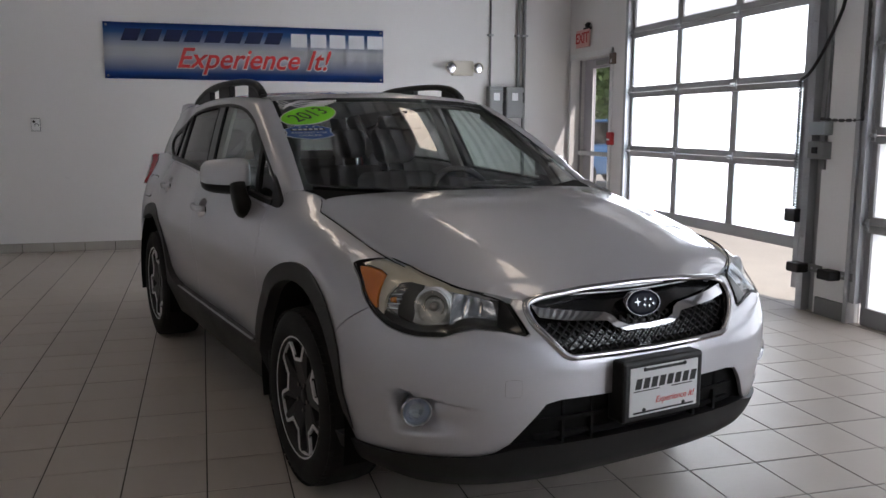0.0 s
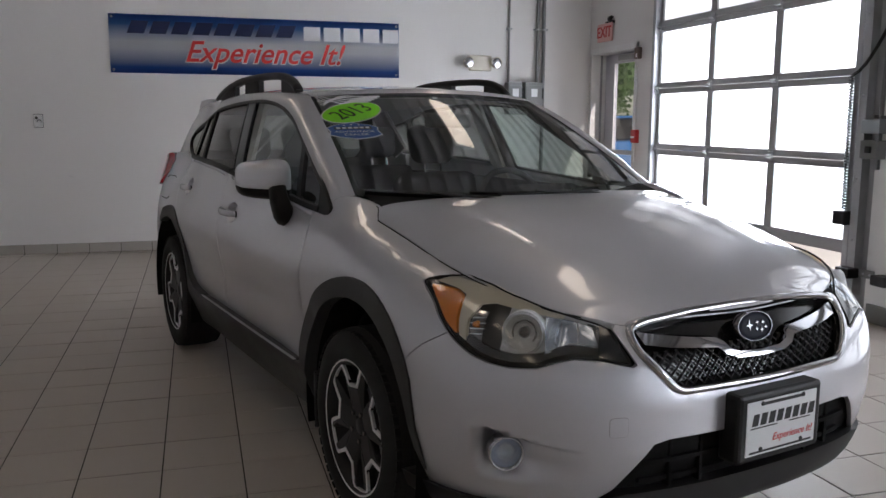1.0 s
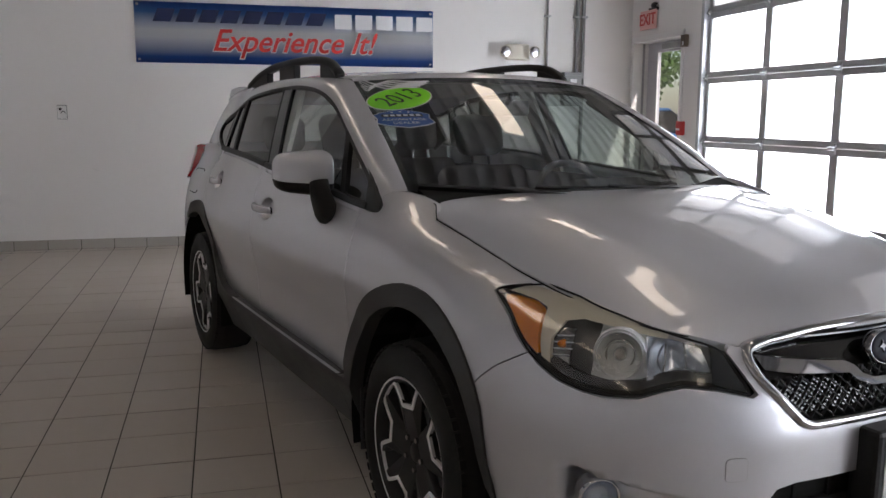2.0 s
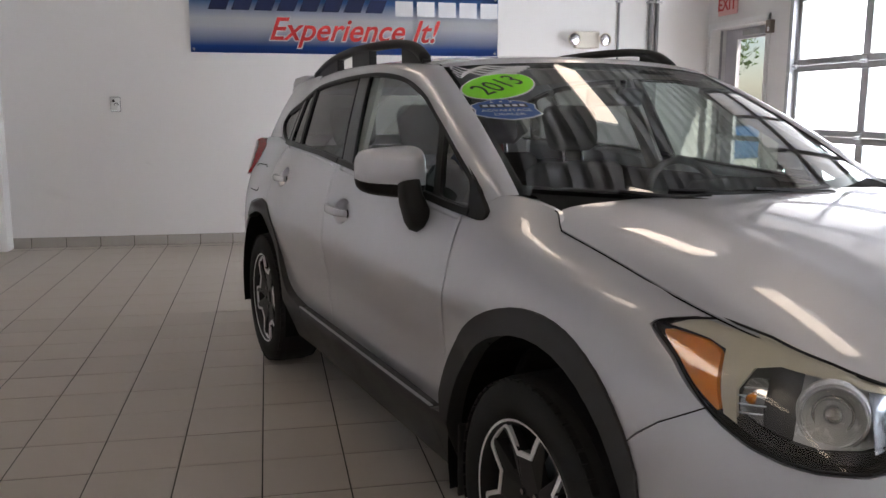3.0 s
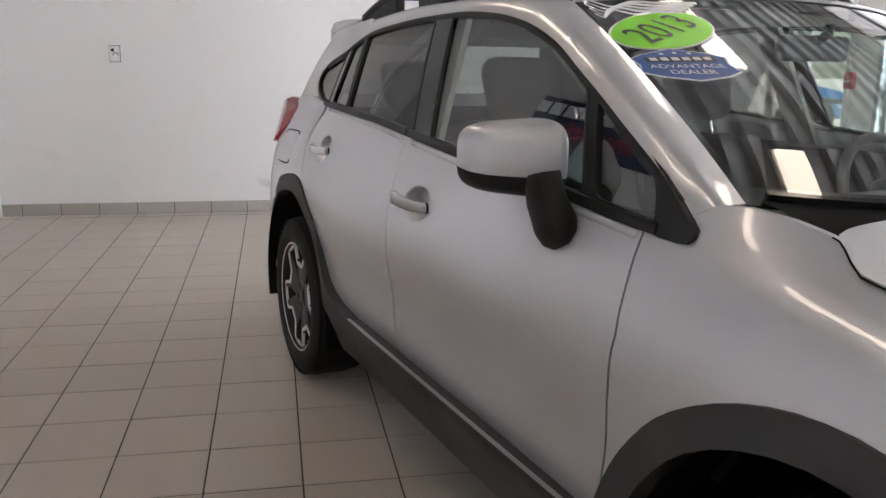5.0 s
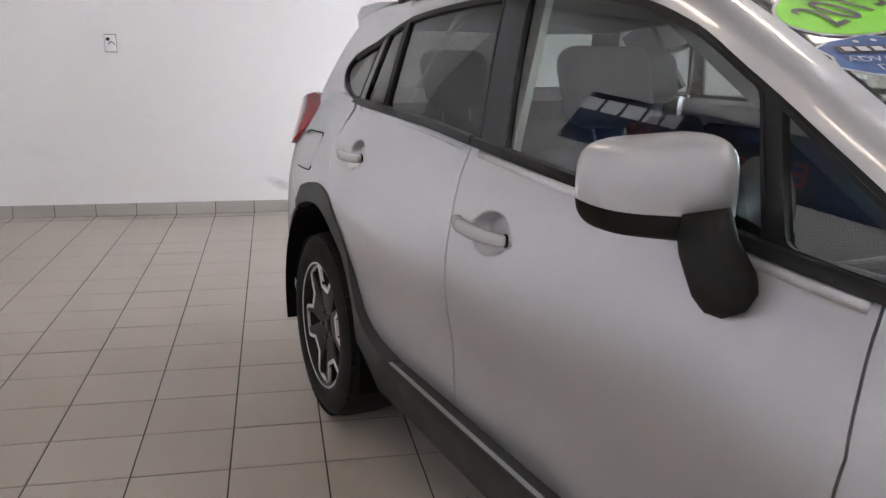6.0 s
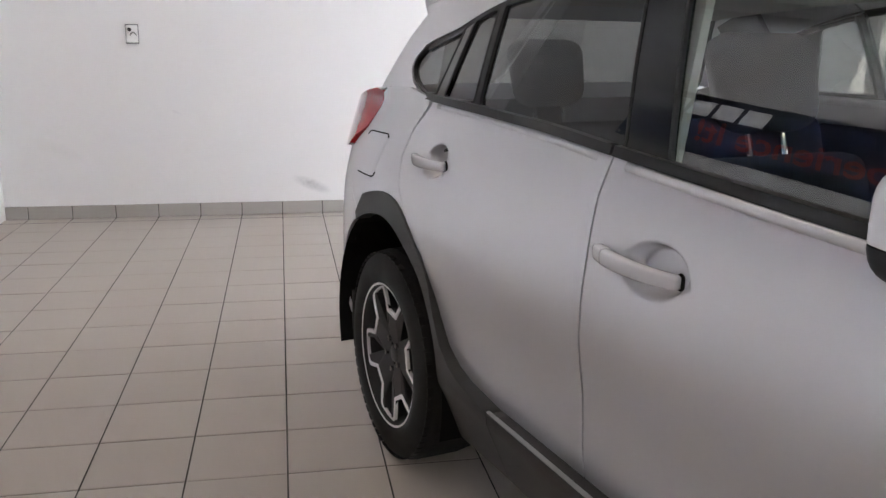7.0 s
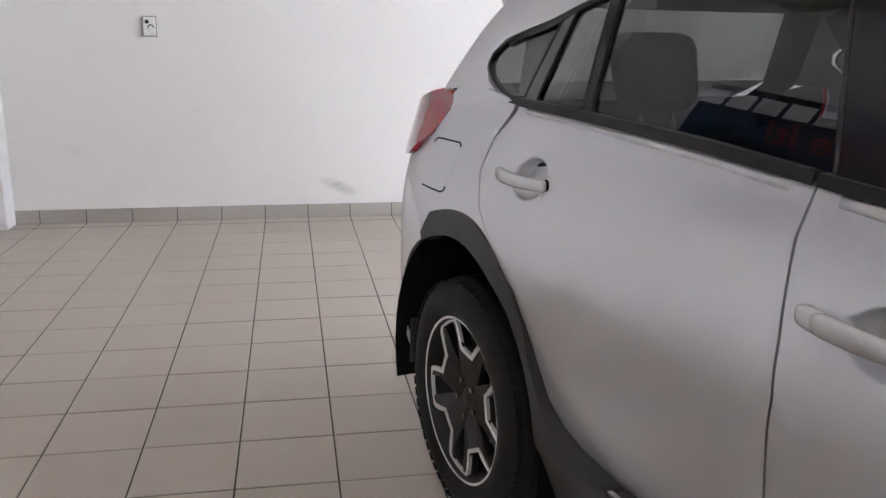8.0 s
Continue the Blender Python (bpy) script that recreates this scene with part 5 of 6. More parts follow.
# ---- wheels ----
def build_wheel():
    w = new("wheel")
    tyre = lathe([(0.224, -0.098), (0.236, -0.111), (0.266, -0.118), (0.300, -0.113), (0.325, -0.100), (0.336, -0.080), (0.339, -0.045), (0.339, 0.045), (0.336, 0.080), (0.325, 0.100), (0.300, 0.113), (0.266, 0.118), (0.236, 0.111), (0.224, 0.098)], 64)
    t = part("tyre", tyre, RUBBER, w, "black rubber tyre", True)
    tb = bmesh.new()
    for k in range(60):
        for j, y in enumerate((-0.088, -0.045, 0.0, 0.045, 0.088)):
            m = pose(0, 0, 0, 0, 6 * k + 3 * (j % 2), 0) @ pose(0, y, 0.3375 if abs(y) < 0.08 else 0.3305)
            box_into(tb, -0.013, -0.018, -0.004, 0.013, 0.018, 0.0010, m)
    part("tread", tb, RUBBER, t)
    part("rim", lathe([(0.218, 0.10), (0.215, -0.02), (0.222, -0.085), (0.232, -0.100), (0.235, -0.104), (0.229, -0.106), (0.2235, -0.100), (0.215, -0.080), (0.195, -0.02), (0.15, 0.01), (0.06, 0.015), (0.0, 0.015)], 60), DARKALLOY, w, "dark painted rim barrel", True)
    part("rim_lip", lathe([(0.2300, -0.1045), (0.2345, -0.1065), (0.2300, -0.1085), (0.2255, -0.1065)], 60), ALLOY, w, smooth=True)
    # five forked spokes: dark stem, two dark arms, bright machined edge
    face = -0.088
    stem = [(-0.036, 0.03), (-0.038, 0.09), (-0.034, 0.120), (-0.062, 0.155), (-0.102, 0.190), (-0.092, 0.198), (-0.078, 0.204), (-0.050, 0.170), (-0.026, 0.138), (0.026, 0.138), (0.050, 0.170), (0.078, 0.204), (0.092, 0.198), (0.102, 0.190), (0.062, 0.155), (0.034, 0.120), (0.038, 0.09), (0.036, 0.03)]
    for k in range(5):
        bm = bmesh.new()
        rings = []
        for y, s in ((face - 0.004, 1.0), (face + 0.028, 1.0)):
            rings.append([bm.verts.new((x * (1.0 if y < face else 1.12), y + (0.018 * max(0, 1 - r / 0.13)), r)) for x, r in stem])
        bm.faces.new(rings[0])
        bm.faces.new(rings[1][::-1])
        for i in range(len(stem)):
            j = (i + 1) % len(stem)
            bm.faces.new((rings[0][i], rings[1][i], rings[1][j], rings[0][j]))
        bmesh.ops.triangulate(bm, faces=[f for f in bm.faces if len(f.verts) > 4])
        bmesh.ops.recalc_face_normals(bm, faces=bm.faces[:])
        bmesh.ops.transform(bm, matrix=pose(0, 0, 0, 0, 180 + 72 * k, 0), verts=bm.verts[:])
        bmesh.ops.scale(bm, vec=(1.05, 1, 1.05), verts=bm.verts[:])
        sp = part("spoke", bm, DARKALLOY, w, "dark forked spoke")
        line = []
        for a in (36, 32, 28, 24.5):
            line.append((0.2115 * math.sin(radians(-a)), 0.2115 * math.cos(radians(-a))))
        line += [(-0.070, 0.188), (-0.048, 0.160), (-0.031, 0.134), (0.031, 0.134), (0.048, 0.160), (0.070, 0.188)]
        for a in (24.5, 28, 32, 36):
            line.append((0.2115 * math.sin(radians(a)), 0.2115 * math.cos(radians(a))))
        bm = bmesh.new()
        prev = None
        for i, (x, r) in enumerate(line):
            a = Vector(line[max(i - 1, 0)])
            b = Vector(line[min(i + 1, len(line) - 1)])
            d = (b - a).normalized()
            nn = Vector((-d.y, d.x)) * 0.0060
            c = Vector((x, r))
            cur = [bm.verts.new((*(c + nn).to_tuple()[:1], face - 0.006, (c + nn).y)), bm.verts.new(((c - nn).x, face - 0.006, (c - nn).y)), bm.verts.new(((c - nn).x, face + 0.004, (c - nn).y)), bm.verts.new(((c + nn).x, face + 0.004, (c + nn).y))]
            if prev:
                for q in range(4):
                    bm.faces.new((prev[q], prev[(q + 1) % 4], cur[(q + 1) % 4], cur[q]))
            prev = cur
        bmesh.ops.recalc_face_normals(bm, faces=bm.faces[:])
        bmesh.ops.transform(bm, matrix=pose(0, 0, 0, 0, 180 + 72 * k, 0), verts=bm.verts[:])
        bmesh.ops.scale(bm, vec=(1.05, 1, 1.05), verts=bm.verts[:])
        part("machined_edge", bm, ALLOY, sp, "bright machined edge")
    part("hub", lathe([(0.0, -0.082), (0.026, -0.082), (0.030, -0.078), (0.034, -0.068), (0.075, -0.064), (0.078, -0.03)], 30), DARKALLOY, w, smooth=True)
    for k in range(5):
        a = radians(72 * k + 90)
        part("wheel_nut", lathe([(0, -0.090), (0.008, -0.089), (0.0095, -0.062)], 8, "y", (0.052 * math.cos(a), 0, 0.052 * math.sin(a))), CHROME, w)
    part("brake_disc", lathe([(0.06, -0.01), (0.14, -0.012), (0.14, 0.012), (0.06, 0.01)], 36), STEEL, w, "steel brake disc")
    return w


wheel = build_wheel()
wheel.parent = CAR
wheel.matrix_basis = pose(-AXLE, -TRACK, RADIUS) @ pose(0, 0, 0, 0, -30, 0)
for x, y, turn, roll in ((AXLE, -TRACK, 0, 27), (AXLE, TRACK, 180, 40), (-AXLE, TRACK, 180, 10)):
    copy_thing(wheel, pose(x, y, RADIUS, 0, 0, turn) @ pose(0, 0, 0, 0, roll, 0))

# ---- lamps, grille, plate ----
SMOKE = mat("lamp_housing", (0.10, 0.10, 0.105), 0.25, 0.3)
BOWL = mat("bright_reflector", (0.74, 0.77, 0.82), 0.26, 0.15, vary=0.15, scale=40)
BLUECHROME = mat("bluish_reflector", (0.50, 0.57, 0.70), 0.16, 0.75, vary=0.15, scale=30)
CREAM = mat("hazed_plastic", (0.66, 0.62, 0.51), 0.4, coat=0.3, vary=0.08, scale=10)
BLUE = mat("emblem_blue", (0.006, 0.008, 0.020), 0.5, spec=0.2)
PLATEWHITE = mat("plate_white", (0.72, 0.73, 0.74), 0.35)


def on_nose(s, z, deep, mirror):
    q = skin(s, z, deep)
    return Vector((q.x, -q.y if mirror else q.y, q.z))


def facing(s, z, mirror, deep=0.0, lift=0.0):
    """A pose on the nose skin whose local y points inward and z up."""
    q = on_nose(s, z, deep, mirror)
    _, n = outline(s)
    d = Vector((n.x, -n.y if mirror else n.y, lift)).normalized()
    m = (-d).to_track_quat("Y", "Z").to_matrix().to_4x4()
    return Matrix.Translation(q) @ m


def ring_line(poly, deep, mirror, step=0.02, f=None):
    return [on_nose(s, z, deep, mirror) for s, z in refine(poly, step)]


for mirror in (False, True):
    hl = part("headlamp", panel(widen(LAMP_OUT, -0.002), flank, 0.02, 0.055, 0.0, mirror), SMOKE, CAR, "clear headlamp with amber corner")
    part("lens", panel(widen(LAMP_OUT, -0.004), flank, 0.02, 0.002, 0.0, mirror), LENS, hl, "clear hazed lens")
    edge = ring_line(rounded(LAMP_OUT, 0.012, 3), 0.003, mirror)
    part("seal", sweep(edge, [(-0.0024, -0.003), (0.0024, -0.003), (0.0024, 0.0024), (-0.0024, 0.0024)], closed=True, up=(0.7, 0.7 if mirror else -0.7, 0.1)), BLACK, hl, "black edge seal")
    # amber corner, pale hazed band above, black inner tip
    part("amber_reflector", panel(rounded([(0.894, 0.889), (0.80, 0.882), (0.756, 0.870), (0.734, 0.826), (0.708, 0.781), (0.755, 0.807), (0.815, 0.842), (0.878, 0.876)], 0.012, 3), flank, 0.02, 0.010, 0.012, mirror), AMBER, hl, "amber corner reflector")
    part("hazed_band", panel([(0.892, 0.896), (0.86, 0.911), (0.792, 0.917), (0.68, 0.904), (0.552, 0.878), (0.44, 0.846), (0.45, 0.836), (0.56, 0.856), (0.64, 0.866), (0.684, 0.858), (0.698, 0.820), (0.680, 0.770), (0.705, 0.781), (0.726, 0.822), (0.755, 0.876), (0.80, 0.886)], flank, 0.02, 0.014, 0.012, mirror), CREAM, hl, "yellowed plastic band")
    part("inner_tip", panel([(0.372, 0.822), (0.356, 0.812), (0.328, 0.732), (0.376, 0.749), (0.385, 0.755)], flank, 0.02, 0.001, 0.01, mirror), GLOSSBLACK, hl, "gloss black inner tip")
    part("inner_bezel", panel([(0.60, 0.858), (0.54, 0.862), (0.46, 0.840), (0.388, 0.818), (0.374, 0.768), (0.44, 0.768), (0.50, 0.748), (0.565, 0.745), (0.60, 0.752)], flank, 0.02, 0.048, 0.01, mirror), BOWL, hl, "bright lamp bezel")
    # indicator pocket
    pocket = part("side_reflector", panel(rounded([(0.690, 0.842), (0.652, 0.844), (0.650, 0.800), (0.640, 0.762), (0.672, 0.764), (0.690, 0.800)], 0.014, 3), flank, 0.012, 0.026, 0.01, mirror), CHROME, hl, "bright side pocket with ribs")
    for k in range(5):
        z = 0.772 + 0.0135 * k
        a, b = 0.676 + 0.024 * math.sin(math.pi * (k + 1.2) / 6.5), 0.652 - 0.006 * math.sin(math.pi * k / 4)
        part("rib", sweep([on_nose(a + (b - a) * j / 4, z + 0.003 * j / 4, 0.021 + 0.006 * j / 4, mirror) for j in range(5)], circle(0.0015, 6), up=(0, 0, 1)), BOWL, pocket)
    m = facing(0.672, 0.812, mirror, 0.020)
    bm = lathe([(0.0, -0.010), (0.007, -0.007), (0.008, 0.0), (0.008, 0.02)], 14)
    bmesh.ops.transform(bm, matrix=m, verts=bm.verts[:])
    part("bulb", bm, AMBER, hl, "amber bulb", True)
    # main bowl with its clear dome and ring
    m = facing(0.545, 0.800, mirror, 0.038, 0.10)
    for name, prof, material, lab in (
        ("shroud", [(0.062, 0.020), (0.060, -0.012), (0.0565, -0.014), (0.0565, 0.020)], BOWL, "pale projector shroud"),
        ("main_bowl", [(0.052, -0.018), (0.050, -0.006), (0.040, 0.012), (0.020, 0.024), (0.0, 0.028)], BOWL, "bright round reflector"),
        ("bowl_ring", [(0.0510, -0.015), (0.0530, -0.018), (0.0550, -0.015), (0.0530, -0.012), (0.0510, -0.015)], BOWL, "thin pale ring"),
        ("shield", [(0.0, -0.012), (0.012, -0.010), (0.016, -0.002), (0.016, 0.022)], CHROME, ""),
        ("inner_ring", [(0.030, 0.004), (0.033, -0.002), (0.036, 0.004), (0.033, 0.010), (0.030, 0.004)], CHROME, ""),
        ("dome", [(0.052, -0.014), (0.042, -0.021), (0.022, -0.026), (0.0, -0.028)], LENS, "clear dome"),
    ):
        bm = lathe(prof, 32)
        bmesh.ops.transform(bm, matrix=m, verts=bm.verts[:])
        part(name, bm, material, hl, lab, True)
    # high beam bowl towards the middle of the car, with two facet lines, and the black bezel below
    part("inner_reflector", panel([(0.492, 0.842), (0.44, 0.832), (0.386, 0.816), (0.380, 0.772), (0.44, 0.776), (0.492, 0.756)], lambda s, z, d: skin(s, z, 0.010 + d + 0.034 * math.sin(math.pi * min(max((s - 0.380) / 0.112, 0), 1)) * math.sin(math.pi * min(max((z - 0.745) / 0.105, 0), 1))), 0.010, 0.0, 0.006, mirror), BLUECHROME, hl, "bluish concave reflector")
    for a, b in ((0.462, 0.452), (0.422, 0.414)):
        part("facet", sweep([on_nose(a + (b - a) * j / 6, 0.768 + 0.056 * j / 6, 0.030 - 0.012 * math.sin(math.pi * j / 6), mirror) for j in range(7)], circle(0.0022, 6), up=(0.7, 0.7, 0.1)), CHROME, hl)
    part("lower_bezel", panel([(0.378, 0.751), (0.432, 0.759), (0.47, 0.751), (0.504, 0.737), (0.56, 0.734), (0.60, 0.739), (0.648, 0.753), (0.690, 0.773), (0.676, 0.786), (0.640, 0.770), (0.60, 0.758), (0.56, 0.751), (0.504, 0.756), (0.47, 0.770), (0.432, 0.776), (0.381, 0.769)], flank, 0.015, 0.016, 0.012, mirror), GLOSSBLACK, hl, "gloss black lower bezel")
    # fog lamp
    fog = part("fog_lamp", lathe([(0.041, -0.006), (0.0445, -0.022), (0.0475, -0.018), (0.049, -0.004), (0.047, 0.03)], 32), CHROME, CAR, "round fog lamp with chrome ring", True)
    m = Matrix.Translation((2.062, (1 if mirror else -1) * 0.752, 0.492)) @ Vector((-0.92, 0.38 if not mirror else -0.38, 0)).to_track_quat("Y", "Z").to_matrix().to_4x4()
    fog.matrix_basis = m
    part("bowl", lathe([(0.042, -0.008), (0.037, 0.010), (0.022, 0.024), (0.0, 0.028)], 28), BLUECHROME, fog, smooth=True)
    part("glass", lathe([(0.0415, -0.008), (0.034, -0.015), (0.018, -0.019), (0.0, -0.020)], 28), LENS, fog, "clear fog lamp glass", True)

# tow cover and fuel flap: thin raised outlines
TOW = rounded([(0.338, 0.545), (0.372, 0.545), (0.372, 0.598), (0.338, 0.598)], 0.010, 4)
part("tow_cover", panel(TOW, flank, 0.015, -0.0015, 0.004), SILVER, CAR, "small square tow hook cover")
part("tow_seam", sweep(ring_line(TOW, 0.0, False, 0.012), [(-0.0008, -0.0014), (0.0008, -0.0014), (0.0008, 0.0008), (-0.0008, 0.0008)], closed=True, up=(1, -0.3, 0)), GREYBOX, CAR)
FLAP = rounded([(4.032, 0.885), (4.175, 0.885), (4.195, 1.018), (4.045, 1.018)], 0.03, 5)
part("fuel_flap", panel(FLAP, flank, 0.025, -0.0004, 0.001), SILVER, CAR, "silver fuel filler flap")
for run in ([(4.184, 1.006), (4.176, 1.0175), (4.162, 1.0195), (4.05, 1.0185), (4.037, 1.008)], [(4.160, 0.886), (4.10, 0.8835), (4.045, 0.8835), (4.031, 0.890), (4.029, 0.900)]):
    part("flap_seam", sweep([on_nose(s, z, -0.0008, False) for s, z in run], circle(0.0024, 6), up=(0, -1, 0.2)), WELL, CAR)


# grille: black backing, diamond mesh, chrome frame, wing bar and oval emblem
def both(pts):
    return pts + [(-s, z) for s, z in pts[::-1] if s > 1e-6]


GR = both([(0.0, 0.842), (0.15, 0.838), (0.27, 0.826), (0.312, 0.812), (0.305, 0.762), (0.242, 0.662), (0.225, 0.652), (0.0, 0.646)])
GR = [p for i, p in enumerate(GR) if p != GR[i - 1]]
grille = part("grille", panel(GR, nose, 0.03, 0.035, 0.0), GLOSSBLACK, CAR, "black mesh grille with chrome frame")
line = [nose(s, z, -0.006) for s, z in refine(rounded(GR, 0.02, 3), 0.02)]
part("grille_frame", sweep(line, [(-0.011, -0.030), (0.010, -0.030), (0.012, -0.004), (0.004, 0.006), (-0.008, 0.004), (-0.012, -0.004)], closed=True, up=(1, 0, 0.15)), CHROME, grille, "chrome frame", True)
bm = bmesh.new()
for k in range(-20, 21):
    for lean in (-1, 1):
        pts = []
        for j in range(9):
            z = 0.655 + 0.092 * j / 8
            s = k * 0.0245 + lean * (z - 0.70) * 0.85
            lim = 0.232 + (z - 0.655) * 0.66
            if abs(s) < lim:
                pts.append(nose(s, z, 0.022))
        for a, b in zip(pts, pts[1:]):
            d = (b - a)
            side = d.cross(Vector((1, 0, 0))).normalized() * 0.0011
            q = [a - side, b - side, b + side, a + side]
            f = [bm.verts.new(c) for c in q]
            g = [bm.verts.new(c - Vector((0.008, 0, 0))) for c in q]
            bm.faces.new(f)
            bm.faces.new((f[0], g[0], g[1], f[1]))
            bm.faces.new((f[2], g[2], g[3], f[3]))
part("mesh", bm, BLACK, grille, "black diamond mesh")
for sgn in (-1, 1):
    top = [(0.296, 0.803), (0.24, 0.790), (0.17, 0.777), (0.115, 0.769), (0.096, 0.757), (0.084, 0.738), (0.06, 0.726), (0.0, 0.722)]
    low = [(0.0, 0.706), (0.068, 0.710), (0.098, 0.724), (0.115, 0.744), (0.17, 0.751), (0.23, 0.759), (0.285, 0.772)]
    poly = [(sgn * s, z) for s, z in top + low]
    part("wing_bar", panel(poly, nose, 0.015, 0.002, 0.02), CHROME, grille, "chrome wing bar")
M = Matrix.Translation(nose(0, 0.782, -0.006)) @ Vector((-1, 0, -0.25)).to_track_quat("Y", "Z").to_matrix().to_4x4()


def oval(prof, n=48):
    bm = lathe(prof, n)
    bmesh.ops.scale(bm, vec=(1.72, 1, 1), verts=bm.verts[:])
    bmesh.ops.transform(bm, matrix=M, verts=bm.verts[:])
    return bm


emblem = part("emblem", oval([(0.0, -0.006), (0.030, -0.006), (0.040, -0.002), (0.042, 0.02)]), BLUE, CAR, "oval dark blue emblem with chrome edge", True)
part("emblem_edge", oval([(0.0400, -0.006), (0.0415, -0.009), (0.0435, -0.006), (0.0435, 0.02)]), DULLCHROME, emblem, smooth=True)
for x, z, r in ((-0.026, 0.004, 0.016), (0.006, 0.010, 0.008), (0.030, 0.008, 0.008), (0.040, -0.006, 0.008), (0.022, -0.012, 0.008), (0.002, -0.008, 0.008)):
    outl = []
    for k in range(8):
        a, rr = math.pi * k / 4, r if k % 2 == 0 else r * 0.3
        outl.append((x + rr * math.cos(a), z + rr * math.sin(a)))
    bm = prism(outl, -0.010, -0.005)
    bmesh.ops.transform(bm, matrix=M, verts=bm.verts[:])
    part("emblem_mark", bm, DULLCHROME, emblem)

# lower intake and lip
INT = both([(0.0, 0.528), (0.25, 0.532), (0.29, 0.52), (0.365, 0.39), (0.41, 0.34), (0.30, 0.30), (0.0, 0.30)])
INT = [p for i, p in enumerate(INT) if p != INT[i - 1]]
intake = part("lower_intake", panel(INT, nose, 0.03, 0.06, 0.0), WELL, CAR, "black lower air intake")
for z in (0.40, 0.455):
    pts = [nose(-0.30 + 0.60 * k / 24, z, 0.035) for k in range(25)]
    part("slat", sweep(pts, [(-0.020, -0.006), (0.012, -0.006), (0.012, 0.006), (-0.020, 0.006)]), WELL, intake)
for s in (-0.235, -0.16, 0.16, 0.235):
    q = nose(s, 0.44, 0.03)
    part("strut", box(q.x - 0.02, q.y - 0.006, 0.37, q.x + 0.012, q.y + 0.006, 0.515, 0.002), WELL, intake)
LIP = [(-0.92, 0.318), (-0.80, 0.328), (-0.60, 0.342), (-0.42, 0.352), (-0.34, 0.378), (0.0, 0.372), (0.34, 0.378), (0.42, 0.352), (0.60, 0.342), (0.80, 0.328), (0.92, 0.318), (0.92, 0.26), (0.60, 0.225), (0.0, 0.225), (-0.60, 0.225), (-0.92, 0.26)]
part("front_lip", panel(LIP, nose, 0.03, -0.014, 0.05), BLACK, CAR, "dark grained front lip")

# number plate in a thick black frame; the lettering is bars and one slogan
PU = 2.300
pl = part("number_plate", box(PU - 0.035, -0.172, 0.428, PU + 0.040, 0.172, 0.628, 0.012), BLACK, CAR, "dealer plate in a thick black frame")
part("plate_sheet", box(PU + 0.038, -0.145, 0.450, PU + 0.0425, 0.145, 0.606, 0.001), PLATEWHITE, pl, "white printed dealer plate")
X = PU + 0.0425
INK = mat("black_ink", (0.015, 0.015, 0.016), 0.4)
for k in range(8):
    bm = bmesh.new()
    y = -0.122 + k * 0.0335
    f = [bm.verts.new((X + 0.0006, -0.0 + y + a, 0.553 + b)) for a, b in ((-0.004, -0.017), (0.021, -0.017), (0.028, 0.017), (0.003, 0.017))]
    bm.faces.new(f)
    part("name_bar", bm, INK, pl, "black bar in place of a letter")
for y0, y1, z0, z1 in ((-0.09, 0.09, 0.592, 0.601), (-0.13, -0.02, 0.528, 0.531), (0.03, 0.12, 0.528, 0.531), (-0.13, 0.13, 0.456, 0.462)):
    part("small_print", box(X - 0.001, y0, z0, X + 0.0012, y1, z1), INK, pl)
for y in (-0.085, 0.085):
    part("screw", lathe([(0, 0.004), (0.006, 0.003), (0.007, 0)], 10, "x", (X, y, 0.598)), INK, pl)
    part("screw", lathe([(0, 0.004), (0.006, 0.003), (0.007, 0)], 10, "x", (X, y, 0.466)), INK, pl)
bm = text_mesh("Experience It!", 0.030, 0.0004, 0.3)
bmesh.ops.transform(bm, matrix=Matrix.Translation((X + 0.0012, 0.045, 0.492)) @ pose(0, 0, 0, 90, 0, 90), verts=bm.verts[:])
part("slogan", bm, SCRIPT, pl, "small red slanted slogan")

# ---- windscreen dress: stickers, wipers ----
GREEN = mat("green_vinyl", (0.24, 0.80, 0.02), 0.4, vary=0.02)
CREST = mat("blue_vinyl", (0.03, 0.10, 0.32), 0.4)


def on_screen(x, p, out=0.003):
    a = screen(x + 0.01, p) - screen(x - 0.01, p)
    b = screen(x, p + 0.01) - screen(x, p - 0.01)
    n = a.cross(b).normalized()
    if n.z < 0:
        n = -n
    return screen(x, p) + n * out, a.normalized(), b.normalized(), n


def decal(outl, x, p, turn, material, name, label, out=0.003, owner=CAR):
    """Lay a flat outline, in metres, on the windscreen, bent with it."""
    bm = bmesh.new()
    c, s = math.cos(radians(turn)), math.sin(radians(turn))
    pts = refine(outl, 0.02)
    vs, _, fs, _, _, _ = delaunay_2d_cdt([Vector(q) for q in pts], [(i, (i + 1) % len(pts)) for i in range(len(pts))], [], 1, 1e-6)
    made = []
    for v in vs:
        a, b = v.x * c - v.y * s, v.x * s + v.y * c
        made.append(bm.verts.new(on_screen(x + a / 0.65, p + b / 0.98, out)[0]))
    for f in fs:
        bm.faces.new([made[i] for i in f])
    bm.normal_update()
    return part(name, bm, material, owner, label)


def ellipse(a, b, n=40):
    return [(a * math.cos(2 * math.pi * k / n), b * math.sin(2 * math.pi * k / n)) for k in range(n)]


def decal_text(body, size, x, p, turn, material, owner, label, out=0.0045, wide=1.0):
    bm = text_mesh(body, size, 0.0)
    c, s = math.cos(radians(turn)), math.sin(radians(turn))
    for v in bm.verts:
        a, b = v.co.x * wide * c - v.co.y * s, v.co.x * wide * s + v.co.y * c
        v.co = on_screen(x + a / 0.65, p + b / 0.98, out)[0]
    return part("lettering", bm, material, owner, label)


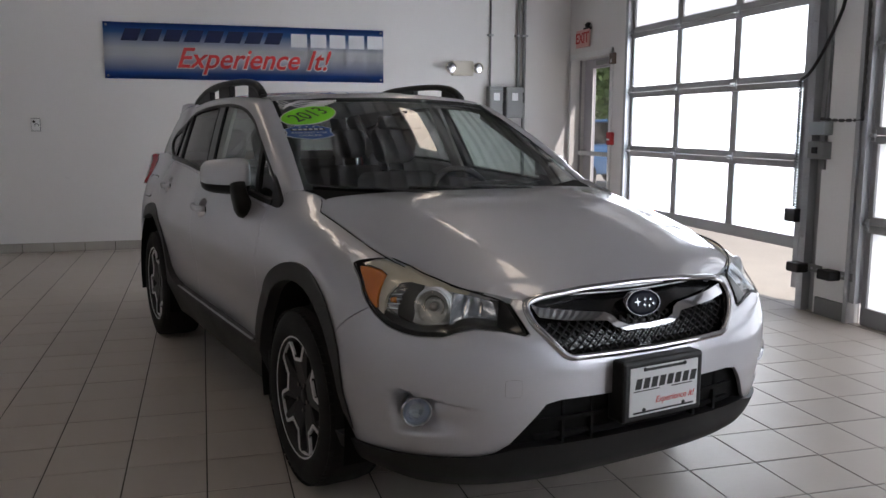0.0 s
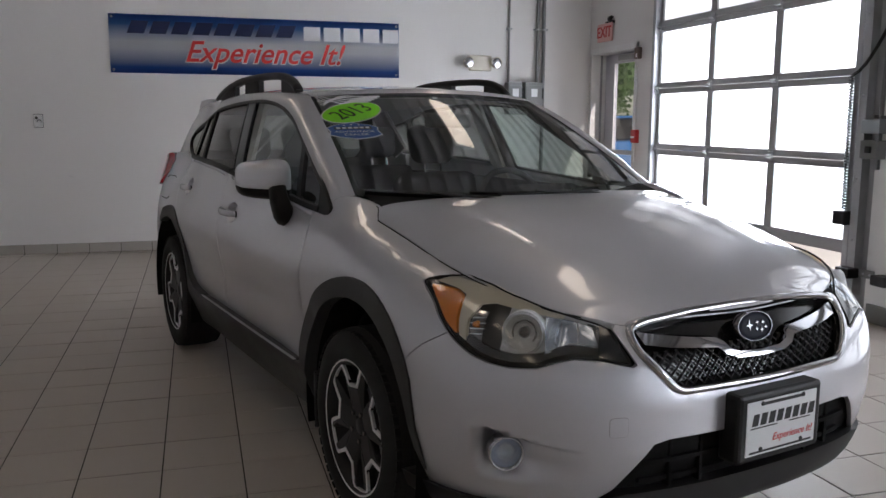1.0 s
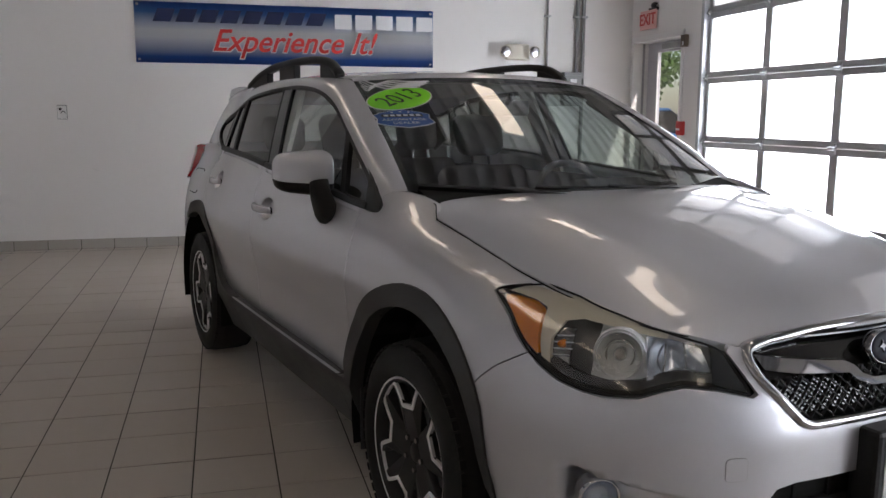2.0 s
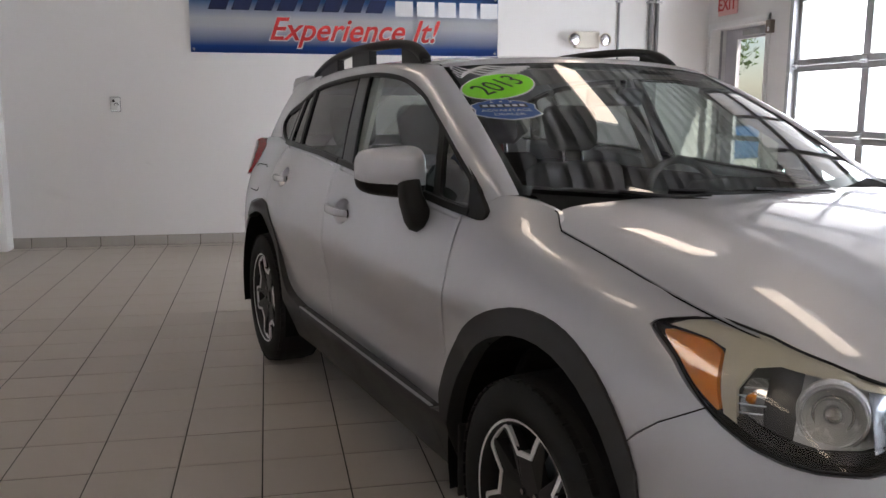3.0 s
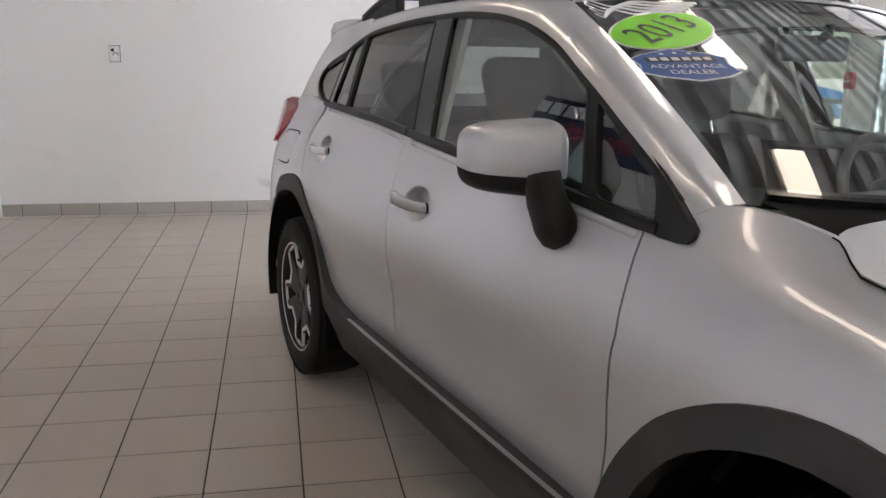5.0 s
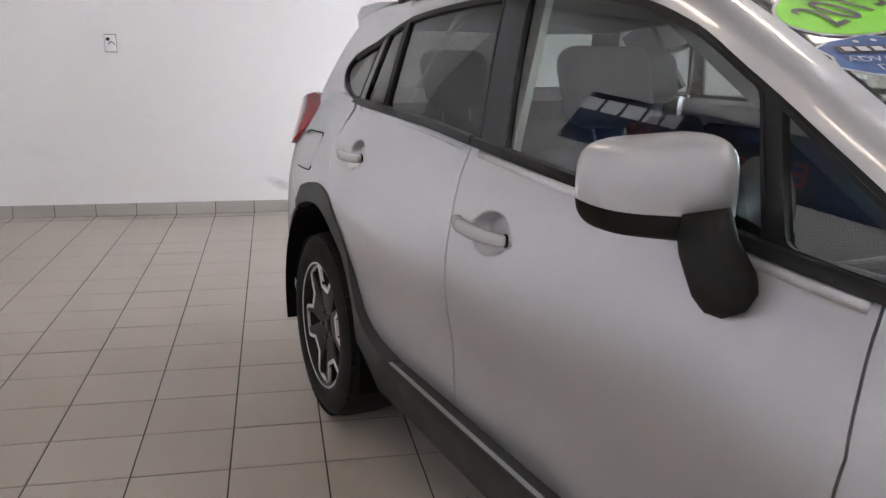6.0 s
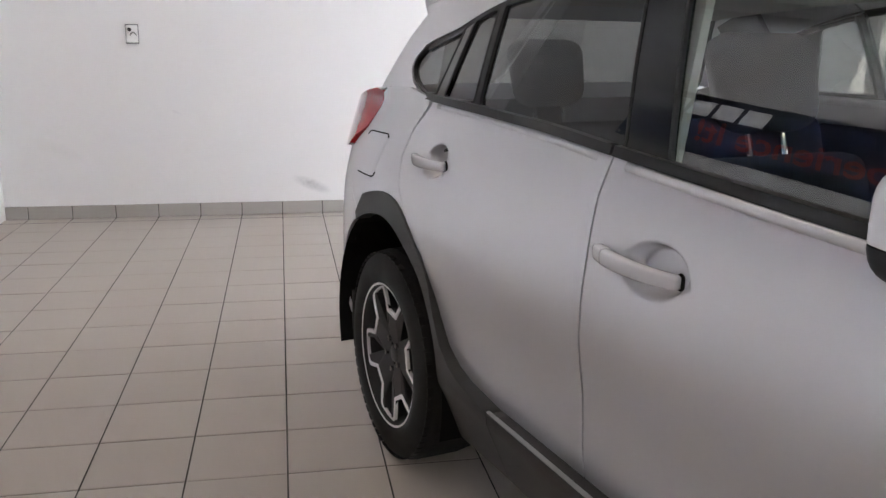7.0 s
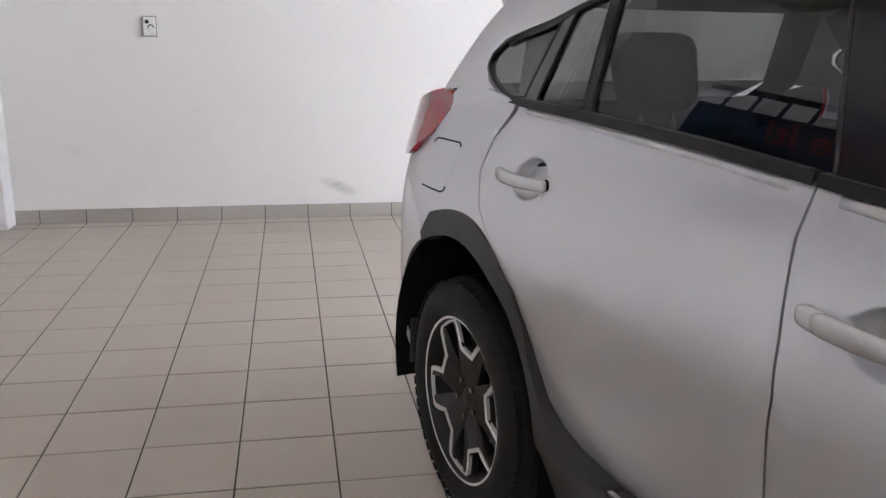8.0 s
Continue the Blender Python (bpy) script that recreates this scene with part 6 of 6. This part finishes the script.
yr = decal(ellipse(0.148, 0.092), -0.785, 0.745, 32, GREEN, "year_sticker", "lime green oval sticker reading 2013")
decal(ellipse(0.1535, 0.0975), -0.785, 0.745, 32, PLATEWHITE, "sticker_edge", "", 0.002, yr)
decal_text("2013", 0.125, -0.785, 0.745, 32, INK, yr, "black numerals reading 2013", wide=0.82)
SHIELD = [(0.86 * a, 1.05 * b) for a, b in [(-0.115, 0.030), (-0.08, 0.052), (0.0, 0.075), (0.08, 0.052), (0.115, 0.030), (0.105, 0.0), (0.115, -0.035), (0.075, -0.055), (0.0, -0.072), (-0.075, -0.055), (-0.115, -0.035), (-0.105, 0.0)]]
cr = decal(SHIELD, -0.845, 0.548, 0, CREST, "dealer_sticker", "blue shield sticker with white lettering")
decal([(a * 1.05, b * 1.06) for a, b in SHIELD], -0.845, 0.548, 0, PLATEWHITE, "sticker_edge", "", 0.002, cr)
decal([(-0.074, -0.012), (0.074, -0.012), (0.074, 0.014), (-0.074, 0.014)], -0.845, 0.571, 0, INK, "name_panel", "", 0.004, cr)
for k in range(6):
    decal([(-0.008, -0.008), (0.008, -0.008), (0.008, 0.008), (-0.008, 0.008)], -0.845 + (-0.0575 + 0.023 * k) / 0.65, 0.572, 0, PLATEWHITE, "name_bar", "white block in place of a letter", 0.005, cr)
decal_text("ADVANTAGE", 0.026, -0.845, 0.535, 0, PLATEWHITE, cr, "white words reading ADVANTAGE DEALER")
decal_text("DEALER", 0.027, -0.845, 0.506, 0, PLATEWHITE, cr, "")
for k in (-1, 0, 1):
    decal(ellipse(0.005, 0.005, 10), -0.845 + k * 0.03 / 0.65, 0.605 - 0.004 * abs(k), 0, PLATEWHITE, "star_dot", "", 0.0045, cr)
# pale swirl transfer along the top edge
for k in range(5):
    pts = []
    for j in range(36):
        t = j / 35
        pts.append(on_screen(-0.965 + (0.46 - 0.03 * k) * t, 0.930 - 0.016 * k - 0.018 * t + 0.034 * math.sin(13 * t ** 0.7 + 0.8 * k) * (1 - t) ** 1.6, 0.003)[0])
    part("swirl_transfer", sweep(pts, [(-0.0055, -0.0006), (0.0055, -0.0006), (0.0055, 0.0006), (-0.0055, 0.0006)], up=(0.5, 0, 0.9), scales=[0.5 + 0.6 * min(1, 4 * j / 35) for j in range(36)]), PLATEWHITE, CAR, "white swirl transfer on glass")

for x0, p0, x1, p1 in ((-0.26, 0.004, -0.95, 0.006), (0.46, 0.010, -0.42, 0.030)):
    w = part("wiper_blade", sweep([on_screen(x0 + (x1 - x0) * t * 1.0, p0 + 0.015 + (p1 - p0) * t, 0.009)[0] for t in [k / 12 for k in range(13)]], [(-0.004, -0.009), (0.004, -0.009), (0.008, 0.001), (0.002, 0.008), (-0.007, 0.003)]), GLOSSBLACK, CAR, "black wiper blade")
    base_p = on_screen(x0 + 0.10, 0.0, 0.012)[0] + Vector((0.06, 0, -0.03))
    mid_p = on_screen(x0 + (x1 - x0) * 0.55, p0 + 0.02 + (p1 - p0) * 0.55, 0.020)[0]
    part("wiper_arm", sweep([base_p, base_p.lerp(mid_p, 0.3) + Vector((0, 0, 0.014)), mid_p], [(-0.009, -0.004), (0.009, -0.004), (0.006, 0.005), (-0.006, 0.005)], scales=[1.4, 1.1, 0.7]), BLACK, w)
    part("wiper_pivot", lathe([(0.0, 0.022), (0.016, 0.018), (0.020, -0.01)], 16, "z", tuple(base_p)), BLACK, w)

# ---- cabin ----
def seat(u, v, w, tall, name, label):
    st = part(name, box(u - 0.02, v - w / 2, 0.46, u + 0.50, v + w / 2, 0.60, 0.05, 3), SEAT, CAR, label, True)
    bm = box(-0.07, -w / 2, 0.0, 0.07, w / 2, tall, 0.055, 3)
    bmesh.ops.transform(bm, matrix=pose(u, v, 0.55, 0, -16, 0), verts=bm.verts[:])
    part("backrest", bm, SEAT, st, "", True)
    top = Matrix.Translation((u, v, 0.55)) @ pose(0, 0, 0, 0, -16, 0)
    if w > 0.8:
        places = (-0.42, 0.42)
    else:
        places = (0.0,)
    for y in places:
        bm = box(-0.052, -0.122, 0.0, 0.048, 0.122, 0.20, 0.048, 5)
        for q in bm.verts:
            k = q.co.z / 0.20
            q.co.y *= 0.78 + 0.22 * math.sin(min(1.0, 0.25 + k) * math.pi / 2)
            q.co.x -= 0.018 * k * k
        if w < 0.8:
            bmesh.ops.scale(bm, vec=(1.0, 1.16, 1.08), verts=bm.verts[:])
        bmesh.ops.transform(bm, matrix=top @ pose(0.01, y, tall + 0.05, 0, 6, 0), verts=bm.verts[:])
        part("headrest", bm, SEAT, st, "", True)
        for dy in (-0.05, 0.05):
            bm = lathe([(0.007, tall - 0.03), (0.007, tall + 0.08)], 8, "z", (0, y + dy, 0))
            bmesh.ops.transform(bm, matrix=top, verts=bm.verts[:])
            part("headrest_post", bm, CHROME, st)
    return st


seat(-0.16, -0.365, 0.50, 0.55, "front_seat", "dark grey fabric front seat")
seat(-0.16, 0.365, 0.50, 0.55, "front_seat", "dark grey fabric front seat")
seat(-0.95, 0.0, 1.28, 0.55, "rear_seat", "dark grey fabric rear bench")
dash = [(1.08, 1.035), (0.90, 1.055), (0.74, 1.050), (0.64, 1.020), (0.60, 0.93), (0.66, 0.80), (0.62, 0.62), (0.95, 0.55), (1.08, 0.80)]
part("dashboard", prism(dash, -0.69, 0.69, 0.012), CABIN, CAR, "dark plastic dashboard")
bm = prism([(0.80, 1.05), (0.72, 1.085), (0.64, 1.075), (0.60, 1.02), (0.66, 1.0)], 0.20, 0.52, 0.01)
part("instrument_hood", bm, CABIN, CAR)
sw = Matrix.Translation((0.46, 0.365, 0.960)) @ pose(0, 0, 0, 0, -24, 0)
ringp = [sw @ Vector((0, 0.185 * math.cos(2 * math.pi * k / 40), 0.185 * math.sin(2 * math.pi * k / 40))) for k in range(40)]
steer = part("steering_wheel", sweep(ringp, circle(0.016, 8), closed=True, up=tuple((sw.to_3x3() @ Vector((1, 0, 0))).to_tuple())), BLACK, CAR, "black steering wheel", True)
bm = box(-0.02, -0.075, -0.06, 0.05, 0.075, 0.06, 0.03, 3)
bmesh.ops.transform(bm, matrix=sw, verts=bm.verts[:])
part("hub", bm, CABIN, steer, "", True)
for y0, z0, y1, z1 in ((-0.06, 0, -0.18, 0.01), (0.06, 0, 0.18, 0.01), (0, -0.05, 0, -0.18)):
    part("spoke", sweep([sw @ Vector((0.01, y0, z0)), sw @ Vector((0, y1, z1))], [(-0.014, -0.008), (0.014, -0.008), (0.014, 0.008), (-0.014, 0.008)], up=(0.9, 0.1, 0.3)), CABIN, steer)
rv = part("rear_view_mirror", box(0.445, -0.125, 1.335, 0.475, 0.115, 1.400, 0.014, 3), BLACK, CAR, "black rear view mirror", True)
part("mirror_face", box(0.4425, -0.115, 1.343, 0.4445, 0.105, 1.392), CHROME, rv)
part("stem", sweep([(0.47, 0, 1.385), (0.50, 0, 1.405), (0.50, 0, 1.425)], circle(0.012, 8), up=(0, 1, 0)), BLACK, rv)
part("headliner", net(lambda x, p: roof(x * 0.97, 0.02 + 0.96 * p) - Vector((0, 0, 0.045)), 12, 20), LINER, CAR, "pale cloth headliner", True)
part("cabin_floor", box(-1.9, -0.74, 0.30, 0.95, 0.74, 0.42), CABIN, CAR)
for sgn in (-1, 1):
    part("door_card", box(-1.15, min(sgn * 0.735, sgn * 0.765), 0.42, 0.86, max(sgn * 0.735, sgn * 0.765), 1.045, 0.01), CABIN, CAR)
    bm = bmesh.new()
    for u0, z0 in ((-0.20, 1.04), (-0.29, 1.46)):
        c = cabin(u0, z0, 0.045)
        for du in (-0.055, 0.055):
            for dv in (0.0, 0.02):
                bm.verts.new((c.x + du, -sgn * (c.y + dv), c.z))
    bm.verts.ensure_lookup_table()
    v = bm.verts
    for f in ((0, 2, 6, 4), (1, 5, 7, 3), (0, 4, 5, 1), (2, 3, 7, 6)):
        bm.faces.new([v[i] for i in f])
    bmesh.ops.recalc_face_normals(bm, faces=bm.faces[:])
    part("inner_pillar", bm, LINER, CAR, "pale inner door pillar")
    for (u0, z0), (u1, z1), w in (((0.93, 1.05), (0.20, 1.42), 0.03), ((-1.30, 1.15), (-1.42, 1.42), 0.10)):
        a, b = cabin(u0, z0, 0.05), cabin(u1, z1, 0.05)
        part("inner_pillar", sweep([(a.x, -sgn * a.y, a.z), (b.x, -sgn * b.y, b.z)], [(-w, -0.01), (w, -0.01), (w, 0.01), (-w, 0.01)], up=(0, 1, 0.3)), PILLARTRIM, CAR)
part("parcel_back", box(-1.85, -0.60, 0.42, -1.80, 0.60, 1.10), CABIN, CAR)

# the body panels are drawn on a short plan: bring them to true length about the wheels
ahead = spline([(-2.4, -0.0438), (-1.0, -0.013), (0.0, 0.009), (1.0, 0.031), (1.30, 0.035), (1.50, 0.031), (1.65, 0.022), (1.85, 0.008), (2.0, 0.003), (2.4, 0.001)])


def lengthen(ob):
    for c in ob.children:
        kind = c.name.split(".")[0]
        if kind == "wheel":
            continue
        if kind == "fog_lamp":
            c.location.x += float(ahead(c.location.x))
            continue
        co = np.empty(len(c.data.vertices) * 3)
        c.data.vertices.foreach_get("co", co)
        co[0::3] += ahead(co[0::3])
        c.data.vertices.foreach_set("co", co)
        c.data.update()
        lengthen(c)


lengthen(CAR)

# ---- outdoors seen through the exit door ----
LEAF = mat("leaves", (0.07, 0.13, 0.03), 0.6, vary=0.35, scale=3, grain=0.2)
BARK = mat("bark", (0.12, 0.09, 0.06), 0.9, vary=0.2, bump=0.5)
rng = random.Random(11)
for tx, ty, th in ((9.5, 23.0, 5.0), (12.5, 27.5, 6.0), (15.0, 33.0, 6.5)):
    tree = thing("tree", pose(tx, ty, -0.012), "leafy green tree standing beyond the sunlit forecourt", "tree", "trees outside")
    trunk = part("trunk", sweep([(0, 0, 0), (0.05, 0.02, th * 0.3), (-0.03, 0.05, th * 0.6), (0.0, 0.0, th * 0.85)], circle(0.14, 8), up=(1, 0, 0), scales=[1.2, 0.9, 0.6, 0.25]), BARK, tree)
    for k in range(6):
        a, z = k * 1.05, th * (0.35 + 0.07 * k)
        part("limb", sweep([(0, 0, z), (0.7 * math.cos(a), 0.7 * math.sin(a), z + 0.5), (1.3 * math.cos(a), 1.3 * math.sin(a), z + 0.8)], circle(0.05, 6), up=(0, 0.1, 1), scales=[1, 0.7, 0.3]), BARK, trunk)
    vs, fs = [], []
    for k in range(2600):
        d = Vector((rng.gauss(0, 1), rng.gauss(0, 1), rng.gauss(0, 1))).normalized()
        r = rng.uniform(0.45, 1.0) * (1 + 0.25 * math.sin(3 * d.x + 5 * d.z))
        c = Vector((d.x * 1.7 * r, d.y * 1.7 * r, th * 0.62 + d.z * th * 0.42 * r))
        a = Vector((rng.gauss(0, 1), rng.gauss(0, 1), rng.gauss(0, 1))).normalized() * 0.11
        b = a.cross(d).normalized() * 0.07
        i = len(vs)
        vs += [c - a, c + b, c + a, c - b]
        fs.append((i, i + 1, i + 2, i + 3))
    me = bpy.data.meshes.new("crown")
    me.from_pydata(vs, [], fs)
    me.materials.append(LEAF)
    new("crown", me).parent = tree

# a parked car outside, simple but shaped
def parked_car(m, paint, label):
    c = thing("parked_car", m, label, "car", "cars parked outside")
    body = [(-2.1, 0.35), (-2.15, 0.75), (-1.9, 0.95), (0.9, 1.0), (1.9, 0.85), (2.15, 0.6), (2.1, 0.32)]
    part("body", prism(body, -0.86, 0.86, 0.06), paint, c, "", True)
    cab = [(-1.75, 0.95), (-1.35, 1.42), (0.1, 1.46), (0.95, 1.0)]
    part("cabin", prism(cab, -0.72, 0.72, 0.05), GLOSSBLACK, c, "dark glazed cabin")
    part("roof", prism([(-1.35, 1.42), (-1.25, 1.47), (0.0, 1.50), (0.15, 1.45)], -0.68, 0.68, 0.01), paint, c)
    for x in (-1.3, 1.3):
        for y in (-0.80, 0.80):
            part("wheel", lathe([(0.0, -0.09), (0.20, -0.10), (0.31, -0.09), (0.33, 0.0), (0.31, 0.09), (0.20, 0.10), (0.0, 0.09)], 24, "y", (x, y, 0.33)), RUBBER, c, "dark wheel", True)


parked_car(pose(6.9, 16.5, 0, 0, 0, 20), mat("blue_paint", (0.02, 0.12, 0.30), 0.3, 0.2, coat=1.0), "blue parked car outside on the sunlit forecourt")

# ---- floor tiles and skirting, piece by piece ----
floor = tagged(part("floor", box(LEFT, FRONT, -0.10, RIGHT, BACK, -0.003), GROUT), "grey-beige square floor tiles with dark joints", "floor", kind="structure")


def tile_mesh(name, wx, wy, h, material):
    bm = bmesh.new()
    c = 0.003
    lo = [bm.verts.new((x, y, -h)) for x, y in ((-wx, -wy), (wx, -wy), (wx, wy), (-wx, wy))]
    mi = [bm.verts.new((v.co.x, v.co.y, -0.0012)) for v in lo]
    up = [bm.verts.new((v.co.x * (1 - c / wx), v.co.y * (1 - c / wy), 0)) for v in lo]
    for a, b in ((lo, mi), (mi, up)):
        for i in range(4):
            bm.faces.new((a[i], a[(i + 1) % 4], b[(i + 1) % 4], b[i]))
    bm.faces.new(up)
    bm.normal_update()
    me = bpy.data.meshes.new(name)
    bm.to_mesh(me)
    bm.free()
    me.materials.append(material)
    return me


HALF_TILE = PITCH / 2 - 0.0027
tile = tile_mesh("tile", HALF_TILE, HALF_TILE, 0.003, TILE)
rng = random.Random(4)
rest_v, rest_f = [], []
i0, i1 = math.floor((LEFT + 2.202) / PITCH), math.ceil((RIGHT + 2.202) / PITCH)
j0, j1 = math.floor((FRONT - 5.21) / PITCH), math.ceil((BACK - 5.21) / PITCH)
near = 0
for i in range(i0, i1):
    for j in range(j0, j1):
        x, y = -2.202 + (i + 0.5) * PITCH, 5.21 + (j + 0.5) * PITCH
        if x - 0.16 < LEFT or x + 0.16 > RIGHT or y + 0.16 > BACK or y - 0.16 < FRONT:
            wx0, wx1 = max(x - HALF_TILE, LEFT + 0.002), min(x + HALF_TILE, RIGHT - 0.002)
            wy0, wy1 = max(y - HALF_TILE, FRONT + 0.002), min(y + HALF_TILE, BACK - 0.002)
            if wx1 - wx0 < 0.01 or wy1 - wy0 < 0.01:
                continue
            k = len(rest_v)
            rest_v += [(wx0, wy0, 0), (wx1, wy0, 0), (wx1, wy1, 0), (wx0, wy1, 0)]
            rest_f.append((k, k + 1, k + 2, k + 3))
        elif -4.1 < x < -1.3 and 2.4 < y < 6.1 and near < 300 or (0.2 < x < 2.2 and 0.6 < y < 4.0 and near < 300):
            ob = new("tile", tile)
            ob.parent = floor
            ob.location = (x, y, rng.uniform(-0.0006, 0.0004))
            ob.rotation_euler = (rng.uniform(-0.0012, 0.0012), rng.uniform(-0.0012, 0.0012), 0)
            near += 1
        else:
            k = len(rest_v)
            h, dz, c = HALF_TILE, rng.uniform(-0.0006, 0.0004), 0.003
            for a, b in ((h, -0.003), (h, -0.0012), (h - c, 0)):
                rest_v += [(x - a, y - a, b + dz), (x + a, y - a, b + dz), (x + a, y + a, b + dz), (x - a, y + a, b + dz)]
            for r in (0, 4):
                for q in range(4):
                    rest_f.append((k + r + q, k + r + (q + 1) % 4, k + r + 4 + (q + 1) % 4, k + r + 4 + q))
            rest_f.append((k + 8, k + 9, k + 10, k + 11))
me = bpy.data.meshes.new("far_tiles")
me.from_pydata(rest_v, [], rest_f)
me.materials.append(TILE)
far = new("far_tiles", me)
far.parent = floor
tagged(far, kind="stuff")

base = tagged(part("baseboard", box(-4.205, BACK - 0.006, 0, RIGHT, BACK - 0.001, 0.097), GROUT), "grey-beige tiled skirting along the wall foot", "baseboard", kind="structure")
sk = tile_mesh("skirting_tile", HALF_TILE, 0.0475, 0.004, SKIRT)
for i in range(i0, i1):
    x = -2.202 + (i + 0.5) * PITCH
    if -4.37 < x < -4.05:
        cut = tile_mesh("cut_tile", (x + HALF_TILE + 4.203) / 2, 0.0475, 0.004, SKIRT)
        ob = new("tile", cut)
        ob.parent = base
        ob.matrix_basis = pose((x + HALF_TILE - 4.203) / 2, BACK - 0.010, 0.0490, 90, 0, 0)
    elif x - 0.153 > -4.21 and x + 0.16 < RIGHT:
        ob = new("tile", sk)
        ob.parent = base
        ob.matrix_basis = pose(x, BACK - 0.010, 0.0490, 90, 0, 0)
for sx, side in ((LEFT, 1), (RIGHT, -1)):
    tagged(part("baseboard", box(min(sx, sx + side * 0.01), FRONT if side > 0 else 8.60, 0, max(sx, sx + side * 0.01), 8.79 if side > 0 else BACK - 0.02, 0.097), SKIRT), "grey-beige tiled skirting along the side wall", "baseboard", kind="structure")
